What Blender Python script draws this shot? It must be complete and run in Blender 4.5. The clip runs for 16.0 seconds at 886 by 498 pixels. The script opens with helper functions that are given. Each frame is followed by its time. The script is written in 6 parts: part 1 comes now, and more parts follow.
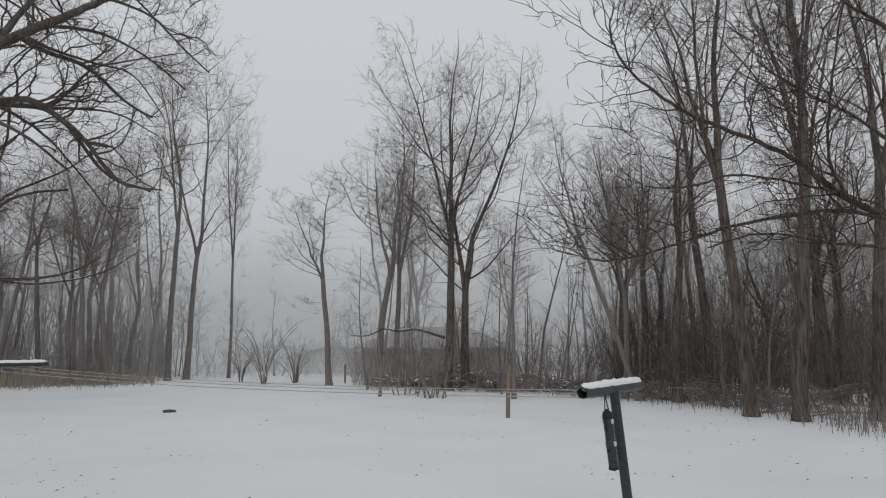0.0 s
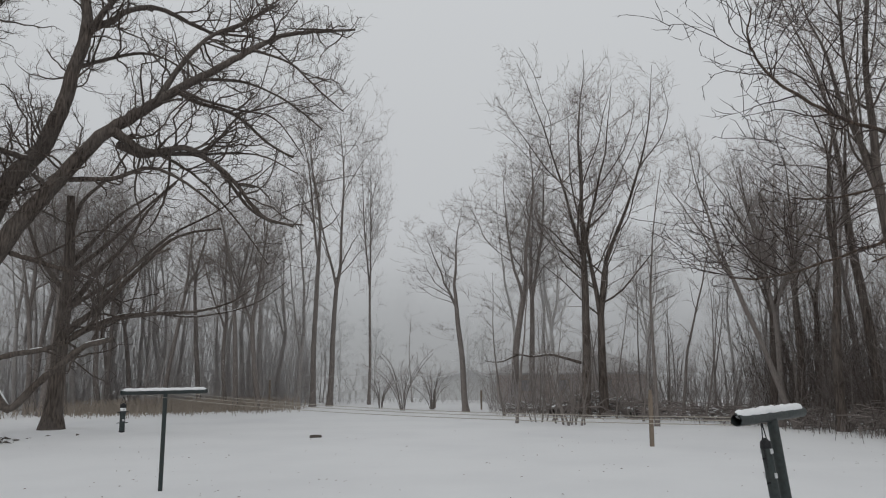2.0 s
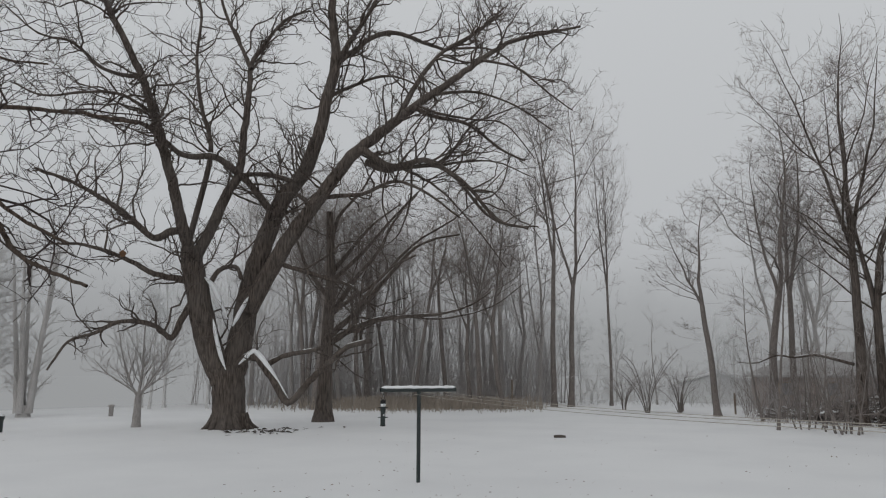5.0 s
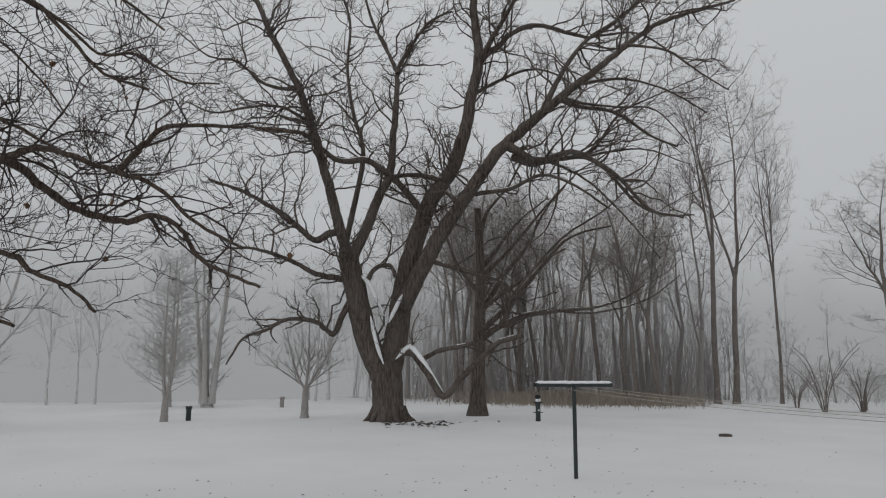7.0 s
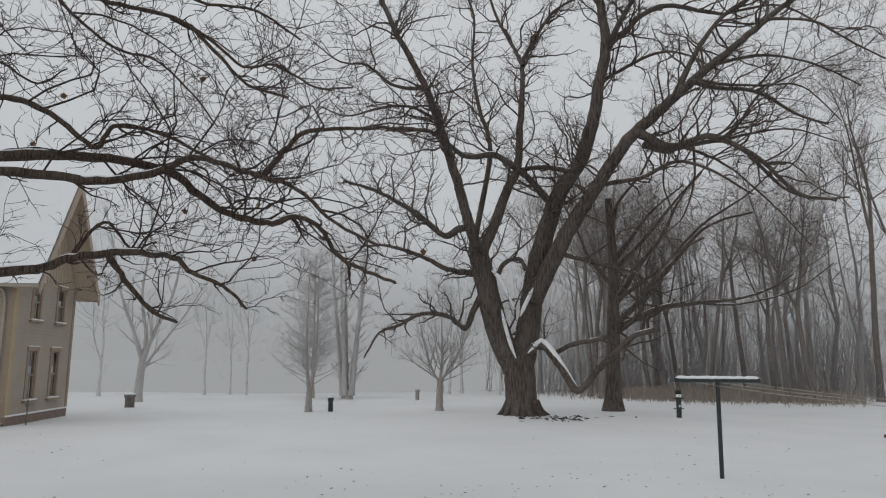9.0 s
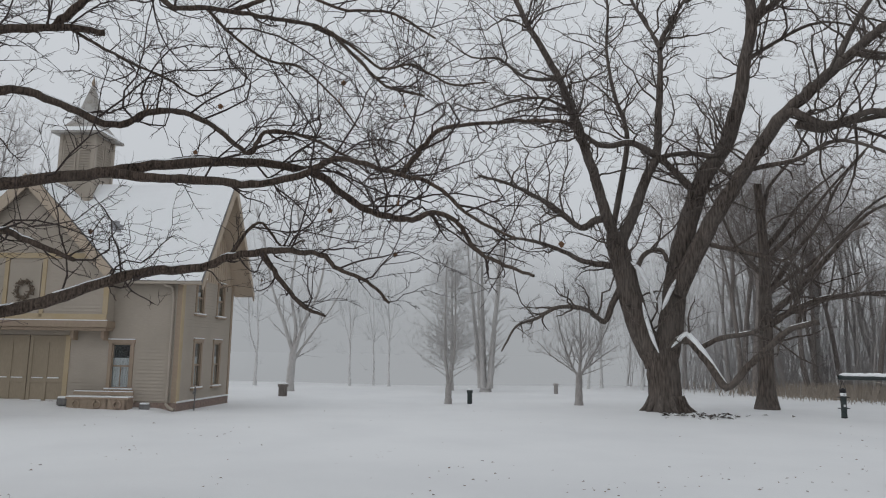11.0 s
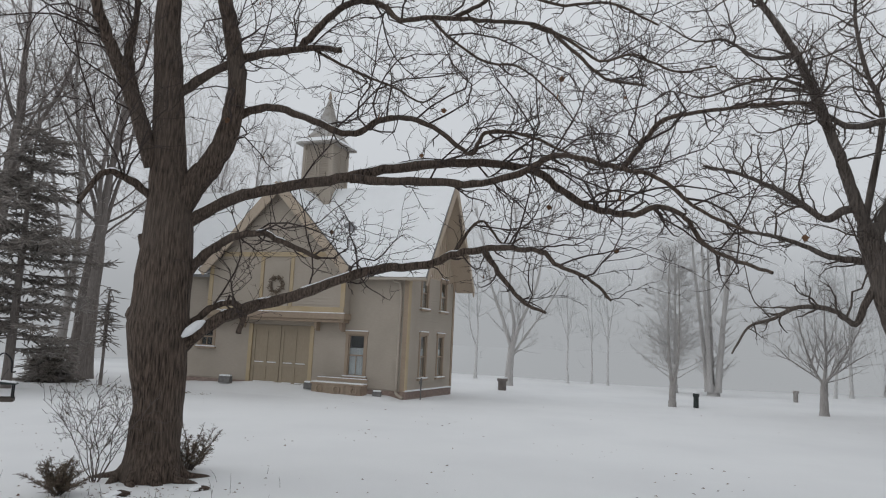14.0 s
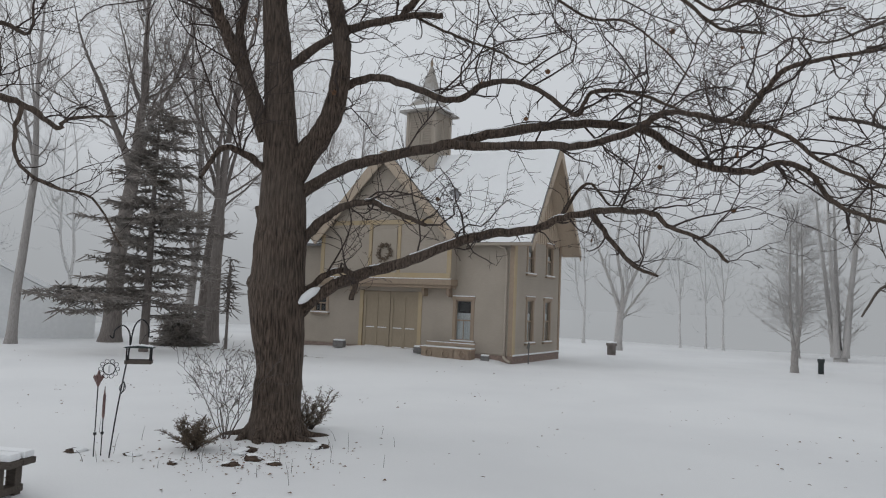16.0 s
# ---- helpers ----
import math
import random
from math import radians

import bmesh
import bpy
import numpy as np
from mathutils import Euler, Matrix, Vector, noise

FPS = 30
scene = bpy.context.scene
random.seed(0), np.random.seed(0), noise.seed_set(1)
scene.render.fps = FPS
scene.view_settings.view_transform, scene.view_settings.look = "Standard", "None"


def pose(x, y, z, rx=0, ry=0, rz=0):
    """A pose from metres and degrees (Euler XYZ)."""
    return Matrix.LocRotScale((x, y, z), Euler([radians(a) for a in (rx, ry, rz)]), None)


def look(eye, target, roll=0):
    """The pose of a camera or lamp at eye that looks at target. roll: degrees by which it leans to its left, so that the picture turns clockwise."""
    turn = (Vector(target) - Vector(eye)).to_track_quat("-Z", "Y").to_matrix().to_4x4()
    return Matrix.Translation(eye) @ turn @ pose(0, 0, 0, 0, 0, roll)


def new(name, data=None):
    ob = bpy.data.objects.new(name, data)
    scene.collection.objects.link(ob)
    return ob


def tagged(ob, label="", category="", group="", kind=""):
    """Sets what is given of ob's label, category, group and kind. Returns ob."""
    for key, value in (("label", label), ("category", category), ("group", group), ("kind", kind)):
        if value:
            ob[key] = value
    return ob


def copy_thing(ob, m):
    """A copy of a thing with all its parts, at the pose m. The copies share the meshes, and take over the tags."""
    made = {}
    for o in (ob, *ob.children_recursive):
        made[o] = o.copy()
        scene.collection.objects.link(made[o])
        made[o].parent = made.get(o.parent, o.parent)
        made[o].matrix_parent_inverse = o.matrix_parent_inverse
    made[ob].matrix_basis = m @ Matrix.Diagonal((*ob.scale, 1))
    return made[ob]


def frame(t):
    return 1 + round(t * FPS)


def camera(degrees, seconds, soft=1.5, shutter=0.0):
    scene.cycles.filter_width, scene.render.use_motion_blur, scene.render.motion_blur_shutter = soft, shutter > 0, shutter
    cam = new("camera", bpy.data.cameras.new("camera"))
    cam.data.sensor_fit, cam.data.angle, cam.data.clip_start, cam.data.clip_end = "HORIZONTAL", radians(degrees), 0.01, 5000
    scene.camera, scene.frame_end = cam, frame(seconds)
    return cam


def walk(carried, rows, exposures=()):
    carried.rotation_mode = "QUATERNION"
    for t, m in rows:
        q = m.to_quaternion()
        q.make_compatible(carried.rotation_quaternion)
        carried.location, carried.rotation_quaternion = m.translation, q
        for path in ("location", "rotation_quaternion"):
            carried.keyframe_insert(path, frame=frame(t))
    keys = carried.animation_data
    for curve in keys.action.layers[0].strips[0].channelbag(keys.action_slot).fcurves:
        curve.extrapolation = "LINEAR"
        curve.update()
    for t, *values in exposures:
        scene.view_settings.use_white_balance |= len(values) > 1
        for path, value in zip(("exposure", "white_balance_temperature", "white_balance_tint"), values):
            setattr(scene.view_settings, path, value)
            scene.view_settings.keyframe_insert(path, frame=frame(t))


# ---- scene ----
# Camera: a turn on the spot with outstretched arms, eye 2.2 m above the snow.
cam = camera(63.0, 16.0, soft=1.15)
ARM, EYE = 0.2, 2.2
TURNS = [  # seconds, yaw to the left, pitch up, roll
    (0, 1.98, 7.77, -0.06), (0.5, 4.51, 8.45, -0.30), (1, 6.86, 8.86, -0.61),
    (1.5, 8.92, 9.42, -0.70), (2, 12.42, 9.83, -0.48), (2.5, 15.62, 9.84, -0.17),
    (3, 18.55, 9.85, 0.03), (3.5, 21.77, 9.91, 0.05), (4, 24.89, 9.94, 0.06),
    (6.5, 40.06, 9.65, 0.22), (7, 42.90, 9.48, 0.28), (7.5, 45.62, 9.26, 0.34),
    (8, 48.13, 9.15, 0.41), (10.5, 61.24, 8.44, 0.72), (11, 63.95, 8.29, 0.94),
    (11.5, 66.42, 8.39, 1.25), (12, 69.22, 8.41, 1.49), (12.5, 72.57, 8.33, 1.77),
    (13, 75.75, 8.21, 1.97), (13.5, 78.50, 7.99, 2.30), (14, 81.07, 7.48, 2.74),
    (14.5, 82.87, 7.35, 2.91), (15, 85.30, 7.24, 2.84), (15.5, 87.40, 6.20, 2.52),
    (16, 89.24, 4.37, 2.35),
]


def stand(yaw, pitch, roll):
    a, b = radians(yaw), radians(pitch)
    eye = Vector((-ARM * math.sin(a), ARM * math.cos(a) - ARM, EYE))
    return look(eye, eye + Vector((-math.sin(a) * math.cos(b), math.cos(a) * math.cos(b), math.sin(b))), roll)


EXPOSURES = [(0.0, -0.08, 6460, 10), (2.5, -0.16, 6540, 10), (3.5, -0.19, 6540, 10), (7.0, -0.26, 6555, 10), (8.2, -0.2, 6550, 10), (11.0, -0.04, 6380, 10), (13.0, 0.04, 6360, 10), (14.0, 0.04, 6410, 10), (16.0, 0.0, 6400, 10)]
walk(cam, [(t, stand(yaw, pitch, roll)) for t, yaw, pitch, roll in TURNS], EXPOSURES)

# ---- light: an overcast winter sky, thick with mist near the horizon ----
world = bpy.data.worlds.new("overcast")
scene.world = world
world.use_nodes = True
wt = world.node_tree
wt.nodes.clear()
w_out, w_bg = wt.nodes.new("ShaderNodeOutputWorld"), wt.nodes.new("ShaderNodeBackground")
w_sky = wt.nodes.new("ShaderNodeTexSky")
w_sky.sky_type, w_sky.sun_disc = "NISHITA", False
w_sky.sun_elevation, w_sky.sun_rotation = radians(28), radians(200)
w_sky.air_density, w_sky.dust_density = 1.0, 6.0
w_hsv = wt.nodes.new("ShaderNodeHueSaturation")
w_hsv.inputs["Saturation"].default_value, w_hsv.inputs["Value"].default_value = 0.15, 0.05
w_geo, w_sep, w_ramp = wt.nodes.new("ShaderNodeTexCoord"), wt.nodes.new("ShaderNodeSeparateXYZ"), wt.nodes.new("ShaderNodeValToRGB")
w_mix = wt.nodes.new("ShaderNodeMix")
w_mix.data_type, w_mix.inputs[0].default_value = "RGBA", 0.92
el = w_ramp.color_ramp.elements
el[0].position, el[0].color = 0.0, (0.405, 0.42, 0.435, 1)
el[1].position, el[1].color = 0.6, (0.70, 0.725, 0.75, 1)
mid = el.new(0.2)
mid.color = (0.60, 0.622, 0.645, 1)
wt.links.new(w_geo.outputs["Generated"], w_sep.inputs[0])
wt.links.new(w_sep.outputs["Z"], w_ramp.inputs[0])
wt.links.new(w_sky.outputs[0], w_hsv.inputs["Color"])
wt.links.new(w_hsv.outputs[0], w_mix.inputs[6])
wt.links.new(w_ramp.outputs[0], w_mix.inputs[7])
wt.links.new(w_mix.outputs[2], w_bg.inputs["Color"])
w_bg.inputs["Strength"].default_value = 1.0
wt.links.new(w_bg.outputs[0], w_out.inputs[0])
sun = new("sun", bpy.data.lights.new("sun", "SUN"))
sun.data.energy, sun.data.angle, sun.data.color = 0.35, radians(40), (1.0, 0.98, 0.95)
sun.matrix_world = look((0, -20, 30), (0, 20, -5))


# ---- materials ----
def material(name, colour, rough=0.8, grain=8.0, vary=0.25, bump=0.3, stretch=(1, 1, 1), second=None, patch=1.2, patch_amount=0.5, metal=0.0, coords="Object", depth=0.02):
    """A procedural surface: base colour with grain and a second colour in patches, and fine relief."""
    m = bpy.data.materials.new(name)
    m.use_nodes = True
    nt = m.node_tree
    b = nt.nodes["Principled BSDF"]
    b.inputs["Roughness"].default_value, b.inputs["Metallic"].default_value = rough, metal
    b.inputs["Specular IOR Level"].default_value = 0.25
    tc, mp = nt.nodes.new("ShaderNodeTexCoord"), nt.nodes.new("ShaderNodeMapping")
    mp.inputs["Scale"].default_value = stretch
    nt.links.new(tc.outputs[coords], mp.inputs["Vector"])
    fine, coarse = nt.nodes.new("ShaderNodeTexNoise"), nt.nodes.new("ShaderNodeTexNoise")
    fine.inputs["Scale"].default_value, fine.inputs["Detail"].default_value = grain, 6
    coarse.inputs["Scale"].default_value, coarse.inputs["Detail"].default_value = patch, 4
    nt.links.new(mp.outputs[0], fine.inputs["Vector"])
    nt.links.new(tc.outputs[coords], coarse.inputs["Vector"])
    dark = [c * (1 - vary) for c in colour]
    light = [min(1, c * (1 + vary)) for c in colour]
    ramp = nt.nodes.new("ShaderNodeValToRGB")
    e = ramp.color_ramp.elements
    e[0].position, e[0].color, e[1].position, e[1].color = 0.3, (*dark, 1), 0.7, (*light, 1)
    nt.links.new(fine.outputs["Fac"], ramp.inputs[0])
    mix, pr = nt.nodes.new("ShaderNodeMix"), nt.nodes.new("ShaderNodeMapRange")
    mix.data_type = "RGBA"
    pr.inputs["From Min"].default_value, pr.inputs["From Max"].default_value = 0.42, 0.68
    pr.inputs["To Max"].default_value = patch_amount
    nt.links.new(coarse.outputs["Fac"], pr.inputs["Value"])
    nt.links.new(pr.outputs[0], mix.inputs[0])
    nt.links.new(ramp.outputs[0], mix.inputs[6])
    mix.inputs[7].default_value = (*(second or [c * 0.75 for c in colour]), 1)
    nt.links.new(mix.outputs[2], b.inputs["Base Color"])
    if bump:
        bp = nt.nodes.new("ShaderNodeBump")
        bp.inputs["Strength"].default_value, bp.inputs["Distance"].default_value = bump, depth
        nt.links.new(fine.outputs["Fac"], bp.inputs["Height"])
        nt.links.new(bp.outputs[0], b.inputs["Normal"])
    return m


SNOW = material("snow", (0.78, 0.785, 0.79), 0.7, 60, 0.03, 0.25, second=(0.71, 0.715, 0.725), patch=0.25, patch_amount=0.7)
SNOW_CAP = material("lying snow", (0.86, 0.87, 0.88), 0.7, 30, 0.03, 0.4, second=(0.82, 0.83, 0.84), patch=2)
BARK_DARK = material("dark furrowed bark", (0.096, 0.071, 0.056), 0.9, 4.2, 0.85, 1.0, (10, 10, 1.0), (0.135, 0.11, 0.092), 0.9, 0.5, depth=0.06)
BARK_WALNUT = material("brown furrowed bark", (0.104, 0.085, 0.073), 0.9, 3.2, 0.7, 1.0, (5, 5, 0.6), (0.17, 0.15, 0.135), 0.7, 0.6, depth=0.09)
TWIG_DARK = material("dark twigs", (0.07, 0.055, 0.05), 0.85, 20, 0.3, 0.2)
TWIG_BROWN = material("brown twigs", (0.12, 0.10, 0.09), 0.85, 20, 0.3, 0.2)
BARK_WOOD = material("grey brown bark", (0.19, 0.167, 0.154), 0.9, 5, 0.35, 0.6, (5, 5, 0.9), (0.23, 0.21, 0.195), 0.6, 0.6)
TWIG_WOOD = material("grey brown twigs", (0.235, 0.205, 0.19), 0.85, 18, 0.25, 0.1)
# Three paler steps: distance haze is put into the bark and twig colours.
BARK_HAZE_THIN = material("bark paled by painted haze", (0.345, 0.322, 0.308), 0.9, 7, 0.25, 0.5, (5, 5, 0.9), (0.40, 0.39, 0.38), 0.6, 0.6)
TWIG_HAZE_THIN = material("twigs paled by painted haze", (0.41, 0.385, 0.375), 0.85, 18, 0.2, 0.1)
BARK_HAZE = material("bark paled further by painted haze", (0.47, 0.452, 0.44), 0.9, 7, 0.2, 0.4, (5, 5, 0.9), (0.54, 0.53, 0.525), 0.6, 0.6)
TWIG_HAZE = material("twigs paled further by painted haze", (0.50, 0.485, 0.475), 0.85, 18, 0.15, 0.1)
BARK_HAZE_THICK = material("bark whitened by painted haze", (0.60, 0.592, 0.585), 0.9, 7, 0.2, 0.4, (5, 5, 0.9), (0.68, 0.675, 0.67), 0.6, 0.6)
TWIG_HAZE_THICK = material("twigs whitened by painted haze", (0.62, 0.63, 0.635), 0.85, 18, 0.15, 0.1)
NEEDLE = material("grey brown spruce needles", (0.225, 0.2, 0.18), 0.8, 12, 0.45, 0.4, second=(0.31, 0.29, 0.275), patch=1.5, patch_amount=0.7)
JUNIPER = material("brown green juniper", (0.16, 0.125, 0.095), 0.8, 20, 0.4, 0.4, second=(0.20, 0.15, 0.115), patch=4)
LEAF = material("dead brown leaf", (0.16, 0.085, 0.045), 0.8, 30, 0.4, 0.3, second=(0.08, 0.05, 0.035), patch=6)
GRASS = material("dry straw grass", (0.36, 0.31, 0.26), 0.9, 20, 0.3, 0.2, second=(0.28, 0.25, 0.22), patch=1)
PAINT = material("taupe clapboard paint", (0.415, 0.362, 0.305), 0.6, 14, 0.07, 0.15, (0.4, 0.4, 6), (0.35, 0.31, 0.255), 0.8, 0.6)
OCHRE = material("ochre trim paint", (0.45, 0.36, 0.24), 0.6, 14, 0.10, 0.15, (3, 3, 3), (0.42, 0.32, 0.18), 1.5, 0.6)
BROWN_TRIM = material("brown trim paint", (0.335, 0.263, 0.195), 0.6, 14, 0.10, 0.15, second=(0.30, 0.22, 0.18), patch=1.5)
TAN = material("tan gable boards", (0.47, 0.385, 0.30), 0.7, 10, 0.12, 0.2, (4, 4, 0.5), (0.45, 0.375, 0.30), 1.0, 0.6)
DOOR = material("warm tan door paint", (0.33, 0.272, 0.2), 0.6, 12, 0.09, 0.15, (3, 3, 0.6), (0.29, 0.24, 0.175), 1.0, 0.6)
BRICK = material("weathered red brick", (0.26, 0.195, 0.165), 0.85, 15, 0.25, 0.5, second=(0.25, 0.2, 0.18), patch=2)
# Far roof colour lightened to imitate mist.
HAZED_ROOF = material("far shingles paled for mist", (0.40, 0.39, 0.385), 0.8, 10, 0.2, 0.4, second=(0.46, 0.455, 0.45), patch=0.9)
SHINGLE = material("grey slate shingle", (0.23, 0.23, 0.24), 0.8, 14, 0.3, 0.5, second=(0.35, 0.36, 0.37), patch=1.5)
CEDAR = material("weathered cedar shingle", (0.34, 0.315, 0.285), 0.8, 16, 0.3, 0.5, (1, 1, 5), (0.62, 0.62, 0.62), 1.8, 0.6)
STEEL = material("dark green painted steel", (0.035, 0.045, 0.045), 0.45, 30, 0.3, 0.15, second=(0.06, 0.06, 0.055), patch=5)
IRON = material("black wrought iron", (0.03, 0.03, 0.032), 0.5, 40, 0.3, 0.2, metal=0.3)
OLD_WOOD = material("weathered fence wood", (0.20, 0.16, 0.125), 0.85, 10, 0.3, 0.5, (6, 6, 0.6), (0.26, 0.22, 0.18), 2)
BENCH_WOOD = material("dark wet timber", (0.085, 0.07, 0.06), 0.7, 12, 0.35, 0.4, (1, 5, 5), (0.13, 0.11, 0.09), 2)
COPPER = material("faded copper flower", (0.20, 0.125, 0.115), 0.6, 20, 0.3, 0.2, metal=0.2)
CORD = material("clothes line cord", (0.42, 0.39, 0.34), 0.8, 40, 0.1, 0)
SHED = material("pale shed siding", (0.80, 0.81, 0.81), 0.8, 6, 0.05, 0.1, second=(0.74, 0.75, 0.76), patch=0.6)
# Far wall colour is raised too, as painted mist.
BARN_FAR = material("brown house wall paled for mist", (0.42, 0.35, 0.32), 0.8, 6, 0.15, 0.1, second=(0.45, 0.395, 0.37), patch=0.6)
CURTAIN = material("white window curtain", (0.62, 0.63, 0.64), 0.9, 3, 0.15, 0.2, (18, 18, 0.4))
INTERIOR_SHADE = material("near-black paint for unlit interiors", (0.03, 0.03, 0.032), 0.9, 4, 0.3, 0)
STONE = material("grey field stone", (0.16, 0.155, 0.15), 0.85, 10, 0.3, 0.6, second=(0.22, 0.21, 0.2), patch=3)

GLASS = bpy.data.materials.new("window glass")
GLASS.use_nodes = True
g = GLASS.node_tree.nodes["Principled BSDF"]
g.inputs["Base Color"].default_value = (0.9, 0.93, 0.93, 1)
g.inputs["Roughness"].default_value, g.inputs["Transmission Weight"].default_value, g.inputs["IOR"].default_value = 0.03, 1.0, 1.45

# Misty distance: glowing painted haze, pale grey, melting into the sky at its top.
MIST = bpy.data.materials.new("glowing painted mist")
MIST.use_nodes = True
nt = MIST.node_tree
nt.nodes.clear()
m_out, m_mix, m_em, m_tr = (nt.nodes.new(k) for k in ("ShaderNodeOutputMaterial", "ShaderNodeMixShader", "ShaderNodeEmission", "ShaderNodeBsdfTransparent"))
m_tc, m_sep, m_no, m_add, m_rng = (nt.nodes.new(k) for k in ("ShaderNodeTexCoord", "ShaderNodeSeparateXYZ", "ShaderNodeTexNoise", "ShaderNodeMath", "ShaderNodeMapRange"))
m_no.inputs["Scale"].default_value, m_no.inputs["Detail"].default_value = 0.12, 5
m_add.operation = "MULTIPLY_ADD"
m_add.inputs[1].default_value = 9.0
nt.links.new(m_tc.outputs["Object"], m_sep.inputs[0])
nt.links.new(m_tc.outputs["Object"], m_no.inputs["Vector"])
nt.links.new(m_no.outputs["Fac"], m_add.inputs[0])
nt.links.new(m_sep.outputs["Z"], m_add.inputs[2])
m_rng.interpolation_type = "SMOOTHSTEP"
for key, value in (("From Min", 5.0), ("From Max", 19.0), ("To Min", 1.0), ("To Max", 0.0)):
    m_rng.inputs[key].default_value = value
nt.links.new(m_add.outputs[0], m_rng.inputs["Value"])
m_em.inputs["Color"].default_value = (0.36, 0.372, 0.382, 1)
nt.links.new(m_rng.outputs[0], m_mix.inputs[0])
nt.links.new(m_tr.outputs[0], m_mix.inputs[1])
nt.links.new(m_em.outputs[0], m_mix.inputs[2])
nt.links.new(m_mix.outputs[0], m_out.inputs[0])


# ---- builders ----
def mesh_of(name, verts, faces, mat, smooth=True):
    me = bpy.data.meshes.new(name)
    me.from_pydata(verts, [], faces)
    me.materials.append(mat)
    if smooth:
        me.shade_smooth()
    return me


def thing(name, m, label, category, group="", kind=""):
    ob = new(name)
    ob.empty_display_size = 0.2
    ob.matrix_world = m
    return tagged(ob, label, category, group, kind)


def part(name, data, mat, parent, label="", m=None):
    """Links a bmesh or a ready mesh as one mesh object under a thing or a part."""
    if isinstance(data, bmesh.types.BMesh):
        me = bpy.data.meshes.new(name)
        data.to_mesh(me)
        data.free()
        me.materials.append(mat)
    else:
        me = data
    ob = new(name, me)
    ob.parent = parent
    if m is not None:
        ob.matrix_basis = m
    return tagged(ob, label)


def box(bm, x0, x1, y0, y1, z0, z1, bevel=0.0):
    """Adds a box between two corners, its edges softened by bevel."""
    r = bmesh.ops.create_cube(bm, size=1.0, matrix=Matrix.LocRotScale(((x0 + x1) / 2, (y0 + y1) / 2, (z0 + z1) / 2), None, (x1 - x0, y1 - y0, z1 - z0)))
    if bevel:
        edges = list({e for v in r["verts"] for e in v.link_edges})
        bmesh.ops.bevel(bm, geom=edges, offset=bevel, segments=2, affect="EDGES", profile=0.6)
    return bm


def boxes(*corners, bevel=0.0):
    bm = bmesh.new()
    for c in corners:
        box(bm, *c, bevel=bevel)
    return bm


def pieces(name, corners, mat, parent, label="", bevel=0.0, m=None):
    """Each box as a part of its own."""
    for c in corners:
        part(name, boxes(c, bevel=bevel), mat, parent, label, m)


def prism(bm, outline, y0, y1):
    """Adds a plate of thickness y0 to y1 from an outline in x and z."""
    a = [bm.verts.new((x, y0, z)) for x, z in outline]
    b = [bm.verts.new((x, y1, z)) for x, z in outline]
    bm.faces.new(a), bm.faces.new(b[::-1])
    for i in range(len(a)):
        j = (i + 1) % len(a)
        bm.faces.new((a[j], a[i], b[i], b[j]))
    bmesh.ops.recalc_face_normals(bm, faces=bm.faces)
    return bm


def smooth_path(points, per=4):
    """A Catmull-Rom curve through the points."""
    p = np.array(points, float)
    if len(p) < 3:
        return np.linspace(p[0], p[-1], per + 1)
    q = np.vstack([2 * p[0] - p[1], p, 2 * p[-1] - p[-2]])
    t = np.linspace(0, 1, per, endpoint=False)[:, None]
    out = []
    for i in range(1, len(q) - 2):
        a, b, c, d = q[i - 1 : i + 3]
        out.append(0.5 * (2 * b + (c - a) * t + (2 * a - 5 * b + 4 * c - d) * t**2 + (3 * b - a - 3 * c + d) * t**3))
    return np.vstack([*out, p[-1:]])


class Wood:
    """Collects tapering tubes into one mesh."""

    def __init__(self):
        self.v, self.f, self.n = [], [], 0

    def tube(self, path, radii, sides=5, tip=False):
        """Adds a tube along path; with tip it ends in a point."""
        p = np.asarray(path, float)
        t = np.gradient(p, axis=0)
        t /= np.linalg.norm(t, axis=1)[:, None] + 1e-9
        ref = np.array((0.0, 1.0, 0.0)) if abs(t[0][0]) > 0.7 else np.array((1.0, 0.0, 0.0))
        u = np.cross(t, ref)
        u /= np.linalg.norm(u, axis=1)[:, None] + 1e-9
        w = np.cross(t, u)
        a = np.arange(sides) * (2 * math.pi / sides)
        r = np.asarray(radii, float)[:, None, None]
        ring = p[:, None] + r * (np.cos(a)[None, :, None] * u[:, None] + np.sin(a)[None, :, None] * w[:, None])
        k, n = len(p) - bool(tip), self.n
        self.v.append(ring[:k].reshape(-1, 3))
        i = np.arange(k - 1)[:, None] * sides
        j = np.arange(sides)[None]
        jn = (j + 1) % sides
        self.f += np.stack([n + i + j, n + i + jn, n + i + sides + jn, n + i + sides + j], -1).reshape(-1, 4).tolist()
        self.n += k * sides
        if tip:
            self.v.append(p[-1:])
            self.f += [(self.n - sides + q, self.n - sides + (q + 1) % sides, self.n) for q in range(sides)]
            self.n += 1

    def mesh(self, name, mat):
        if not self.v:
            return None
        return mesh_of(name, np.vstack(self.v).tolist(), self.f, mat)


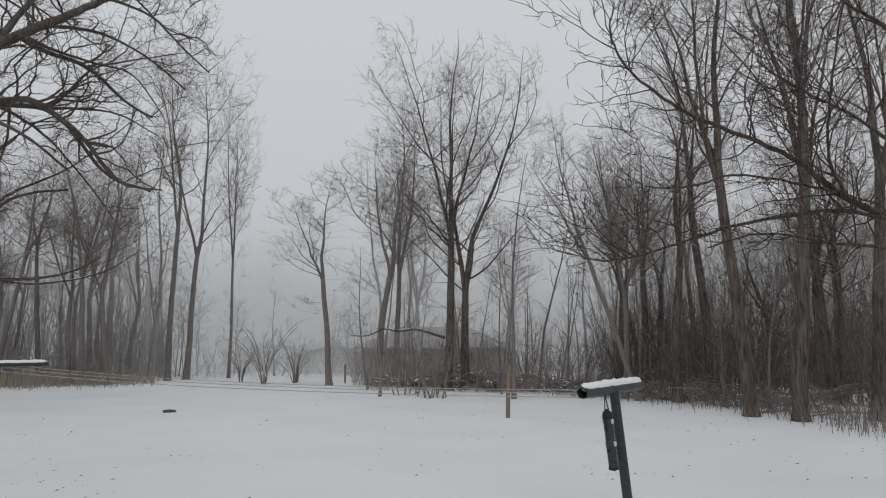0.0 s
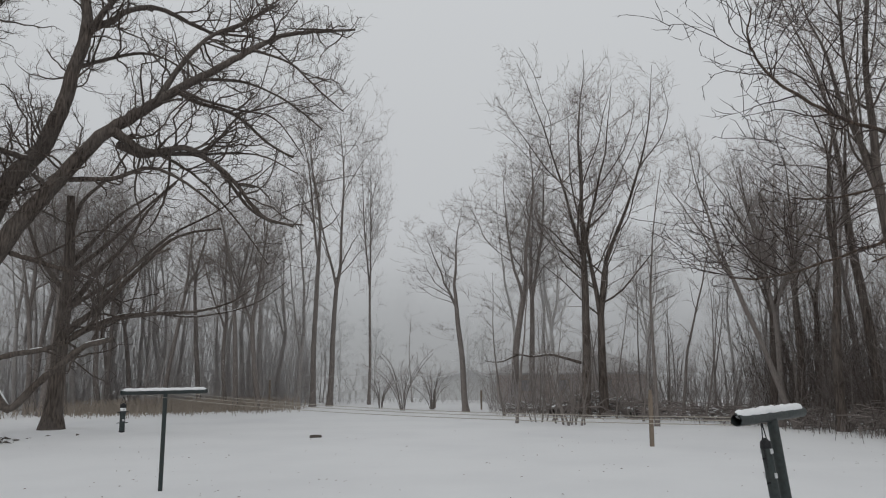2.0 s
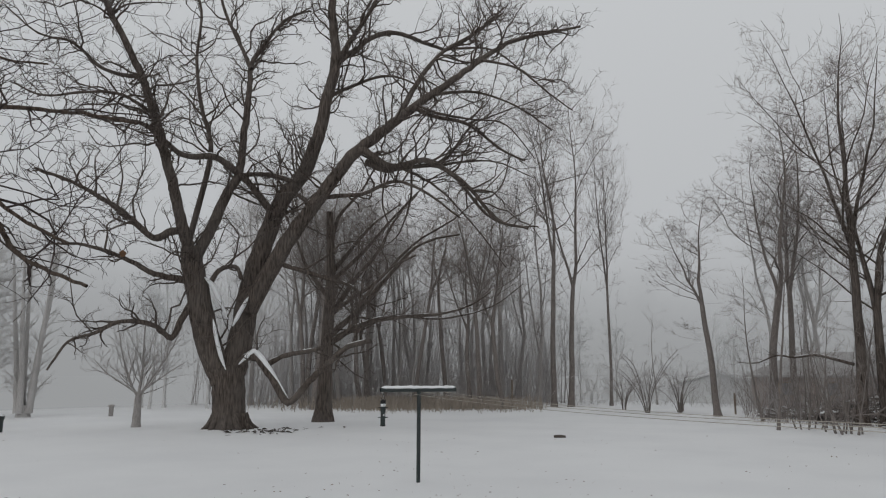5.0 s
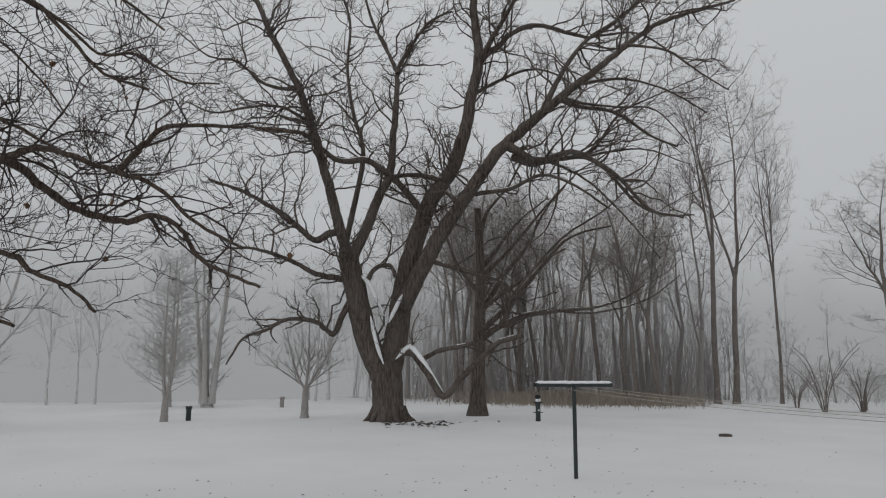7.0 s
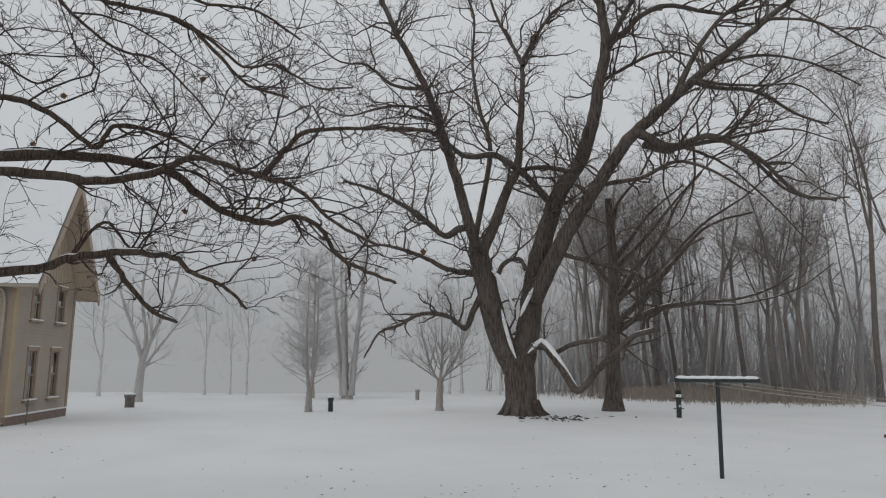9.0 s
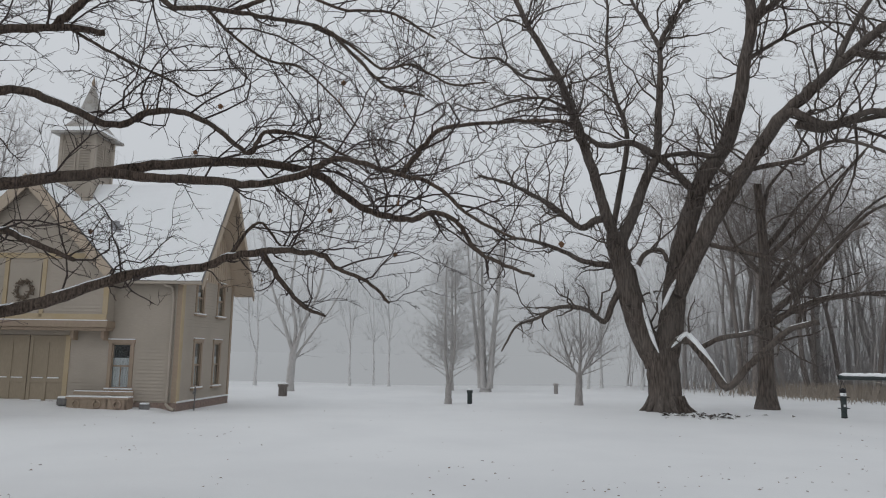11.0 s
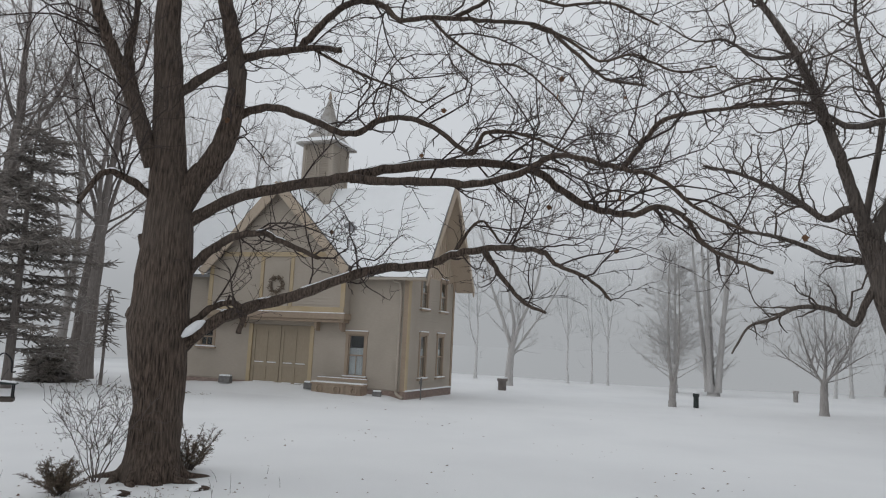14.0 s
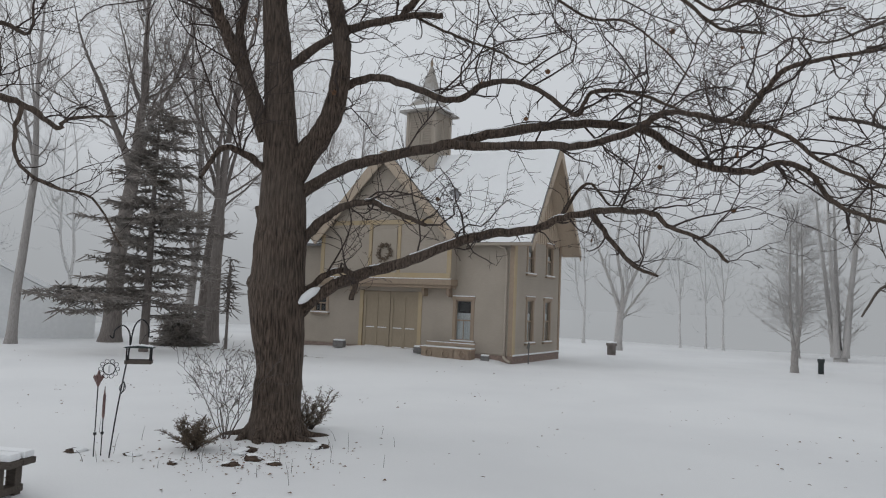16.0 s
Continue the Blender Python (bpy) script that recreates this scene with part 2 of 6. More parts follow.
def sprout(rng, bark, twig, path, radii, level, style):
    """Grows side branches along a limb, level by level down to fine twigs."""
    kids, length, spread, up, wiggle, floor_r = style["kids"][level], style["length"][level], style["spread"], style["up"], style["wiggle"], style["fine"]
    total = float(np.linalg.norm(np.diff(path, axis=0), axis=1).sum())
    count = max(1, int(kids * total + rng.random()))
    last = level == len(style["kids"]) - 1
    for _ in range(count):
        s = style["from"][level] + (1 - style["from"][level]) * rng.random() ** 0.85
        f = s * (len(path) - 1)
        i = min(int(f), len(path) - 2)
        a = f - i
        p = path[i] * (1 - a) + path[i + 1] * a
        if level == 0 and p[2] < style.get("bare", 0.0) and rng.random() < 0.97:
            continue
        r = (radii[i] * (1 - a) + radii[i + 1] * a) * (0.45 + 0.25 * rng.random())
        d = path[i + 1] - path[i]
        d = d / (np.linalg.norm(d) + 1e-9)
        side = np.array((rng.gauss(0, 1), rng.gauss(0, 1), rng.gauss(0, 1)))
        side -= d * (side @ d)
        side /= np.linalg.norm(side) + 1e-9
        way = d * math.cos(spread) + side * math.sin(spread)
        L = length * (0.5 + rng.random()) * (1.15 - 0.5 * s)
        L *= 0.28 if way[2] < -0.15 else 1.0
        n = style.get("steps", (5, 4, 3))[level]
        step = L / n
        pts = [p]
        for _k in range(n):
            way = way + np.array((rng.gauss(0, wiggle), rng.gauss(0, wiggle), rng.gauss(0, wiggle) + up))
            way /= np.linalg.norm(way)
            pts.append(pts[-1] + way * step)
        pts = np.array(pts)
        r = max(min(r, style["cap"][level]), floor_r)
        rad = np.linspace(r, max(floor_r * 0.7, r * 0.3), n + 1)
        (bark if r > 0.03 else twig).tube(pts, rad, 5 if r > 0.03 else 3, tip=True)
        if not last:
            sprout(rng, bark, twig, pts, rad, level + 1, style)


def limb(r0, r1, *points):
    return r0, r1, points


def snow_line(w, rng, path, radii):
    """Snow lying along the upper side of the flatter stretches of a limb."""
    run = []
    d = np.diff(path, axis=0)
    flat = np.hypot(d[:, 0], d[:, 1]) > 1.0 * np.abs(d[:, 2])
    for i in range(len(d) + 1):
        if i < len(d) and flat[i] and radii[i] > 0.035 and rng.random() < 0.72:
            run.append(i)
        elif len(run) >= 2:
            idx = np.array(run)
            rr = radii[idx] * 0.38 + 0.004
            top = path[idx] + np.stack([0 * rr, 0 * rr, radii[idx] * 0.72], -1)
            rr[0] = rr[-1] = 0.01
            w.tube(top, rr, 6)
            run = []
        else:
            run = []


def planned_tree(name, place, limbs, style, bark_mat, twig_mat, seed, label, flare=1.5, sides=14, snow=True):
    """A tree whose trunk and main limbs follow given lines; the finer branches grow by themselves."""
    rng = random.Random(seed)
    tree = thing(name, pose(*place), label, "tree")
    bark, twig, cap = Wood(), Wood(), Wood()
    for k, (r0, r1, pts) in enumerate(limbs):
        path = smooth_path(pts, 5)
        n = len(path)
        if isinstance(r1, tuple):
            rad = np.interp(np.linspace(0, 1, n), np.linspace(0, 1, len(r1)), r1)
        else:
            rad = r0 + (r1 - r0) * np.linspace(0, 1, n) ** 0.8
        rad *= np.array([1 + (0.02 if r0 > 0.2 else 0.05) * rng.gauss(0, 1) for _ in range(n)])
        if k == 0 and flare:
            z = path[:, 2] - path[0, 2]
            rad *= 1 + (flare - 1) * np.exp(-z / 0.35)
        else:
            path[1:] += np.array([[rng.gauss(0, 0.005 + 0.025 * r0) for _ in range(3)] for _ in range(n - 1)])
        bark.tube(path, rad, sides if r0 > 0.25 else 8 if r0 > 0.1 else 6)
        if snow and r0 < 0.3:
            snow_line(cap, random.Random(seed * 100 + k), path, rad)
        if k or not flare:
            sprout(rng, bark, twig, path, rad, 0, style)
    part("trunk", bark.mesh("trunk", bark_mat), None, tree)
    part("crown", twig.mesh("crown", twig_mat), None, tree)
    if cap.n:
        tagged(part("snow", cap.mesh("snow", SNOW_CAP), None, tree, "snow lying along the limbs"), kind="stuff")
    return tree


def wander(rng, start, way, length, n, wiggle, up):
    """A crooked line of n steps from start, bending upward by up."""
    pts = [np.array(start, float)]
    way = np.array(way, float)
    way /= np.linalg.norm(way)
    for _ in range(n):
        way = way + np.array((rng.gauss(0, wiggle), rng.gauss(0, wiggle), rng.gauss(0, wiggle * 0.6) + up))
        way /= np.linalg.norm(way)
        pts.append(pts[-1] + way * length / n)
    return np.array(pts)


def wild_tree(name, seed, height, radius, mats, stems=1, style=None, lean=0.03, first=0.3, fork=0.4, label="bare tree", crown=0.2, leaders=(2, 3), reach_out=(0.6, 1.6)):
    """A woodland tree: a stem that divides into rising leaders, limbs leaving them at a wide angle, and fine twigs. fork: where it divides; crown: its half width by its height."""
    rng = random.Random(seed)
    style = style or WILD
    tree = thing(name, pose(0, 0, 0), label, "tree", "woodland trees")
    bark, twig = Wood(), Wood()
    for s in range(stems):
        ang = rng.random() * 6.28
        tilt = lean * (1 if stems == 1 else 4)
        h = height * (1 - 0.25 * rng.random() * (s > 0))
        o = 0.25 * stems**0.5 * (s > 0)
        r0 = radius * (1 if s == 0 else 0.75)
        main = []
        if not fork:
            pts = smooth_path(wander(rng, (o * math.cos(ang), o * math.sin(ang), -0.1), (math.cos(ang) * tilt, math.sin(ang) * tilt, 1), h, 12, 0.05, 0.12 if stems == 1 else 0.03), 2)
            z = np.linspace(0, 1, len(pts))
            rad = (r0 * (1 - z) ** 1.05 + 0.008) * (1 + 0.5 * np.exp(-z * h / 0.4))
            bark.tube(pts, rad, 7)
            k0 = int(first * len(pts))
            main.append((pts[k0:], rad[k0:]))
        else:
            pts = smooth_path(wander(rng, (0, 0, -0.1), (math.cos(ang) * tilt, math.sin(ang) * tilt, 1), h * fork, 6, 0.035, 0.1), 3)
            z = np.linspace(0, 1, len(pts))
            rad = r0 * (1 - 0.3 * z) * (1 + 0.5 * np.exp(-z * h * fork / 0.4))
            bark.tube(pts, rad, 9)
            for _ in range(rng.randint(1, 4)):  # thin low boughs
                i = rng.randint(int(0.45 * len(pts)), len(pts) - 2)
                a = rng.random() * 6.28
                q = wander(rng, pts[i], (math.cos(a), math.sin(a), 0.35), h * rng.uniform(0.06, 0.15), 6, 0.2, 0.05)
                main.append((q, np.linspace(0.035, 0.01, 7)))
            count = rng.randint(*leaders)
            turn = rng.random() * 6.28
            for k in range(count):
                a = turn + 6.283 * k / count + rng.gauss(0, 0.3)
                w = rng.uniform(0.14, 0.36) if k else rng.uniform(0.02, 0.12)
                L = h * (1 - fork) * (rng.uniform(0.78, 0.98) if k else 1.02)
                q = smooth_path(wander(rng, pts[-1 - 2 * (k > 1)], (math.cos(a) * w, math.sin(a) * w, 1), L, 9, 0.075, 0.05), 2)
                zz = np.linspace(0, 1, len(q))
                rr = rad[-1] * (0.85 if k == 0 else rng.uniform(0.5, 0.72)) * (1 - zz) ** 1.25 + 0.01
                bark.tube(q, rr, 7)
                main.append((q[2:], rr[2:]))
                for _ in range(rng.randint(5, 7)):
                    i = rng.randint(1, int(0.72 * len(q)))
                    b, w2 = rng.random() * 6.28, rng.uniform(*reach_out)
                    out = np.array((math.cos(b) * w2 + 0.35 * math.cos(a), math.sin(b) * w2 + 0.35 * math.sin(a), 1.0))
                    Lb = min(h * crown * rng.uniform(0.8, 1.6), 1.0 * (h - q[i][2]) + 0.08 * h)
                    p = wander(rng, q[i], out, Lb, 8, 0.15, 0.055)
                    rb = rr[i] * rng.uniform(0.3, 0.48) * (1 - np.linspace(0, 1, 9)) ** 0.9 + 0.008
                    bark.tube(p, rb, 5)
                    main.append((p, rb))
        for q, rr in main:
            sprout(rng, bark, twig, q, rr, 0, style)
    part("trunk", bark.mesh("trunk", mats[0]), None, tree)
    part("crown", twig.mesh("crown", mats[1]), None, tree)
    return tree


GNARLED = dict(kids=(2.2, 3.3, 4.2), length=(3.3, 1.2, 0.5), spread=0.95, up=0.05, wiggle=0.32, fine=0.0064, cap=(0.05, 0.019, 0.008), steps=(8, 5, 2), bare=2.7, **{"from": (0.12, 0.1, 0.1)})
MAPLE = dict(kids=(3.4, 5.2, 6.6), length=(2.2, 0.9, 0.32), spread=0.9, up=0.03, wiggle=0.31, fine=0.0045, cap=(0.019, 0.009, 0.0052), steps=(7, 4, 3), **{"from": (0.12, 0.1, 0.1)})
WILD = dict(kids=(1.6, 3.0, 3.6), length=(2.0, 1.0, 0.6), spread=0.85, up=0.05, wiggle=0.18, fine=0.0072, cap=(0.026, 0.014, 0.0085), steps=(4, 2, 1), **{"from": (0.1, 0.12, 0.1)})
SAPLING = dict(kids=(2.6, 3.0, 2.6), length=(1.3, 0.6, 0.3), spread=0.85, up=0.05, wiggle=0.17, fine=0.0065, cap=(0.017, 0.011, 0.0075), steps=(4, 2, 1), **{"from": (0.1, 0.12, 0.1)})
PALE = dict(WILD, kids=(1.2, 2.2, 2.4), length=(2.2, 1.1, 0.7), fine=0.0095, cap=(0.028, 0.017, 0.011))
EDGE = dict(MAPLE, kids=(5.6, 5.2, 5.4), length=(1.4, 0.65, 0.28), cap=(0.012, 0.007, 0.0048), fine=0.004, wiggle=0.26, up=0.05)


# ---- ground and distance ----
def ground_height(x, y):
    """The snow: level by the eye, softly uneven."""
    return 0.05 * noise.noise((x * 0.08, y * 0.08, 0.0)) + 0.02 * noise.noise((x * 0.45, y * 0.45, 3.0))


rings = np.concatenate([np.linspace(0.5, 14, 40), np.linspace(14.6, 60, 60), np.geomspace(64, 3000, 24)])
spokes = 180
gv = [(0, 0, ground_height(0, 0))]
for r in rings:
    for k in range(spokes):
        a = 2 * math.pi * k / spokes
        x, y = r * math.cos(a), r * math.sin(a)
        gv.append((x, y, ground_height(x, y) if r < 80 else 0.0))
gf = [(0, 1 + k, 1 + (k + 1) % spokes) for k in range(spokes)]
for i in range(len(rings) - 1):
    b = 1 + i * spokes
    gf += [(b + k, b + spokes + k, b + spokes + (k + 1) % spokes, b + (k + 1) % spokes) for k in range(spokes)]
ground = tagged(new("ground", mesh_of("ground", gv, gf, SNOW)), "smooth lawn under fresh white snow", "ground", kind="structure")



def reach(k):
    """The mist ring's radius by bearing, fitted to the snow's edge in the camera's view: least over the open field and
    beyond the garage.
    """
    yaw = (360 * k / 96 - 90) % 360
    field = max(0.0, 1 - abs(yaw - 66) / 26) ** 0.5
    west = max(0.0, 1 - abs(yaw - 125) / 30) ** 0.5
    return 70 - 18 * field - 18 * west


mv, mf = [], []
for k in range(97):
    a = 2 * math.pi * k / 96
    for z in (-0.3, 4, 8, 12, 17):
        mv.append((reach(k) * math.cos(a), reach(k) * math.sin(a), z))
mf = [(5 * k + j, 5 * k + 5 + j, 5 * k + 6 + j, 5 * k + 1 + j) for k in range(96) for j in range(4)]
backdrop = tagged(new("backdrop", mesh_of("backdrop", mv, mf, MIST)), "pale grey painted mist glowing beyond the trees", "backdrop", kind="structure")


def polar(yaw, d, z=0.0):
    a = radians(yaw)
    return (-d * math.sin(a), d * math.cos(a), z)


# ---- carriage house ----
HOUSE = pose(-28.28, 2.99, 0, 0, 0, 60)
house = thing("carriage_house", HOUSE, "taupe clapboard carriage house with ochre trim and snowy steep roof", "house")
LEN, DEEP, TOP, RIDGE = 11.6, 5.1, 5.0, 8.85


def clapboards(x0, x1, z0, z1, holes=(), step=0.125, slope=None):
    """Lapped boards from z0 to z1 facing -y, left out over the openings. slope gives the ends of a row by its height."""
    v, f = [], []
    z = z0
    while z < z1 - 0.01:
        zt = min(z + step, z1)
        a, b = slope((z + zt) / 2) if slope else (x0, x1)
        spans = [(a, b)]
        for hx0, hx1, hz0, hz1 in holes:
            if hz0 < zt - 0.02 and hz1 > z + 0.02:
                spans = [s for p, q in spans for s in ((p, min(q, hx0)), (max(p, hx1), q)) if s[1] - s[0] > 0.02]
        for p, q in spans:
            n = len(v)
            v += [(p, -0.028, z), (q, -0.028, z), (q, -0.006, zt), (p, -0.006, zt), (p, 0.0, z), (q, 0.0, z)]
            f += [(n, n + 1, n + 2, n + 3), (n + 4, n + 5, n + 1, n)]
        z = zt
    return v, f


def siding(name, wall, m, *a, **k):
    v, f = clapboards(*a, **k)
    ob = part(name, mesh_of(name, v, f, PAINT, smooth=False), None, wall, m=m)
    return tagged(ob, "lapped taupe clapboards", kind="stuff")


def window(name, m, w, h, snow=True, curtain=True):
    """A sash window in local x (width), z (height), facing -y."""
    win = part(name, boxes((-w / 2 - 0.13, -w / 2, -0.05, 0.02, -0.05, h + 0.06), (w / 2, w / 2 + 0.13, -0.05, 0.02, -0.05, h + 0.06),
                           (-w / 2 - 0.16, w / 2 + 0.16, -0.07, 0.02, h, h + 0.14), bevel=0.008), BROWN_TRIM, house, "brown painted window frame", m)
    part("sill", boxes((-w / 2 - 0.2, w / 2 + 0.2, -0.12, 0.03, -0.1, -0.03), bevel=0.01), BROWN_TRIM, win)
    part("sash", boxes((-w / 2, w / 2, 0.0, 0.03, h / 2 - 0.03, h / 2 + 0.03), (-0.015, 0.015, 0.0, 0.025, 0, h / 2), (-w / 2, w / 2, 0.0, 0.03, 0, 0.05),
                       (-w / 2, w / 2, 0.0, 0.03, h - 0.05, h), (-w / 2, -w / 2 + 0.04, 0, 0.03, 0, h), (w / 2 - 0.04, w / 2, 0, 0.03, 0, h)), BROWN_TRIM, win)
    pane = part("pane", boxes((-w / 2, w / 2, 0.034, 0.038, 0, h)), GLASS, win)
    pane.visible_shadow = False
    # Near-black panel: the unlit interior's shade is put into its colour.
    part("room", boxes((-w / 2 - 0.1, w / 2 + 0.1, 0.25, 0.28, -0.05, h + 0.05)), INTERIOR_SHADE, win)
    if curtain:
        v, f, n = [], [], 25
        for i in range(n):
            x = -w / 2 + w * i / (n - 1)
            y = 0.10 + 0.02 * math.sin(i * 1.9)
            v += [(x, y, 0.02), (x, y, h * 0.68)]
        f = [(2 * i, 2 * i + 2, 2 * i + 3, 2 * i + 1) for i in range(n - 1)]
        part("curtain", mesh_of("curtain", v, f, CURTAIN), None, win, "white curtain over the lower panes")
    if snow:
        pieces("snow", [(-w / 2 - 0.17, w / 2 + 0.17, -0.12, 0.0, -0.03, 0.02), (-w / 2 - 0.15, w / 2 + 0.15, -0.09, 0.0, h + 0.14, h + 0.18)], SNOW_CAP, win, "snow on sill and hood", 0.015)
    return win


# Wall cores with real openings: front (with window, doors, small window), end, back and far end.
FRONT_HOLES = [(-2.5, -1.8, 0.78, 2.4), (-7.2, -4.15, 0.0, 2.68), (-9.75, -9.1, 1.65, 2.45)]
END_HOLES = [(1.35, 1.95, 0.8, 2.5), (3.3, 3.9, 0.8, 2.5), (1.3, 1.9, 3.6, 4.85), (3.45, 4.05, 3.6, 4.85)]


def wall_core(x0, x1, z0, z1, holes, thick=0.18):
    """A thick wall in x and z with its openings left free."""
    xs = sorted({x0, x1, *[h[0] for h in holes], *[h[1] for h in holes]})
    zs = sorted({z0, z1, *[h[2] for h in holes], *[h[3] for h in holes]})
    bm = bmesh.new()
    for xa, xb in zip(xs, xs[1:]):
        run = None
        for za, zb in zip(zs, zs[1:]):
            free = any(h[0] <= xa + 1e-6 and h[1] >= xb - 1e-6 and h[2] <= za + 1e-6 and h[3] >= zb - 1e-6 for h in holes)
            if not free and za >= z0 and zb <= z1:
                box(bm, xa, xb, 0.0, thick, za, zb)
    return bm


END_M = pose(0, 0, 0, 0, 0, 90)
front = part("wall", wall_core(-LEN, 0, 0, TOP, FRONT_HOLES), PAINT, house, "front wall")
siding("siding", front, None, -LEN + 0.1, -0.16, 0.35, TOP, FRONT_HOLES)
end_wall = part("wall", wall_core(0.19, DEEP - 0.19, 0, 4.9, END_HOLES), PAINT, house, "gable end wall", END_M)
siding("siding", end_wall, None, 0.16, DEEP - 0.1, 0.35, 4.9, END_HOLES)
part("wall", boxes((-LEN, 0, DEEP - 0.18, DEEP, 0, TOP)), PAINT, house, "back wall")
part("wall", boxes((-LEN, -LEN + 0.18, 0.19, DEEP - 0.19, 0, TOP)), PAINT, house, "far end wall")
part("foundation", boxes((-LEN - 0.02, 0.04, -0.04, DEEP + 0.04, -0.3, 0.3), bevel=0.02), BRICK, house, "low red brick foundation")
part("foundation_snow", boxes((-0.05, 0.09, -0.05, DEEP + 0.03, 0.3, 0.36), bevel=0.02), SNOW_CAP, house)

# Gable at the end, in upright boards with battens.
mid_y, rise = DEEP / 2, (RIDGE - 4.6) / (DEEP / 2 + 0.3)
gable = part("gable", prism(bmesh.new(), [(0.0, 4.9), (DEEP, 4.9), (mid_y + 0.05, RIDGE - 0.15), (mid_y - 0.05, RIDGE - 0.15)], -0.02, 0.15), TAN, house, "tan board gable", END_M)
for k in range(19):
    y = 0.3 + k * 0.25
    zt = RIDGE - 0.15 - abs(y - mid_y) * (RIDGE - 5.05) / mid_y
    if zt > 5.15:
        part("batten", boxes((y - 0.025, y + 0.025, -0.05, -0.02, 4.95, zt - 0.03)), TAN, gable)
part("gable_window", prism(bmesh.new(), [(mid_y - 0.25, 6.1), (mid_y + 0.25, 6.1), (mid_y + 0.25, 6.7), (mid_y, 7.1), (mid_y - 0.25, 6.7)], -0.06, -0.02), BROWN_TRIM, gable, "small pointed window")
for y, z, h in ((1.65, 0.8, 1.7), (3.6, 0.8, 1.7), (1.6, 3.6, 1.25), (3.75, 3.6, 1.25)):
    window("window", END_M @ pose(y, 0, z), 0.6, h)
window("window", pose(-2.15, 0, 0.78), 0.7, 1.62)
window("window", pose(-9.42, 0, 1.65), 0.65, 0.8, curtain=False)

# Corner boards, eave boards, water pipe.
part("corner_board", boxes((-0.17, 0.02, -0.05, 0.02, 0.3, TOP), bevel=0.006), BROWN_TRIM, house)
part("corner_board", boxes((0.0, 0.05, -0.05, 0.17, 0.3, TOP), bevel=0.006), OCHRE, house, "ochre corner board")
part("corner_board", boxes((0.0, 0.05, DEEP - 0.15, DEEP + 0.04, 0.3, TOP), bevel=0.006), BROWN_TRIM, house)
part("corner_board", boxes((-LEN - 0.03, -LEN + 0.16, -0.05, 0.02, 0.3, TOP), bevel=0.006), OCHRE, house)
pipe = Wood()
pipe.tube(smooth_path([(-0.75, -0.33, 4.75), (-0.55, -0.3, 4.55), (-0.32, -0.1, 4.3), (-0.3, -0.1, 2.5), (-0.3, -0.1, 0.45), (-0.25, -0.2, 0.26), (0.1, -0.75, 0.2), (0.45, -1.1, 0.14)], 4), [0.05] * 29, 8)
part("downspout", pipe.mesh("downspout", PAINT), None, house, "painted metal downspout")

# Main roof: two slopes over the walls, with snow on them.
OUT, EAVE = 0.85, 4.6


def roof_slab(x0, x1, y_eave, z_eave, y_top, z_top, thick):
    bm = bmesh.new()
    n = Vector((0, -(z_top - z_eave), (y_top - y_eave))).normalized()
    if n.z < 0:
        n.negate()
    c = [Vector((x, y, z)) + n * k for k in (0, thick) for x, y, z in ((x0, y_eave, z_eave), (x1, y_eave, z_eave), (x1, y_top, z_top), (x0, y_top, z_top))]
    vs = [bm.verts.new(p) for p in c]
    for q in ((0, 1, 2, 3), (4, 5, 6, 7), (0, 1, 5, 4), (1, 2, 6, 5), (2, 3, 7, 6), (3, 0, 4, 7)):
        bm.faces.new([vs[i] for i in q])
    bmesh.ops.recalc_face_normals(bm, faces=bm.faces)
    return bm


roof = part("roof", roof_slab(-LEN - OUT, OUT, -0.3, EAVE, mid_y, RIDGE, 0.14), SHINGLE, house, "steep shingle roof")
part("roof_slope", roof_slab(-LEN - OUT, OUT, DEEP + 0.3, EAVE, mid_y, RIDGE, 0.14), SHINGLE, roof)


def snow_sheet(corner, across, along, nx, ny, thick, seed, keep):
    """A thin uneven snow layer on a slope: corner, the way across and the way up, with bare places where keep says so."""
    v, f = [], []
    c, a, b = Vector(corner), Vector(across), Vector(along)
    n = a.cross(b).normalized()
    if n.z < 0:
        n.negate()
    for j in range(ny + 1):
        for i in range(nx + 1):
            s, t = i / nx, j / ny
            lift = thick * (0.7 + 0.6 * noise.noise((s * 7, t * 7, seed)))
            on = keep(s, t) + 0.25 * noise.noise((s * 11, t * 11, seed + 5)) + 0.15 * noise.noise((s * 40, t * 40, seed))
            lift *= max(-1.0, min(1.0, on * 5))
            v.append(c + a * s + b * t + n * lift)
    for j in range(ny):
        for i in range(nx):
            q = j * (nx + 1) + i
            f.append((q, q + 1, q + nx + 2, q + nx + 1))
    return mesh_of("snow", v, f, SNOW_CAP)


sl = Vector((0, mid_y + 0.3, RIDGE - EAVE))
nrm = Vector((0, -sl.z, sl.y)).normalized() * 0.15
part("snow", snow_sheet(Vector((-LEN - OUT, -0.3, EAVE)) + nrm, (LEN + 2 * OUT, 0, 0), sl, 180, 80, 0.05, 1.0,
                        lambda s, t: 0.35 - 0.5 * math.exp(-(((s - 0.67 - 0.25 * (0.6 - t)) / 0.035) ** 2) - ((t - 0.55) / 0.22) ** 2) - 0.55 * math.exp(-((s / 0.12) ** 2)) * (1 - t)), None, roof, "snow sheet with bare shingle patches")
part("snow", snow_sheet(Vector((-LEN - OUT, DEEP + 0.3, EAVE)) + Vector((0, sl.z, sl.y)).normalized() * 0.15, (LEN + 2 * OUT, 0, 0), Vector((0, -sl.y, sl.z)), 50, 20, 0.05, 4.0, lambda s, t: 0.4), None, roof)
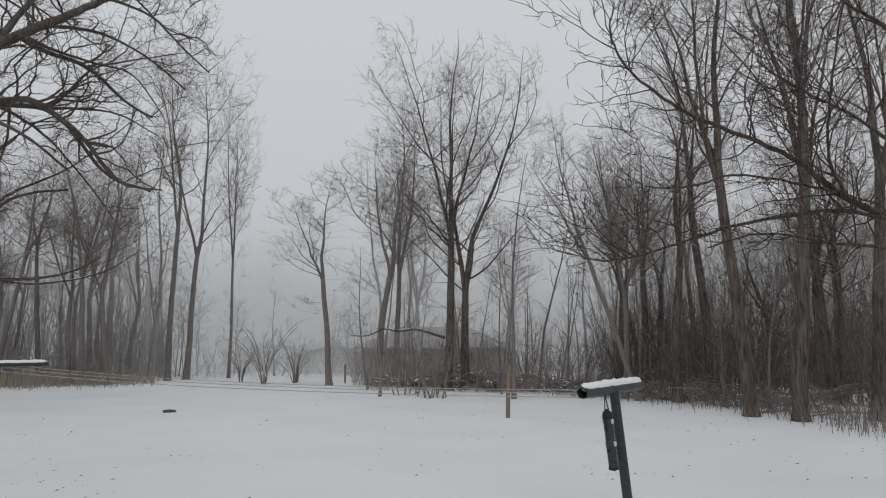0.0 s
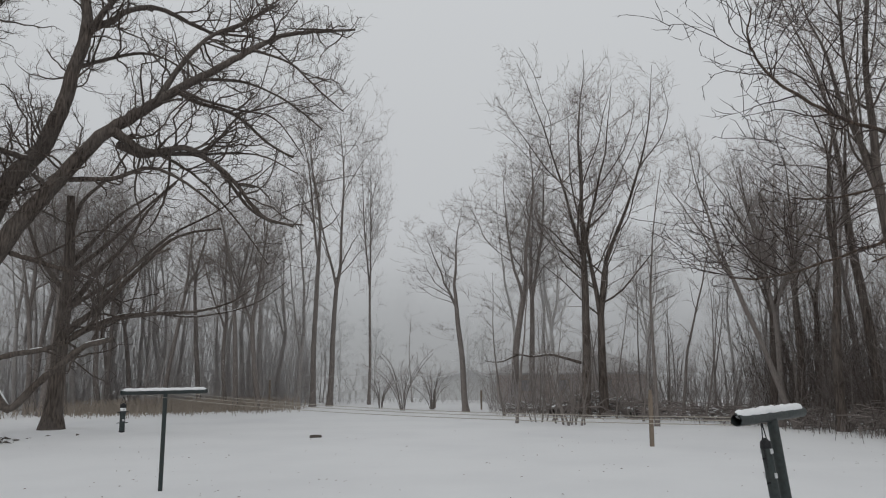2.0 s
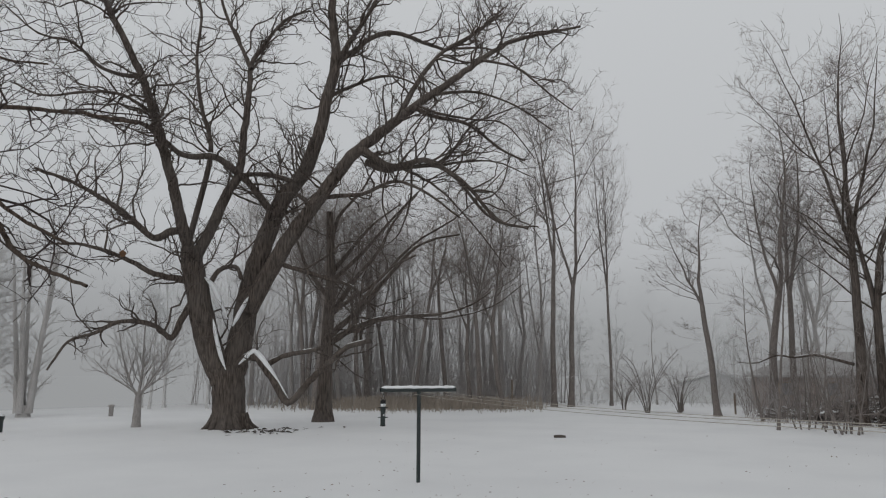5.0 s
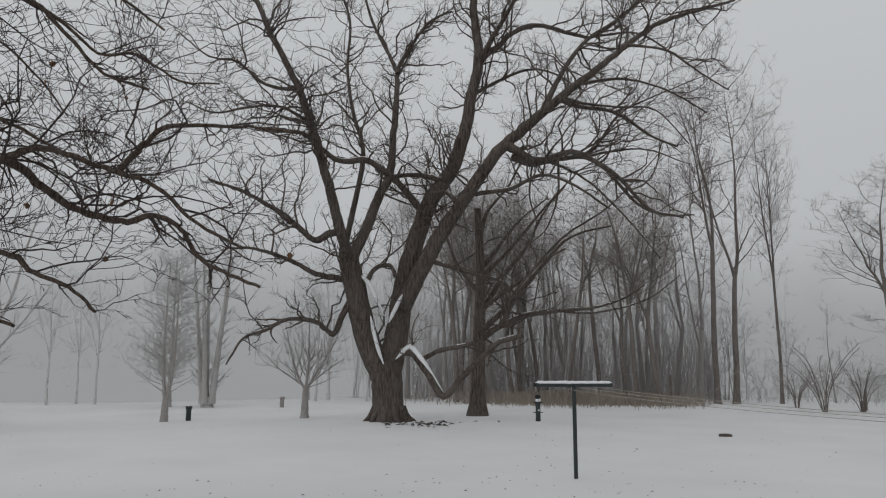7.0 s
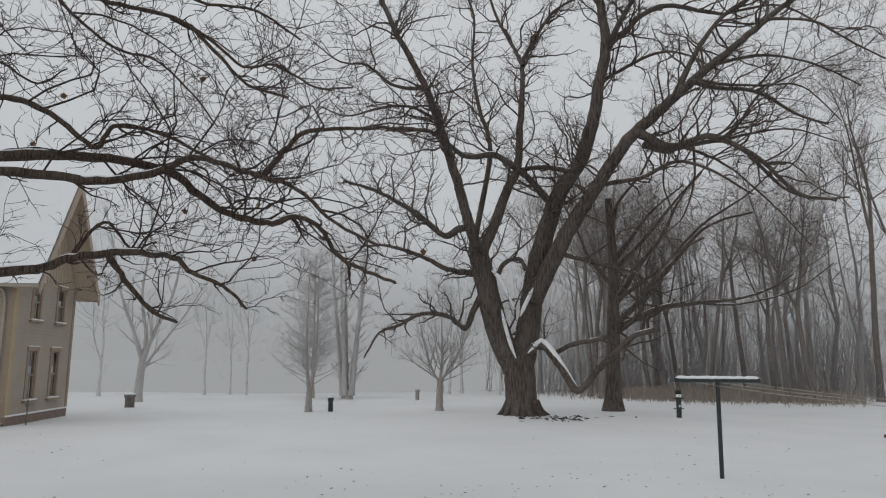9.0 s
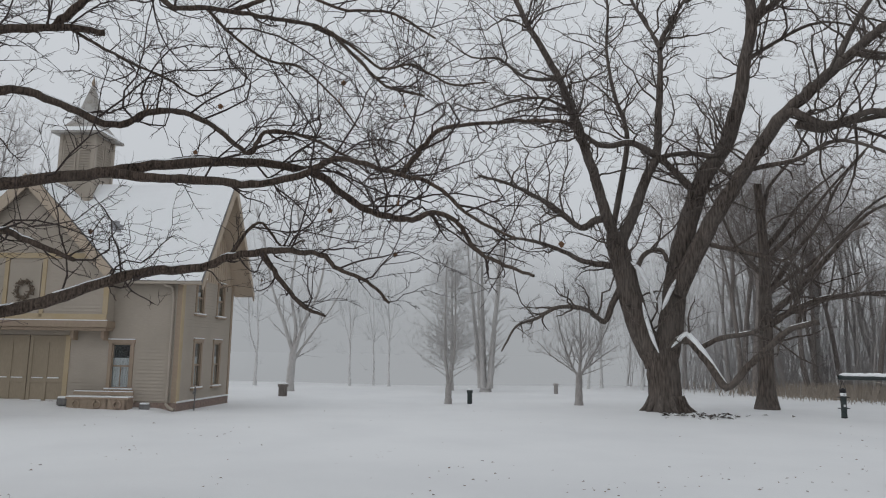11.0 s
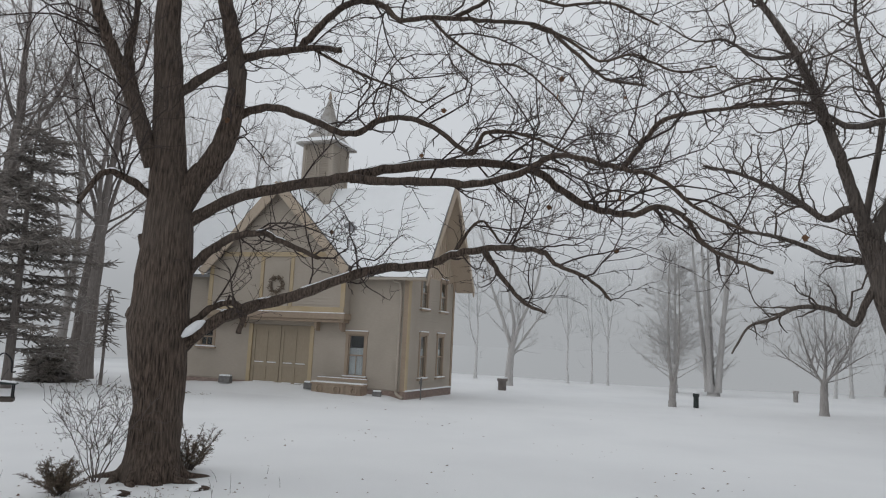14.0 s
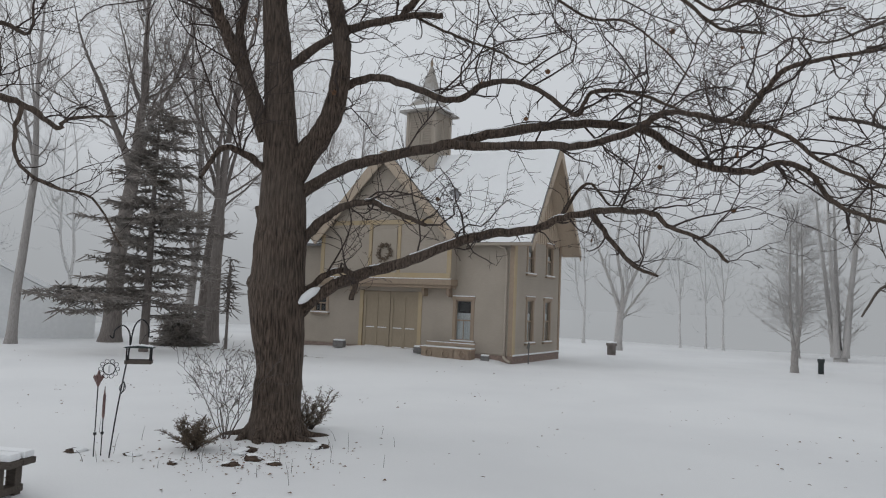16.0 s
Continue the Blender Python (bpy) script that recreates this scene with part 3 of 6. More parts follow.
for y0, y1 in ((-0.3, mid_y), (DEEP + 0.3, mid_y)):
    bm = bmesh.new()
    vs = [bm.verts.new(p) for x in (OUT - 0.02, OUT + 0.04) for p in ((x, y0, EAVE - 0.22), (x, y0, EAVE + 0.12), (x, y1, RIDGE + 0.2), (x, y1, RIDGE - 0.3))]
    for q in ((0, 1, 2, 3), (7, 6, 5, 4), (0, 4, 5, 1), (1, 5, 6, 2), (2, 6, 7, 3), (3, 7, 4, 0)):
        bm.faces.new([vs[i] for i in q])
    bmesh.ops.recalc_face_normals(bm, faces=bm.faces)
    part("bargeboard", bm, TAN, roof, "tan bargeboard")
    bm = bmesh.new()  # soffit under the gable overhang
    vs = [bm.verts.new(p) for p in ((0.0, y0, EAVE - 0.05), (OUT, y0, EAVE - 0.05), (OUT, y1, RIDGE - 0.05), (0.0, y1, RIDGE - 0.05), (0.0, y0, EAVE - 0.01), (OUT, y0, EAVE - 0.01), (OUT, y1, RIDGE - 0.01), (0.0, y1, RIDGE - 0.01))]
    for q in ((0, 1, 2, 3), (4, 5, 6, 7), (0, 1, 5, 4), (1, 2, 6, 5), (2, 3, 7, 6), (3, 0, 4, 7)):
        bm.faces.new([vs[i] for i in q])
    part("soffit", bm, TAN, roof)
part("gutter", boxes((-2.35, OUT, -0.42, -0.28, EAVE - 0.02, EAVE + 0.1), bevel=0.03), PAINT, roof)

# Projecting upper gable over the doors.
BX0, BX1, BY, BZ, BE, BP = -9.1, -2.55, -0.5, 3.1, 5.1, 8.5
bmid = (BX0 + BX1) / 2


def bay_slope(z):
    k = max(0.0, (z - BE) / (BP - BE)) * (BX1 - BX0) / 2
    return BX0 + k, BX1 - k


LOFT = (-6.55, -4.95, 3.3, 5.45)
bay = part("bay", prism(bmesh.new(), [(BX0, BZ), (BX1, BZ), (BX1, BE), (bmid, BP), (BX0, BE)], BY, 0.0), PAINT, house, "projecting hayloft gable")
siding("siding", bay, pose(0, BY, 0), BX0, BX1, BZ + 0.3, BP - 0.3, [LOFT], slope=bay_slope)
part("loft_door", boxes((-6.35, -5.15, BY - 0.035, BY, 3.35, 5.3), bevel=0.01), PAINT, bay, "closed taupe hayloft door")
pieces("loft_frame", [(-6.55, -6.4, BY - 0.06, BY, 3.3, 5.45), (-5.1, -4.95, BY - 0.06, BY, 3.3, 5.45)], OCHRE, bay, bevel=0.008)
part("band", boxes((BX0 + 0.35, BX1 - 0.35, BY - 0.055, BY, 5.47, 5.66), bevel=0.008), OCHRE, bay, "ochre trim band")
part("band", boxes((BX0, BX1, BY - 0.06, BY, BZ + 0.12, BZ + 0.34), bevel=0.008), OCHRE, bay, "ochre trim band")
part("corner_trim", boxes((BX1 - 0.17, BX1 + 0.02, BY - 0.05, BY, BZ + 0.35, BE), bevel=0.006), OCHRE, bay)
part("corner_trim", boxes((BX0 - 0.02, BX0 + 0.17, BY - 0.05, BY, BZ + 0.35, BE), bevel=0.006), OCHRE, bay)
part("moulding", boxes((BX0 - 0.08, BX1 + 0.08, BY - 0.1, 0.0, BZ - 0.14, BZ + 0.1), (BX0 - 0.02, BX1 + 0.02, BY - 0.02, 0.0, BZ - 0.26, BZ - 0.14), bevel=0.02), BROWN_TRIM, bay, "brown moulding under the bay")
part("snow", boxes((BX0 - 0.07, BX1 + 0.07, BY - 0.1, BY - 0.06, BZ + 0.1, BZ + 0.13)), SNOW_CAP, bay)
for x in (-8.9, -7.5, -3.9, -2.75):
    part("bracket", prism(bmesh.new(), [(x - 0.06, 2.85), (x + 0.06, 2.85), (x + 0.06, 2.5), (x - 0.06, 2.6)], -0.35, -0.03), BROWN_TRIM, bay)
for sgn, xe in ((-1, BX0), (1, BX1)):
    d = Vector((bmid - xe, 0, BP - BE))
    e0 = Vector((xe, 0, BE)) - d.normalized() * 0.45
    up = Vector((d.z * sgn, 0, abs(d.x))).normalized()
    if up.z < 0:
        up.negate()
    top = Vector((bmid, 0, BP))
    bm = bmesh.new()
    vs = [bm.verts.new(Vector((p.x, y, p.z)) + up * k) for k in (0.02, 0.14) for p, y in ((e0, BY - 0.32), (e0, 1.2), (top, mid_y), (top, BY - 0.32))]
    for q in ((0, 1, 2, 3), (4, 5, 6, 7), (0, 1, 5, 4), (1, 2, 6, 5), (2, 3, 7, 6), (3, 0, 4, 7)):
        bm.faces.new([vs[i] for i in q])
    bmesh.ops.recalc_face_normals(bm, faces=bm.faces)
    bay_roof = part("bay_roof", bm, SHINGLE, house, "steep cross gable roof")
    c = Vector((e0.x, BY - 0.32, e0.z)) + up * 0.15
    part("snow", snow_sheet(c, (0, mid_y - BY + 0.32, 0), d.normalized() * (d.length + 0.45), 40, 40, 0.05, 7.0 + sgn, (lambda s, t: 0.3) if sgn > 0 else (lambda s, t: 0.75 * t - 0.3)), None, bay_roof, "patchy snow")
    bm = bmesh.new()
    a = [Vector((p.x, y, p.z)) + up * k for y in (BY - 0.37, BY - 0.31) for p, k in ((e0, -0.22), (e0, 0.13), (top, 0.15), (top, -0.28))]
    vs = [bm.verts.new(p) for p in a]
    for q in ((0, 1, 2, 3), (7, 6, 5, 4), (0, 4, 5, 1), (1, 5, 6, 2), (2, 6, 7, 3), (3, 7, 4, 0)):
        bm.faces.new([vs[i] for i in q])
    bmesh.ops.recalc_face_normals(bm, faces=bm.faces)
    part("bargeboard", bm, TAN, bay_roof, "tan bargeboard")

# Double carriage doors: each leaf of two upright panels over small lower ones.
for k, (x0, x1) in enumerate(((-7.05, -5.69), (-5.66, -4.3))):
    leaf = part("carriage_door", boxes((x0, x1, 0.02, 0.07, 0.1, 2.66)), DOOR, house, "closed tan carriage door leaf")
    m = (x0 + x1) / 2
    pieces("rail", [(x0, x1, -0.005, 0.02, 0.1, 0.3), (x0, x1, -0.005, 0.02, 0.95, 1.1), (x0, x1, -0.005, 0.02, 2.42, 2.66)], DOOR, leaf, bevel=0.004)
    pieces("stile", [(x0, x0 + 0.13, -0.008, 0.02, 0.1, 2.66), (m - 0.06, m + 0.06, -0.008, 0.02, 0.1, 2.66), (x1 - 0.13, x1, -0.008, 0.02, 0.1, 2.66)], DOOR, leaf, bevel=0.004)
    for xa, xb in ((x0 + 0.16, m - 0.09), (m + 0.09, x1 - 0.16)):
        for z in (0.3, 1.1):
            part("snow", boxes((xa, xb, -0.02, 0.02, z, z + 0.035), bevel=0.008), SNOW_CAP, leaf)
pieces("door_frame", [(-7.25, -7.07, -0.05, 0.1, 0.05, 2.68), (-4.28, -4.1, -0.05, 0.1, 0.05, 2.68)], OCHRE, house, "ochre door post", 0.008)

# Cupola with louvres and a shingled spire, set on the ridge.
cup = part("cupola", boxes((-0.7, 0.7, -0.7, 0.7, -1.2, 2.15)), PAINT, house, "square louvred cupola", pose(-5.65, mid_y, 8.8))
for k in range(4):
    rot = pose(0, 0, 0, 0, 0, 90 * k)
    for xa in (-0.33, 0.33):
        lou = part("louvre", boxes((xa - 0.29, xa + 0.29, -0.75, -0.71, 0.55, 0.63), (xa - 0.29, xa + 0.29, -0.75, -0.71, 1.78, 1.86), (xa - 0.29, xa - 0.22, -0.75, -0.71, 0.63, 1.78), (xa + 0.22, xa + 0.29, -0.75, -0.71, 0.63, 1.78)), PAINT, cup, "louvred opening", rot)
    part("corner_trim", boxes((-0.77, -0.63, -0.77, -0.63, -0.6, 2.15), bevel=0.006), PAINT, cup, m=rot)
    v, f = [], []
    for i in range(10):
        for xa in (-0.33, 0.33):
            z, n = 0.66 + i * 0.112, len(v)
            v += [(xa - 0.29, -0.75, z), (xa + 0.29, -0.75, z), (xa + 0.29, -0.705, z + 0.09), (xa - 0.29, -0.705, z + 0.09), (xa - 0.29, -0.735, z - 0.01), (xa + 0.29, -0.735, z - 0.01)]
            f += [(n, n + 1, n + 2, n + 3), (n, n + 4, n + 5, n + 1)]
    tagged(part("slats", mesh_of("slats", v, f, PAINT, False), None, cup, "taupe louvre slats", rot), kind="stuff")
v, f = [], []
prof = [(1.02, 2.12), (1.02, 2.2), (0.74, 2.45), (0.5, 2.8), (0.32, 3.3), (0.17, 3.95), (0.05, 4.45), (0.02, 4.5)]
for r, z in prof:
    v += [(sx * r, sy * r, z) for sx, sy in ((-1, -1), (1, -1), (1, 1), (-1, 1))]
f = [(4 * i + k, 4 * i + (k + 1) % 4, 4 * i + 4 + (k + 1) % 4, 4 * i + 4 + k) for i in range(len(prof) - 1) for k in range(4)] + [(3, 2, 1, 0)]
spire = part("spire", mesh_of("spire", v, f, CEDAR, False), None, cup, "bell-cast shingled spire dusted with snow")
v = [(x * 1.004, y * 1.004, z + 0.012) for x, y, z in v]
part("snow", mesh_of("snow", v[4:12] , [(k, (k + 1) % 4, 4 + (k + 1) % 4, 4 + k) for k in range(4)], SNOW_CAP, False), None, spire, "snow on the spire's skirt")
fin = Wood()
fin.tube([(0, 0, 4.4), (0, 0, 4.6), (0, 0, 4.75), (0, 0, 4.9)], [0.05, 0.08, 0.04, 0.01], 8)
part("finial", fin.mesh("finial", BROWN_TRIM), None, spire)


def at_house(x, y, z=0.0, rz=0.0):
    return HOUSE @ pose(x, y, z, 0, 0, rz)


# Snow banked up against the front, highest at the doors.
v, f, nx, ny = [], [], 60, 16
for j in range(ny + 1):
    for i in range(nx + 1):
        x, q = -11.8 + 12.3 * i / nx, j / ny
        h = (0.13 + 0.22 * math.exp(-(((x + 5.8) / 2.6) ** 2)) + 0.05 * noise.noise((x * 1.3, q * 3, 2))) * (1 - math.cos(math.pi * q)) / 2
        h = h * max(0.0, min(1.0, (0.1 - x) / 0.8)) - 0.08 * max(0.0, min(1.0, (x + 0.5) / 0.8))
        p = HOUSE @ Vector((x, -2.8 + 2.85 * q, h))
        v.append((p.x, p.y, p.z - 0.06 + 0.06 * min(1, q * 5) + ground_height(p.x, p.y)))
f = [(j * (nx + 1) + i, j * (nx + 1) + i + 1, (j + 1) * (nx + 1) + i + 1, (j + 1) * (nx + 1) + i) for j in range(ny) for i in range(nx)]
tagged(new("snow_bank", mesh_of("snow_bank", v, f, SNOW)), "low bank of snow before the carriage house doors", "snow", kind="structure")

# Wreath on the loft door.
wr, rng = Wood(), random.Random(5)
for k in range(150):
    a, r = rng.random() * 6.28, 0.30 + rng.gauss(0, 0.05)
    p = np.array((r * math.cos(a), rng.gauss(0, 0.03), r * math.sin(a)))
    q = p + np.array((rng.gauss(0, 0.08), -0.04, rng.gauss(0, 0.08)))
    wr.tube([p, (p + q) / 2, q], [0.02, 0.02, 0.005], 4)
wreath = tagged(new("wreath", wr.mesh("wreath", JUNIPER)), "dark evergreen wreath hung on the hayloft door", "wreath")
wreath.matrix_world = at_house(-5.7, BY - 0.09, 4.3)

# A bench of old boards with cut-out panels under the front window, blocks beside the doors, a standpipe.
trough = thing("garden_bench", at_house(-2.4, -0.8, 0.03), "low weathered wooden bench with snow before the house", "bench")
part("seat", boxes((-1.15, 1.15, -0.2, 0.2, 0.42, 0.48), bevel=0.01), BROWN_TRIM, trough)
part("backrest", boxes((-1.1, 1.1, 0.2, 0.25, 0.55, 0.66), bevel=0.01), BROWN_TRIM, trough)
for x in (-1.05, -0.35, 0.35, 1.05):
    part("leg", boxes((x - 0.05, x + 0.05, -0.17, 0.24, -0.03, 0.42), bevel=0.01), BROWN_TRIM, trough)
part("apron", boxes((-1.1, 1.1, -0.17, -0.14, 0.05, 0.42), bevel=0.006), BROWN_TRIM, trough)
for x in (-0.75, 0.0, 0.75):
    ringlet = Wood()
    ringlet.tube([(x + 0.13 * math.cos(a), -0.2, 0.24 + 0.13 * math.sin(a)) for a in np.linspace(0, 6.283, 17)], [0.035] * 17, 6)
    part("scroll", ringlet.mesh("scroll", BROWN_TRIM), None, trough, "round scrolled ornament")
part("snow", boxes((-1.12, 1.12, -0.18, 0.18, 0.48, 0.52), (-1.08, 1.08, 0.2, 0.25, 0.66, 0.69), bevel=0.015), SNOW_CAP, trough)
for x, y, s in ((-7.6, -0.9, 0.3), (-3.75, -0.7, 0.26), (-0.85, -0.6, 0.2)):
    blk = thing("stone_block", at_house(x, y, 0.24 if x < -3 else 0.12, 12), "small grey block by the carriage doors, capped with snow", "block", "blocks by the house")
    part("block", boxes((-s * 0.8, s * 0.8, -s / 2, s / 2, -0.03, s * 0.8), bevel=0.02), STONE, blk)
    part("snow", boxes((-s * 0.75, s * 0.75, -s * 0.45, s * 0.45, s * 0.8, s * 0.8 + 0.06), bevel=0.025), SNOW_CAP, blk)
sp = Wood()
sp.tube([(0, 0, -0.05), (0, 0, 0.5), (0, 0, 0.75), (0, 0, 0.85)], [0.025, 0.025, 0.05, 0.03], 8)
sp.tube([(0, 0, 0.7), (0.0, -0.12, 0.72), (0, -0.16, 0.62)], [0.025, 0.025, 0.025], 6)
tap = tagged(new("standpipe", sp.mesh("standpipe", STONE)), "grey garden standpipe beside the house corner", "tap")
tap.matrix_world = at_house(0.45, 0.6)

# ---- trees with planned limbs ----
near_limbs = [
    limb(0.43, (0.41, 0.375, 0.37, 0.45, 0.43, 0.37, 0.28, 0.22, 0.20, 0.16, 0.10), (-0.2, -0.1, -0.1), (-0.25, -0.1, 0.6), (-0.3, -0.1, 1.2), (-0.3, -0.2, 2.1), (-0.3, -0.2, 3.0), (-0.3, -0.2, 3.8),
         (-0.25, -0.28, 4.8), (-0.2, -0.4, 6.2), (-0.2, -0.5, 7.1), (-0.2, -0.5, 8.3), (-0.2, -0.6, 9.6)),
    limb(0.14, 0.06, (-0.2, -0.5, 4.74), (-0.02, -0.8, 5.61), (0.16, -1.06, 6.19), (0.33, -1.27, 6.66), (0.5, -1.48, 7.31), (0.7, -1.73, 8.1)),
    limb(0.09, 0.04, (-0.12, -0.81, 5.64), (-0.23, -1.05, 6.52), (-0.4, -1.04, 7.17), (-0.56, -1.09, 8.04)),
    limb(0.24, 0.09, (-0.27, -0.17, 4.02), (-0.27, 0.17, 4.59), (-0.25, 0.47, 5.07), (-0.2, 0.63, 5.73), (-0.13, 0.65, 6.37), (-0.03, 0.49, 7.09), (0.07, 0.32, 7.89), (0.16, 0.22, 9.08)),
    limb(0.075, 0.02, (-0.42, 0.7, 5.75), (-0.31, 1.14, 5.9), (-0.2, 1.69, 5.79), (-0.06, 2.24, 5.56), (0.09, 2.6, 5.48), (0.26, 2.94, 5.68), (0.45, 3.37, 5.71), (0.65, 3.79, 5.53), (0.87, 4.22, 5.15), (1.05, 4.36, 5.08), (1.24, 4.48, 5.34), (1.48, 4.86, 5.31), (1.74, 5.21, 5.15), (2.03, 5.63, 4.86)),
    limb(0.09, 0.05, (-0.24, -0.27, 5.93), (-0.22, 0.24, 6.36), (-0.18, 0.74, 6.64), (-0.12, 1.26, 6.79), (-0.03, 1.79, 6.88), (0.07, 2.29, 6.86)),
    limb(0.07, 0.02, (-0.2, 1.61, 6.9), (-0.03, 1.86, 7.2), (0.14, 2.2, 7.51), (0.33, 2.55, 7.63), (0.52, 2.9, 7.48), (0.72, 3.17, 7.18), (0.95, 3.58, 7.18), (1.2, 4.07, 7.09), (1.5, 4.62, 6.98), (1.83, 5.14, 6.82), (2.15, 5.56, 6.31), (2.46, 5.87, 5.9), (2.83, 6.28, 5.69)),
    limb(0.04, 0.02, (0.8, 3.96, 7.28), (1.2, 4.32, 7.35), (1.61, 4.66, 7.56), (2.06, 5.04, 7.74)),
    limb(0.105, 0.02, (-0.32, 0.1, 3.94), (-0.23, 0.76, 4.34), (-0.12, 1.52, 4.56), (0.04, 2.38, 4.74), (0.25, 3.07, 4.89), (0.53, 3.93, 4.99), (0.85, 4.67, 4.99), (1.21, 5.3, 4.82), (1.49, 5.57, 4.52), (1.8, 5.9, 4.24), (2.09, 6.13, 4.12), (2.38, 6.34, 4.05), (2.67, 6.53, 4.13), (3, 6.76, 3.94), (3.26, 6.86, 3.58), (3.62, 7.1, 3.34), (3.98, 7.32, 3.18)),
    limb(0.08, 0.02, (0.28, 2.56, 4.7), (0.5, 3.07, 4.65), (0.77, 3.73, 4.65), (1.07, 4.37, 4.59), (1.42, 4.98, 4.72), (1.7, 5.24, 4.87), (1.98, 5.48, 4.9), (2.33, 5.85, 4.73), (2.63, 6.06, 4.6), (2.99, 6.38, 4.43), (3.42, 6.77, 3.94), (3.85, 7.12, 3.65)),
    limb(0.045, 0.015, (2.54, 6.1, 4.62), (2.82, 6.21, 4.87), (3.14, 6.38, 5.14), (3.56, 6.7, 5.16), (4.01, 7.04, 5.12), (4.54, 7.41, 5.02)),
    limb(0.115, 0.02, (-0.32, 0.12, 1.94), (-0.23, 0.51, 2.3), (-0.16, 1.16, 2.63), (-0.05, 1.82, 2.83), (0.09, 2.49, 3.12), (0.27, 3.16, 3.32), (0.5, 3.83, 3.4), (0.7, 4.14, 3.54), (0.95, 4.61, 3.64), (1.2, 4.99, 3.65), (1.46, 5.34, 3.59), (1.68, 5.53, 3.37), (1.95, 5.86, 3.2), (2.21, 6.1, 2.89)),
    limb(0.05, 0.02, (0.72, 4.66, 3.63), (0.92, 4.9, 3.23), (1.13, 5.2, 2.85), (1.35, 5.47, 2.72)),
    limb(0.03, 0.012, (0.63, 4.16, 3.54), (0.77, 4.55, 4.1), (0.91, 4.88, 3.75), (1.06, 5.19, 3.84)),
    limb(0.03, 0.012, (0.65, 3.62, 7.32), (0.9, 3.96, 6.89), (1.19, 4.45, 6.46), (1.5, 4.9, 6.31), (1.83, 5.34, 5.81), (2.13, 5.59, 5.32)),
    limb(0.03, 0.012, (1.64, 5.02, 6.91), (2.01, 5.43, 6.61), (2.4, 5.8, 6.16), (2.79, 6.13, 6.13), (3.22, 6.49, 5.77), (3.66, 6.8, 5.71)),
    limb(0.028, 0.012, (-0.11, 1.79, 6.92), (0.02, 2.44, 6.58), (0.21, 3.18, 6.26), (0.4, 3.63, 6.01), (0.59, 3.95, 6.26)),
    limb(0.04, 0.014, (1, 3.03, 7.63), (1.36, 3.67, 7.72), (1.8, 4.44, 7.43), (2.3, 5.16, 6.95), (2.84, 5.78, 6.78), (3.35, 6.19, 6.29)),
    limb(0.09, 0.03, (-0.33, 0.1, 3.1), (-0.23, 0.47, 3.48), (-0.12, 0.83, 3.71), (-0.01, 1.3, 3.78), (0.12, 1.76, 3.58), (0.27, 2.17, 3.41)),
    limb(0.06, 0.04, (-0.34, 0.19, 2.28), (-0.26, 0.6, 2.61), (-0.14, 0.88, 2.67), (-0.02, 1.09, 2.53), (0.14, 1.03, 2.22)),
    limb(0.07, 0.03, (-0.2, -0.49, 4.27), (0.01, -0.82, 4.49), (0.21, -1.07, 4.51), (0.39, -1.22, 4.21), (0.54, -1.29, 3.96)),
]
near_tree = planned_tree("maple_tree", (-11.67, -2.49, 0), near_limbs, MAPLE, BARK_DARK, TWIG_DARK, 11, "old bare maple with dark furrowed bark in the snow", 1.12, 20)
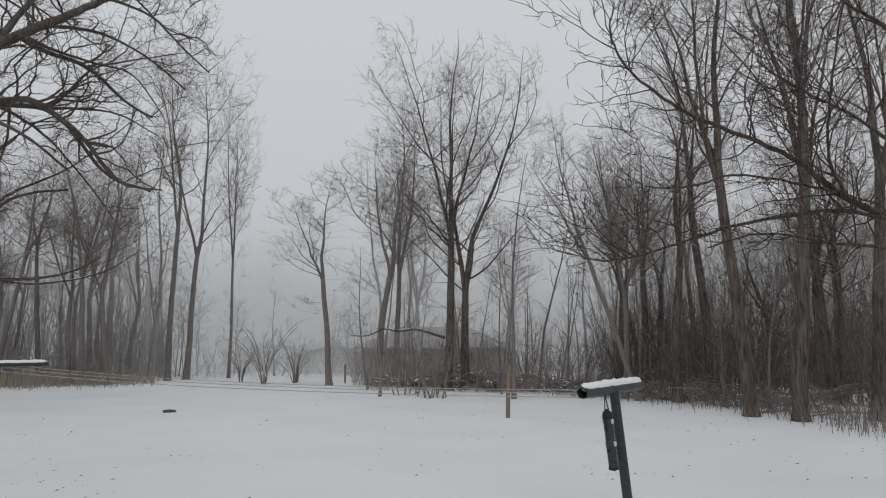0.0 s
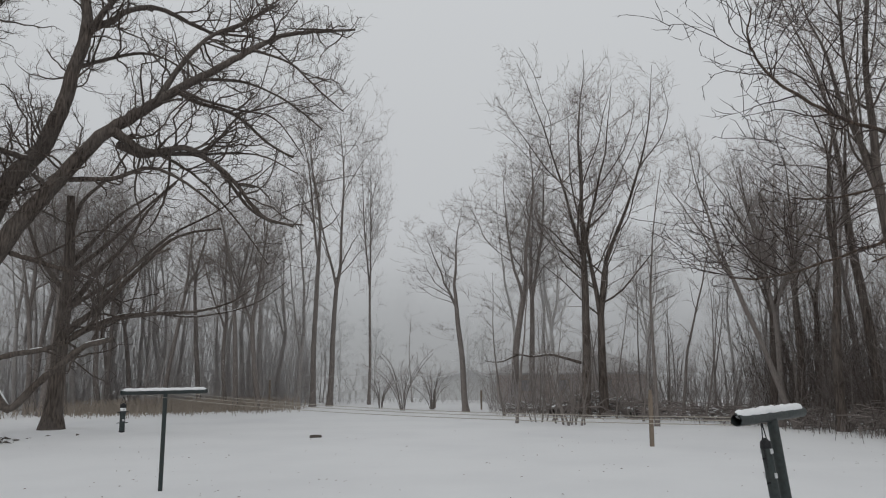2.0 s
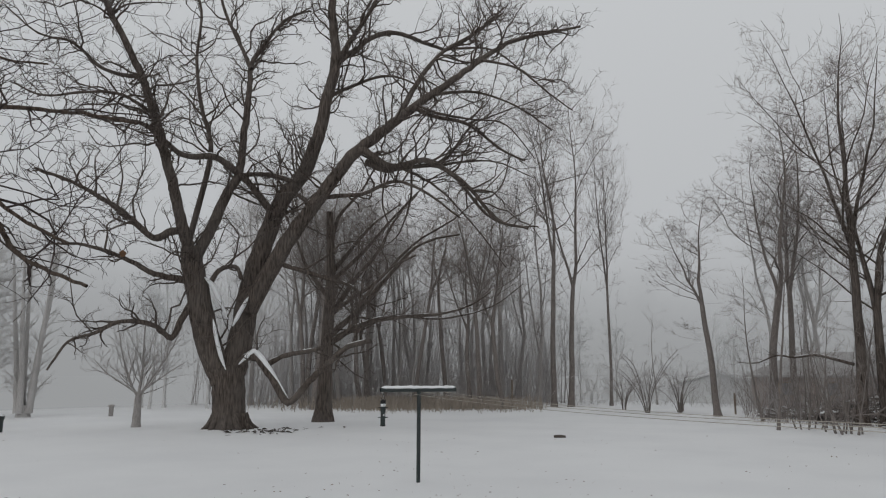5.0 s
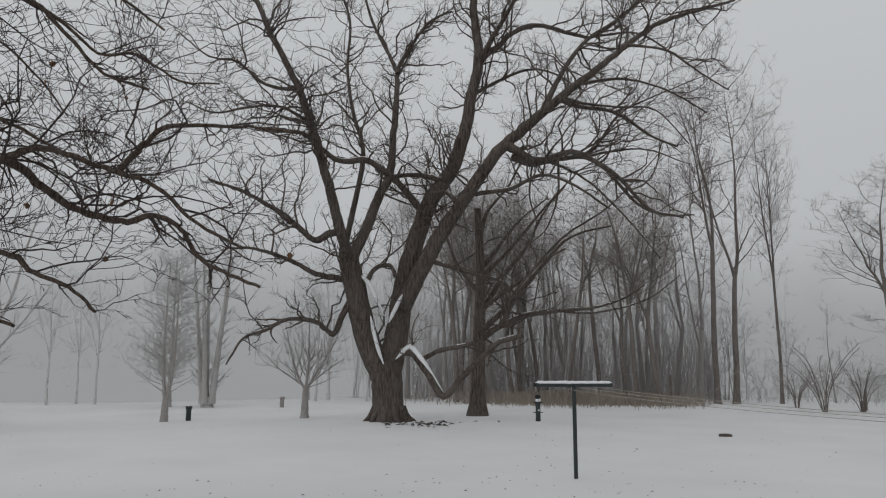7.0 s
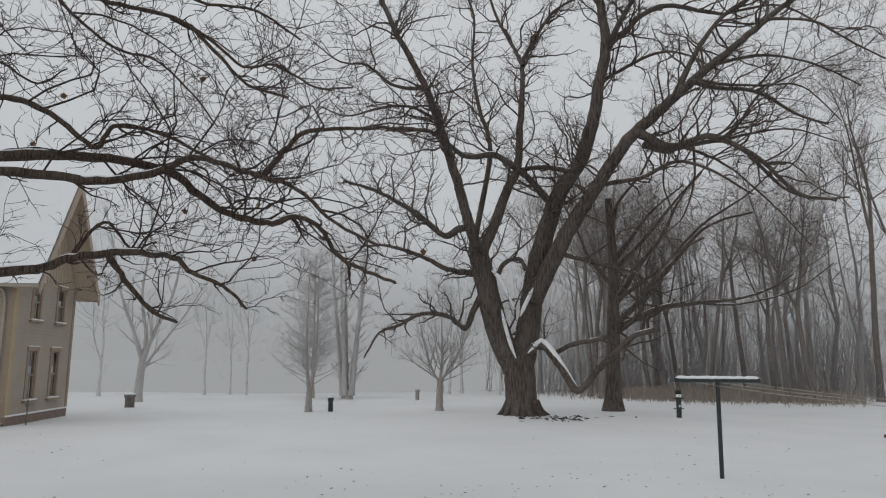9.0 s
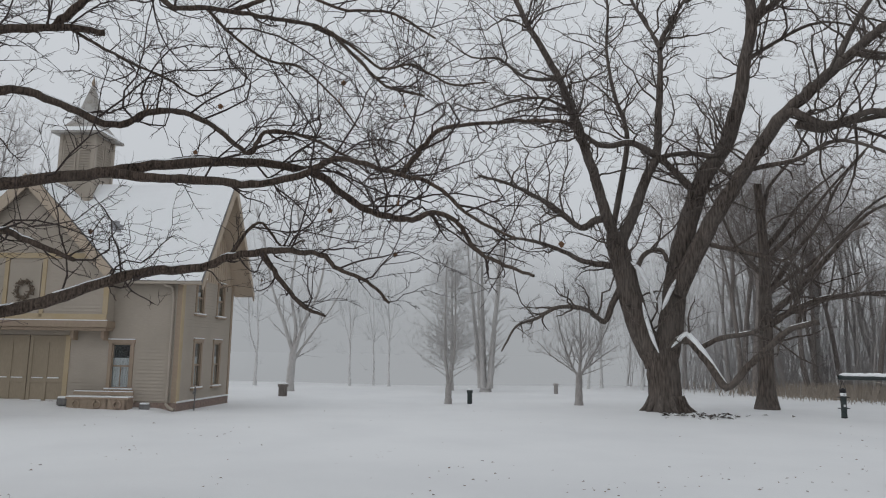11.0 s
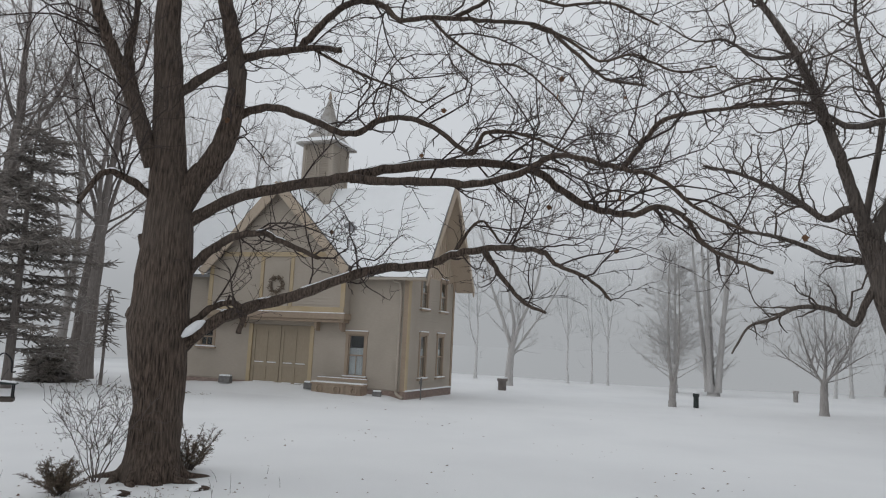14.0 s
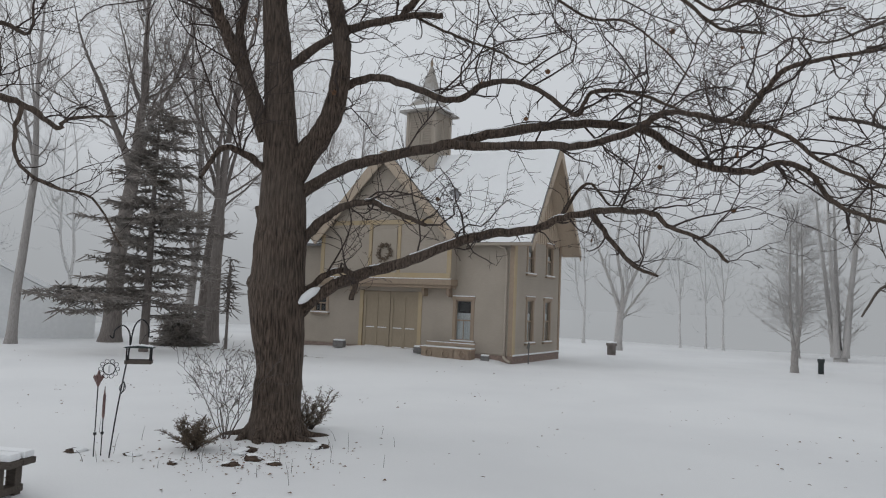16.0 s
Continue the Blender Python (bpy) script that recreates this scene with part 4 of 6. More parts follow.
big_limbs = [
    limb(0.62, 0.7, (0, 0, -0.05), (-0.05, -0.05, 1.09), (-0.09, -0.1, 2.06), (-0.16, -0.18, 2.54)),
    limb(0.56, 0.42, (-0.19, -0.2, 1.93), (-0.67, -0.73, 3.51), (-1, -1.08, 5.23), (-1.23, -1.33, 6.73), (-1.31, -1.42, 7.49)),
    limb(0.27, 0.08, (-1.31, -1.41, 7.24), (-1.34, -1.94, 8.44), (-1.36, -2.45, 9.89), (-1.41, -3, 11.32), (-1.47, -3.56, 12.74), (-1.57, -4.15, 14.15), (-1.82, -4.92, 15.53), (-2.07, -5.68, 16.9), (-2.25, -6.36, 18.52), (-2.43, -7.05, 20.65)),
    limb(0.27, 0.05, (-1.2, -1.3, 6.99), (-0.9, -0.68, 8.57), (-0.69, -0.16, 10.07), (-0.53, 0.31, 11.07), (-0.61, 0.52, 12.49), (-0.68, 0.74, 14.23), (-0.78, 0.92, 15.73), (-0.9, 1.09, 16.68), (-0.59, 1.72, 17.98), (-0.17, 2.47, 19.31), (0.47, 3.45, 20.07)),
    limb(0.12, 0.05, (-0.63, 0.8, 16.22), (-1.14, 0.73, 17.22), (-1.97, 0.32, 19.12), (-2.64, 0.09, 21.39)),
    limb(0.17, 0.06, (-0.46, 0.24, 11.04), (-0.79, -0.86, 11.54), (-1.27, -2.11, 11.36), (-1.47, -3.07, 11.83), (-1.66, -4, 12.29), (-2.05, -5.17, 12.16), (-2.42, -6.3, 12.25)),
    limb(0.2, 0.05, (-1.51, -1.63, 8.25), (-1.54, -2.4, 8.02), (-1.54, -3.14, 7.67), (-1.72, -4.07, 8.29), (-2.12, -5.24, 9.01), (-2.48, -6.37, 9.46), (-2.82, -7.47, 9.71)),
    limb(0.16, 0.04, (-1.39, -1.5, 6.1), (-1.83, -2.71, 6.27), (-2.25, -3.91, 6.79), (-2.8, -5.24, 7.17), (-3.15, -6.35, 7.07)),
    limb(0.16, 0.04, (-1.12, -1.21, 5.36), (-1.22, -1.74, 4.46), (-1.23, -2.17, 3.67), (-1.5, -2.88, 4.17), (-2.06, -3.92, 4.26), (-2.44, -4.75, 3.77), (-2.8, -5.56, 3.4), (-2.98, -6.17, 2.37)),
    limb(0.14, 0.05, (-2.19, -0.89, 7.66), (-1.98, -0.17, 11.51), (-2.25, 0.02, 13), (-2.81, -0.09, 14.53), (-3.29, -0.13, 16.99), (-3.5, 0.14, 19.57), (-4.19, -0.11, 21.58)),
    limb(0.56, 0.14, (0.01, 0.01, 2.3), (0.17, 0.32, 4.02), (0.21, 0.5, 5.53), (0.52, 0.97, 7.85), (0.97, 1.58, 9.99), (1.52, 2.32, 11.37), (1.82, 2.77, 13.06), (2.04, 3.14, 15.06), (2.22, 3.47, 17.12), (2.02, 3.39, 18.9), (1.92, 3.42, 21.04), (2, 3.64, 24.16)),
    limb(0.4, 0.05, (0.56, 0.17, 4.86), (1.57, 0.8, 7.2), (2.28, 1.12, 8.42), (3.16, 1.62, 9.89), (4.22, 2.3, 11.63), (5.09, 2.8, 12.46), (6.14, 3.48, 13.56), (7.18, 4.15, 14.52), (8.05, 4.63, 15.21), (9.08, 5.3, 16.16), (10.28, 6.14, 17.11), (11.46, 6.97, 17.54), (12.81, 7.96, 17.98)),
    limb(0.2, 0.05, (4.37, 2.52, 11.86), (4.93, 2.39, 11.76), (5.98, 2.79, 11.01), (7.26, 3.44, 11.27), (8.34, 3.87, 10.66), (9.23, 4.09, 9.82), (10.23, 4.44, 8.55), (11.38, 4.95, 8.13)),
    limb(0.12, 0.04, (6.6, 3.46, 13.82), (7.56, 3.95, 13.33), (8.75, 4.68, 12.99), (9.91, 5.38, 11.9), (10.88, 5.88, 11.32)),
    limb(0.14, 0.05, (5.88, 3.42, 13.48), (6.32, 4.63, 15.71), (6.78, 5.87, 17.36), (7.66, 7.55, 18.83), (8.4, 9.09, 20.64)),
    limb(0.07, 0.03, (9.14, 5.18, 16.1), (10.45, 6.2, 15.78), (11.55, 6.99, 14.69), (12.46, 7.59, 13.86)),
    limb(0.08, 0.03, (7.26, 4.03, 14.46), (8.53, 5.7, 14.88), (9.82, 7.38, 14.51), (10.93, 8.88, 13.59)),
    limb(0.07, 0.03, (5.17, 9.13, 19.2), (6.7, 11.08, 19.56), (8.01, 12.8, 18.48), (9.17, 14.34, 18.33)),
    limb(0.1, 0.03, (-1.71, -4.06, 14.21), (-2.38, -5.34, 14.27), (-2.89, -6.45, 15.09), (-3.36, -7.5, 15.13), (-3.84, -8.57, 15.91)),
    limb(0.09, 0.03, (-1.75, -3.36, 12.86), (-1.97, -4.71, 13.32), (-2.29, -6.16, 13), (-2.54, -7.54, 12.44), (-2.63, -8.73, 12.6)),
    limb(0.18, 0.05, (2.17, 3.53, 17.15), (2.58, 4.43, 17.77), (2.86, 5.2, 18.69), (3.55, 6.41, 19.36), (4.55, 7.96, 19.14), (5.18, 9.1, 19.19), (6.07, 10.52, 20.51), (6.99, 11.98, 22.05)),
    limb(0.16, 0.07, (2.17, 3.53, 16.86), (2.97, 3.51, 17.76), (3.9, 3.64, 18.92), (4.83, 3.75, 20.35)),
    limb(0.1, 0.04, (1.93, 3.27, 15.13), (2.23, 4.4, 15.96), (3.05, 6.09, 17), (3.7, 7.62, 17.14), (4.38, 9.16, 16.51)),
    limb(0.2, 0.15, (1.31, 1.42, 9.38), (0.76, 1.07, 9.4), (0.11, 0.61, 10.35), (-0.46, 0.24, 11.04)),
    limb(0.14, 0.1, (1.83, 1.98, 10.98), (1.39, 1.7, 10.79), (0.59, 1.03, 11.01), (-0.21, 0.36, 10.97)),
    limb(0.12, 0.04, (3.02, 1.79, 9.82), (4.68, 2.49, 9.93), (6.14, 2.96, 10.39), (7.54, 3.37, 9.73), (8.88, 3.72, 8.63)),
    limb(0.2, 0.1, (0.3, -0.27, 2.42), (1.06, -0.01, 3.01), (1.59, -0.02, 2.77), (2.26, 0.15, 1.96), (2.93, 0.29, 1.12), (3.73, 0.6, 1.97), (4.46, 0.81, 2.64), (5.25, 1.09, 3.31), (6.1, 1.45, 3.53)),
    limb(0.12, 0.04, (1.4, 0.34, 2.54), (2.37, 0.71, 3.01), (3.48, 1.24, 3.24), (4.42, 1.58, 3.69), (5.11, 1.65, 4.36), (5.63, 1.55, 5.25), (6.55, 1.86, 6.35), (7.6, 2.33, 6.98)),
    limb(0.11, 0.04, (1.67, 1.07, 6.85), (3.4, 1.71, 6.26), (4.75, 1.95, 5.81), (5.89, 1.95, 4.8)),
    limb(0.12, 0.08, (-0.44, -1.07, 5.94), (-0.07, -0.86, 6.55), (0.44, -0.5, 6.67), (0.71, -0.41, 6.16)),
    limb(0.16, 0.03, (4.60, 2.83, 11.45), (5.42, 3.23, 11.06), (6.13, 3.55, 11.15), (7.51, 4.12, 11.15), (8.41, 4.46, 10.43), (9.45, 4.81, 8.99), (10.48, 5.11, 8.39), (11.60, 5.44, 8.27)),
    limb(0.08, 0.02, (7.51, 4.12, 11.15), (8.15, 4.35, 11.78), (9.00, 4.64, 12.91), (10.36, 5.06, 13.42), (12.16, 5.68, 13.97)),
    limb(0.07, 0.02, (7.51, 4.12, 11.15), (8.60, 4.52, 11.29), (9.95, 4.95, 11.18), (11.35, 5.33, 10.44)),
    limb(0.08, 0.02, (6.14, 3.56, 11.10), (6.89, 3.88, 10.64), (7.77, 4.23, 9.94), (9.14, 4.72, 8.27), (10.30, 5.07, 6.62)),
    limb(0.06, 0.02, (6.45, 3.69, 11.06), (6.40, 3.69, 9.66), (5.95, 3.50, 8.22), (5.18, 3.16, 7.49)),
    limb(0.08, 0.02, (6.76, 3.80, 13.90), (7.65, 4.15, 13.51), (8.99, 4.64, 13.16), (10.37, 5.06, 12.80), (11.55, 5.42, 11.18)),
    limb(0.05, 0.02, (5.42, 3.23, 11.06), (5.28, 3.18, 9.62), (5.53, 3.31, 8.44), (5.19, 3.17, 7.26)),
]
big_tree = planned_tree("walnut_tree", (-23.47, 21.69, 0), big_limbs, GNARLED, BARK_WALNUT, TWIG_BROWN, 12, "huge bare tree with two leaders and crooked snowy limbs", 1.4, 18)
second_limbs = [
    limb(0.4, 0.17, (0, 0, -0.11), (0.07, 0.06, 3.71), (0.13, 0.11, 7.1), (0.03, 0.02, 10.29)),
    limb(0.16, 0.04, (0.1, 0.08, 3.99), (1.5, 0.62, 5.35), (3.07, 1.3, 7.23), (4.41, 1.78, 8.54), (6.12, 2.58, 8.99)),
    limb(0.14, 0.04, (0.13, 0.11, 7.1), (0.57, 0.92, 8.3), (1.26, 1.95, 9.83), (2.19, 3.18, 11.1)),
    limb(0.12, 0.03, (0.22, 0.19, 3.85), (2.18, 1.07, 4.79), (3.98, 1.81, 5.02), (5.32, 2.16, 5.1), (6.63, 2.49, 5.45), (7.72, 2.63, 6.03)),
    limb(0.12, 0.04, (0.08, 0.07, 5.96), (-1.18, -0.13, 7.48), (-2.08, -0.02, 9.08), (-3, 0.07, 10.44)),
    limb(0.12, 0.04, (0.06, 0.05, 7.96), (0.14, 0.56, 10.07), (0.83, 1.58, 11.64), (1.32, 2.44, 13.57)),
    limb(0.14, 0.04, (0.08, 0.07, 4.83), (0.68, 1.23, 6.87), (1.27, 2.39, 8.41), (1.67, 3.39, 10.31), (2.32, 4.6, 11.96)),
    limb(0.12, 0.03, (0.37, 0.16, 6.91), (1.61, 0.85, 8.28), (2.88, 1.50, 9.96), (4.68, 2.34, 11.99)),
    limb(0.11, 0.02, (0.39, 0.18, 5.35), (2.13, 1.14, 6.71), (3.86, 1.99, 8.64), (5.97, 2.89, 10.07), (8.20, 3.68, 12.37)),
    limb(0.09, 0.02, (0.45, 0.24, 4.08), (1.99, 1.09, 4.87), (3.32, 1.76, 5.02), (5.18, 2.60, 4.91), (7.36, 3.43, 5.45), (8.85, 3.91, 6.53)),
]
second_tree = planned_tree("dead_topped_tree", (-23.38, 27.48, 0), second_limbs, dict(GNARLED, kids=(1.3, 2.2, 3.0), length=(2.2, 1.1, 0.5), up=0.02, wiggle=0.36, fine=0.006, cap=(0.03, 0.014, 0.007)), BARK_WALNUT, TWIG_WOOD, 13, "bare dead-topped tree behind the great one", 1.5, 12)
edge_limbs = [
    limb(0.3, 0.16, (0.9, 0.1, -0.1), (0.8, 0.1, 1.5), (0.6, 0.1, 3.0), (0.5, 0.1, 4.6), (0.3, 0.1, 6.5), (0.2, 0.1, 8.5)),
    limb(0.07, 0.05, (0.6, 0.1, 2.7), (0.3, 0.1, 2.9), (-0.1, 0.1, 3.0), (-0.8, 0.5, 3.2)),
    limb(0.06, 0.036, (0.5, 0.1, 4.4), (-0.2, 0.2, 4.6), (-1.1, 0.3, 5.0)),
    limb(0.06, 0.03, (0.5, 0.1, 3.4), (-0.3, 0.2, 3.7), (-1.2, 0.4, 4.0)),
    limb(0.050, 0.008, (-0.09, 0.07, 2.96), (-0.82, 0.49, 3.3), (-1.4, 0.73, 3.55), (-1.83, 0.85, 3.85), (-2.25, 0.94, 4.25), (-2.8, 1.06, 4.58), (-3.21, 1.1, 4.77), (-3.64, 1.12, 5.08), (-4.01, 1.11, 5.45), (-4.15, 1.04, 5.76), (-4.12, 0.93, 6.08)),
    limb(0.022, 0.008, (-1.4, 0.73, 3.55), (-1.82, 0.78, 3.8), (-2.31, 0.84, 3.96), (-2.88, 0.9, 4.06), (-3.38, 0.9, 3.94), (-3.81, 0.86, 3.92)),
    limb(0.030, 0.008, (-1.05, 0.64, 3.44), (-1.46, 0.71, 3.55), (-2.03, 0.84, 3.64), (-2.87, 1.03, 3.52), (-3.47, 1.08, 3.34), (-4.1, 1.08, 3.16), (-4.54, 1.01, 3.16)),
    limb(0.020, 0.008, (-1.79, 0.72, 3.76), (-1.97, 0.7, 4.19), (-1.97, 0.59, 4.77), (-1.93, 0.45, 5.34), (-1.87, 0.31, 5.89)),
    limb(0.025, 0.008, (-0.84, 0.5, 3.01), (-1.48, 0.64, 3.21), (-1.98, 0.65, 3.26), (-2.69, 0.72, 3.38), (-3.29, 0.7, 3.23)),
    limb(0.035, 0.008, (-1.11, 0.32, 5.02), (-1.46, 0.42, 5.53), (-1.76, 0.48, 5.78), (-2.02, 0.5, 6.05)),
    limb(0.025, 0.008, (-1.18, 0.36, 3.97), (-1.52, 0.48, 4.36), (-1.81, 0.56, 4.63), (-2.3, 0.72, 5.01), (-2.62, 0.77, 5.29)),
]
edge_tree = planned_tree("maple_tree", (5.79, 6.89, 0), edge_limbs, EDGE, BARK_DARK, TWIG_DARK, 14, "bare maple reaching dark thin limbs over the lawn", 1.3, 12)

west_limbs = [
    limb(0.3, 0.15, (0, 0, -0.1), (0.1, 0, 2.0), (0, 0.1, 4.0), (0.1, 0.1, 7.5)),
    limb(0.07, 0.012, (-0.2, -0.2, 4.4), (-0.5, 0.3, 4.3), (-0.8, 0.9, 4.3), (-0.9, 1.2, 4.2), (-0.9, 1.5, 4), (-0.9, 1.6, 4.1), (-1, 2.1, 4.2)),
    limb(0.03, 0.01, (-0.7, 1.2, 4.2), (-0.6, 1.2, 3.8), (-0.6, 1.3, 3.5), (-0.7, 1.6, 3.3), (-0.8, 2, 3.2), (-0.9, 2.3, 2.7)),
    limb(0.05, 0.012, (-0.2, -0.2, 4.4), (-0.5, 0.4, 4.9), (-0.7, 0.9, 5.1), (-0.7, 1.2, 5), (-0.6, 1.3, 5.4)),
]
planned_tree("maple_tree", (-7.38, -5.98, 0), west_limbs, dict(EDGE, length=(0.8, 0.45, 0.22)), BARK_DARK, TWIG_DARK, 15, "bare maple whose crooked limbs hang by the garden", 1.3, 12)

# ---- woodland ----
WOOD, HAZE_THIN, HAZE_THICK = (BARK_WOOD, TWIG_WOOD), (BARK_HAZE_THIN, TWIG_HAZE_THIN), (BARK_HAZE_THICK, TWIG_HAZE_THICK)
DARKW = (BARK_WALNUT, TWIG_WOOD)
models = {
    "wood": [wild_tree("woodland_tree", 100 + k, 20, 0.2, WOOD, fork=(0.45, 0.36, 0.5, 0.4)[k], crown=(0.15, 0.18, 0.15, 0.17)[k], reach_out=(0.7, 1.9), label="tall slender bare tree at the wood's edge") for k in range(4)],
    "broad": [wild_tree("woodland_tree", 130 + k, 20, 0.25, DARKW, fork=(0.4, 0.28)[k], crown=0.23, reach_out=(0.9, 2.3), leaders=(3, 3), label="broad-crowned bare tree before the thicket") for k in range(2)],
    "dark": [wild_tree("woodland_tree", 120 + k, 20, 0.22, DARKW, fork=0.42, crown=0.18, label="tall dark bare tree of the near wood") for k in range(3)],
    # Paler materials on the farther trees stand in for mist.
    "ash": [wild_tree("woodland_tree", 140 + k, 20, 0.24, HAZE_THIN, style=PALE, crown=0.19, fork=(0.2, 0.38, 0.3)[k], label="tall bare tree with mist painted into its pale bark") for k in range(3)],
    "haze": [wild_tree("woodland_tree", 150 + k, 20, 0.22, (BARK_HAZE, TWIG_HAZE), style=PALE, crown=0.18, fork=0.3, label="tall bare tree made faint by painted haze") for k in range(2)],
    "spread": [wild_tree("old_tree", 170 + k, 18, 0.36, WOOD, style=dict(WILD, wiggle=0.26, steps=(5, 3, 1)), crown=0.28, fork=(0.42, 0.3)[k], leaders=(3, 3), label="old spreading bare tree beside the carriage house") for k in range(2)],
    "rime": [wild_tree("field_tree", 160 + k, 14, 0.16, HAZE_THICK, style=dict(PALE, kids=(1.0, 1.7, 1.8)), fork=(0.2, 0.35)[k], label="bare tree in the field, whitened by painted haze") for k in range(2)],
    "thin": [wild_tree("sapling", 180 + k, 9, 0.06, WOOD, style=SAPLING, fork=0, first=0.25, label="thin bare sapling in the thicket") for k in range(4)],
    "thin_hazed": [wild_tree("sapling", 190 + k, 8, 0.06, HAZE_THIN, style=SAPLING, fork=0, first=0.25, label="thin bare sapling paled by painted haze") for k in range(2)],
    "multi": [wild_tree("shrub", 200 + k, 4.2, 0.04, WOOD, stems=6, style=dict(SAPLING, length=(0.9, 0.5, 0.25)), fork=0, first=0.15, lean=0.09, label="many-stemmed bare shrub at the lawn's edge") for k in range(2)],
}
used = set()


def plant(kind, k, yaw, d, height=1.0, turn=0.0, lean=(0, 0), wide=None):
    model = models[kind][k % len(models[kind])]
    x, y, _ = polar(yaw, d)
    m = pose(x, y, ground_height(x, y) - 0.02, lean[0], lean[1], turn)
    w = wide or height
    if model.name not in used:
        used.add(model.name)
        model.matrix_world = m
        model.scale = (w, w, height)
        return model
    ob = copy_thing(model, m)
    ob.scale = (w, w, height)
    return ob


# Trees that stand out by themselves: kind, model, yaw, distance, height in metres, turn, width against the model.
for kind, k, yaw, d, h, turn, w in [
    ("wood", 0, 22.6, 53.5, 24.0, 10, 1.05), ("wood", 1, 21.3, 54, 24.5, 70, 1.1), ("wood", 3, 18.3, 56, 22.0, 40, 0.6),
    ("wood", 2, 10.8, 43.4, 12.5, 90, 0.95), ("wood", 1, 7.1, 47.5, 19.5, 20, 1.25), ("wood", 3, 5.5, 50.5, 18.5, 200, 1.1),
    ("broad", 0, 1.7, 38.7, 20.0, 130, 1.0), ("broad", 1, 0.3, 39, 18.5, 250, 1.0), ("thin", 2, -3.5, 32, 11.0, 90, 1.4),
    ("thin", 3, -5.4, 37, 10.0, 15, 1.3), ("dark", 1, -20.7, 25.8, 20.0, 40, 0.95), ("dark", 2, -23.8, 24.8, 20.0, 160, 0.95),
    ("dark", 0, -15.7, 31, 15.0, 300, 0.9), ("dark", 1, -28.5, 26, 19.0, 220, 0.95), ("dark", 0, -18.0, 35, 21.0, 80, 1.0), ("dark", 2, -26.0, 34, 22.0, 10, 1.0),
]:
    tree = plant(kind, k, yaw, d, h / {"thin": 9}.get(kind, 20), turn, wide=w)
    if yaw == 1.7:  # a low limb reaching across before the house, snow along it
        way = np.array((math.cos(radians(178 - turn)), math.sin(radians(178 - turn)), 0.0))
        line = smooth_path([way * u + np.array((0, 0, z)) for u, z in ((0.1, 2.75), (0.9, 3.0), (1.7, 3.2), (2.6, 3.1), (3.4, 3.2), (4.3, 2.85), (5.2, 2.9))], 4)
        lw, lc = Wood(), Wood()
        lw.tube(line, np.linspace(0.085, 0.015, len(line)), 7)
        sprout(random.Random(5), lw, lw, line, np.linspace(0.06, 0.02, len(line)), 1, WILD)
        lc.tube(line[:13] + np.array((0, 0, 0.055)), np.linspace(0.035, 0.012, 13), 6)
        part("low_limb", lw.mesh("low_limb", BARK_WALNUT), None, tree)
        part("snow", lc.mesh("snow", SNOW_CAP), None, tree, "snow along the low limb")
plant("wood", 2, -12.9, 31.6, 0.62, 45, (-4, -22), 0.6)
plant("wood", 3, -11.9, 32.5, 0.56, 80, (0, -15), 0.6)

rng = random.Random(77)
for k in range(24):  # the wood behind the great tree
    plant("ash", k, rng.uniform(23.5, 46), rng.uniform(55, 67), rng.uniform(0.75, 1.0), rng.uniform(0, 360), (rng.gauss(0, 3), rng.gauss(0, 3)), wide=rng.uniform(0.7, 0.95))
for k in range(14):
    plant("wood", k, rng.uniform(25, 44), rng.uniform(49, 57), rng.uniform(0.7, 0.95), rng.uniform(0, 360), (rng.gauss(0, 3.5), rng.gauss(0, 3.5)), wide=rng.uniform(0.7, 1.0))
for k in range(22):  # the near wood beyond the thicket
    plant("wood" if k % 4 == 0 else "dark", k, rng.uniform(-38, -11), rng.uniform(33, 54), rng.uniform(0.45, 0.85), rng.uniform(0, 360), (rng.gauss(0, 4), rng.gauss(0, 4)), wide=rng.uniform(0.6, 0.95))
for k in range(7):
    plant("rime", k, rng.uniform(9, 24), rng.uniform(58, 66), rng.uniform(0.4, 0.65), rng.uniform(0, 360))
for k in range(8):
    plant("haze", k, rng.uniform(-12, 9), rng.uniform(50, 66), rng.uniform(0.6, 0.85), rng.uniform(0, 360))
for k in range(46):  # saplings of the thicket
    yaw = rng.uniform(-30, 9)
    plant("thin", k, yaw, rng.uniform(33, 49) - max(0, -yaw - 8) * 0.35, rng.uniform(0.4, 0.95), rng.uniform(0, 360), (rng.uniform(-8, 8), rng.uniform(-8, 8)))
for k in range(22):
    plant("multi", k, rng.uniform(-30, 6), rng.uniform(31, 44), rng.uniform(0.5, 1.0), rng.uniform(0, 360))
for k in range(14):
    plant("thin_hazed", k, rng.uniform(14, 45), rng.uniform(50, 62), rng.uniform(0.5, 1.0), rng.uniform(0, 360))
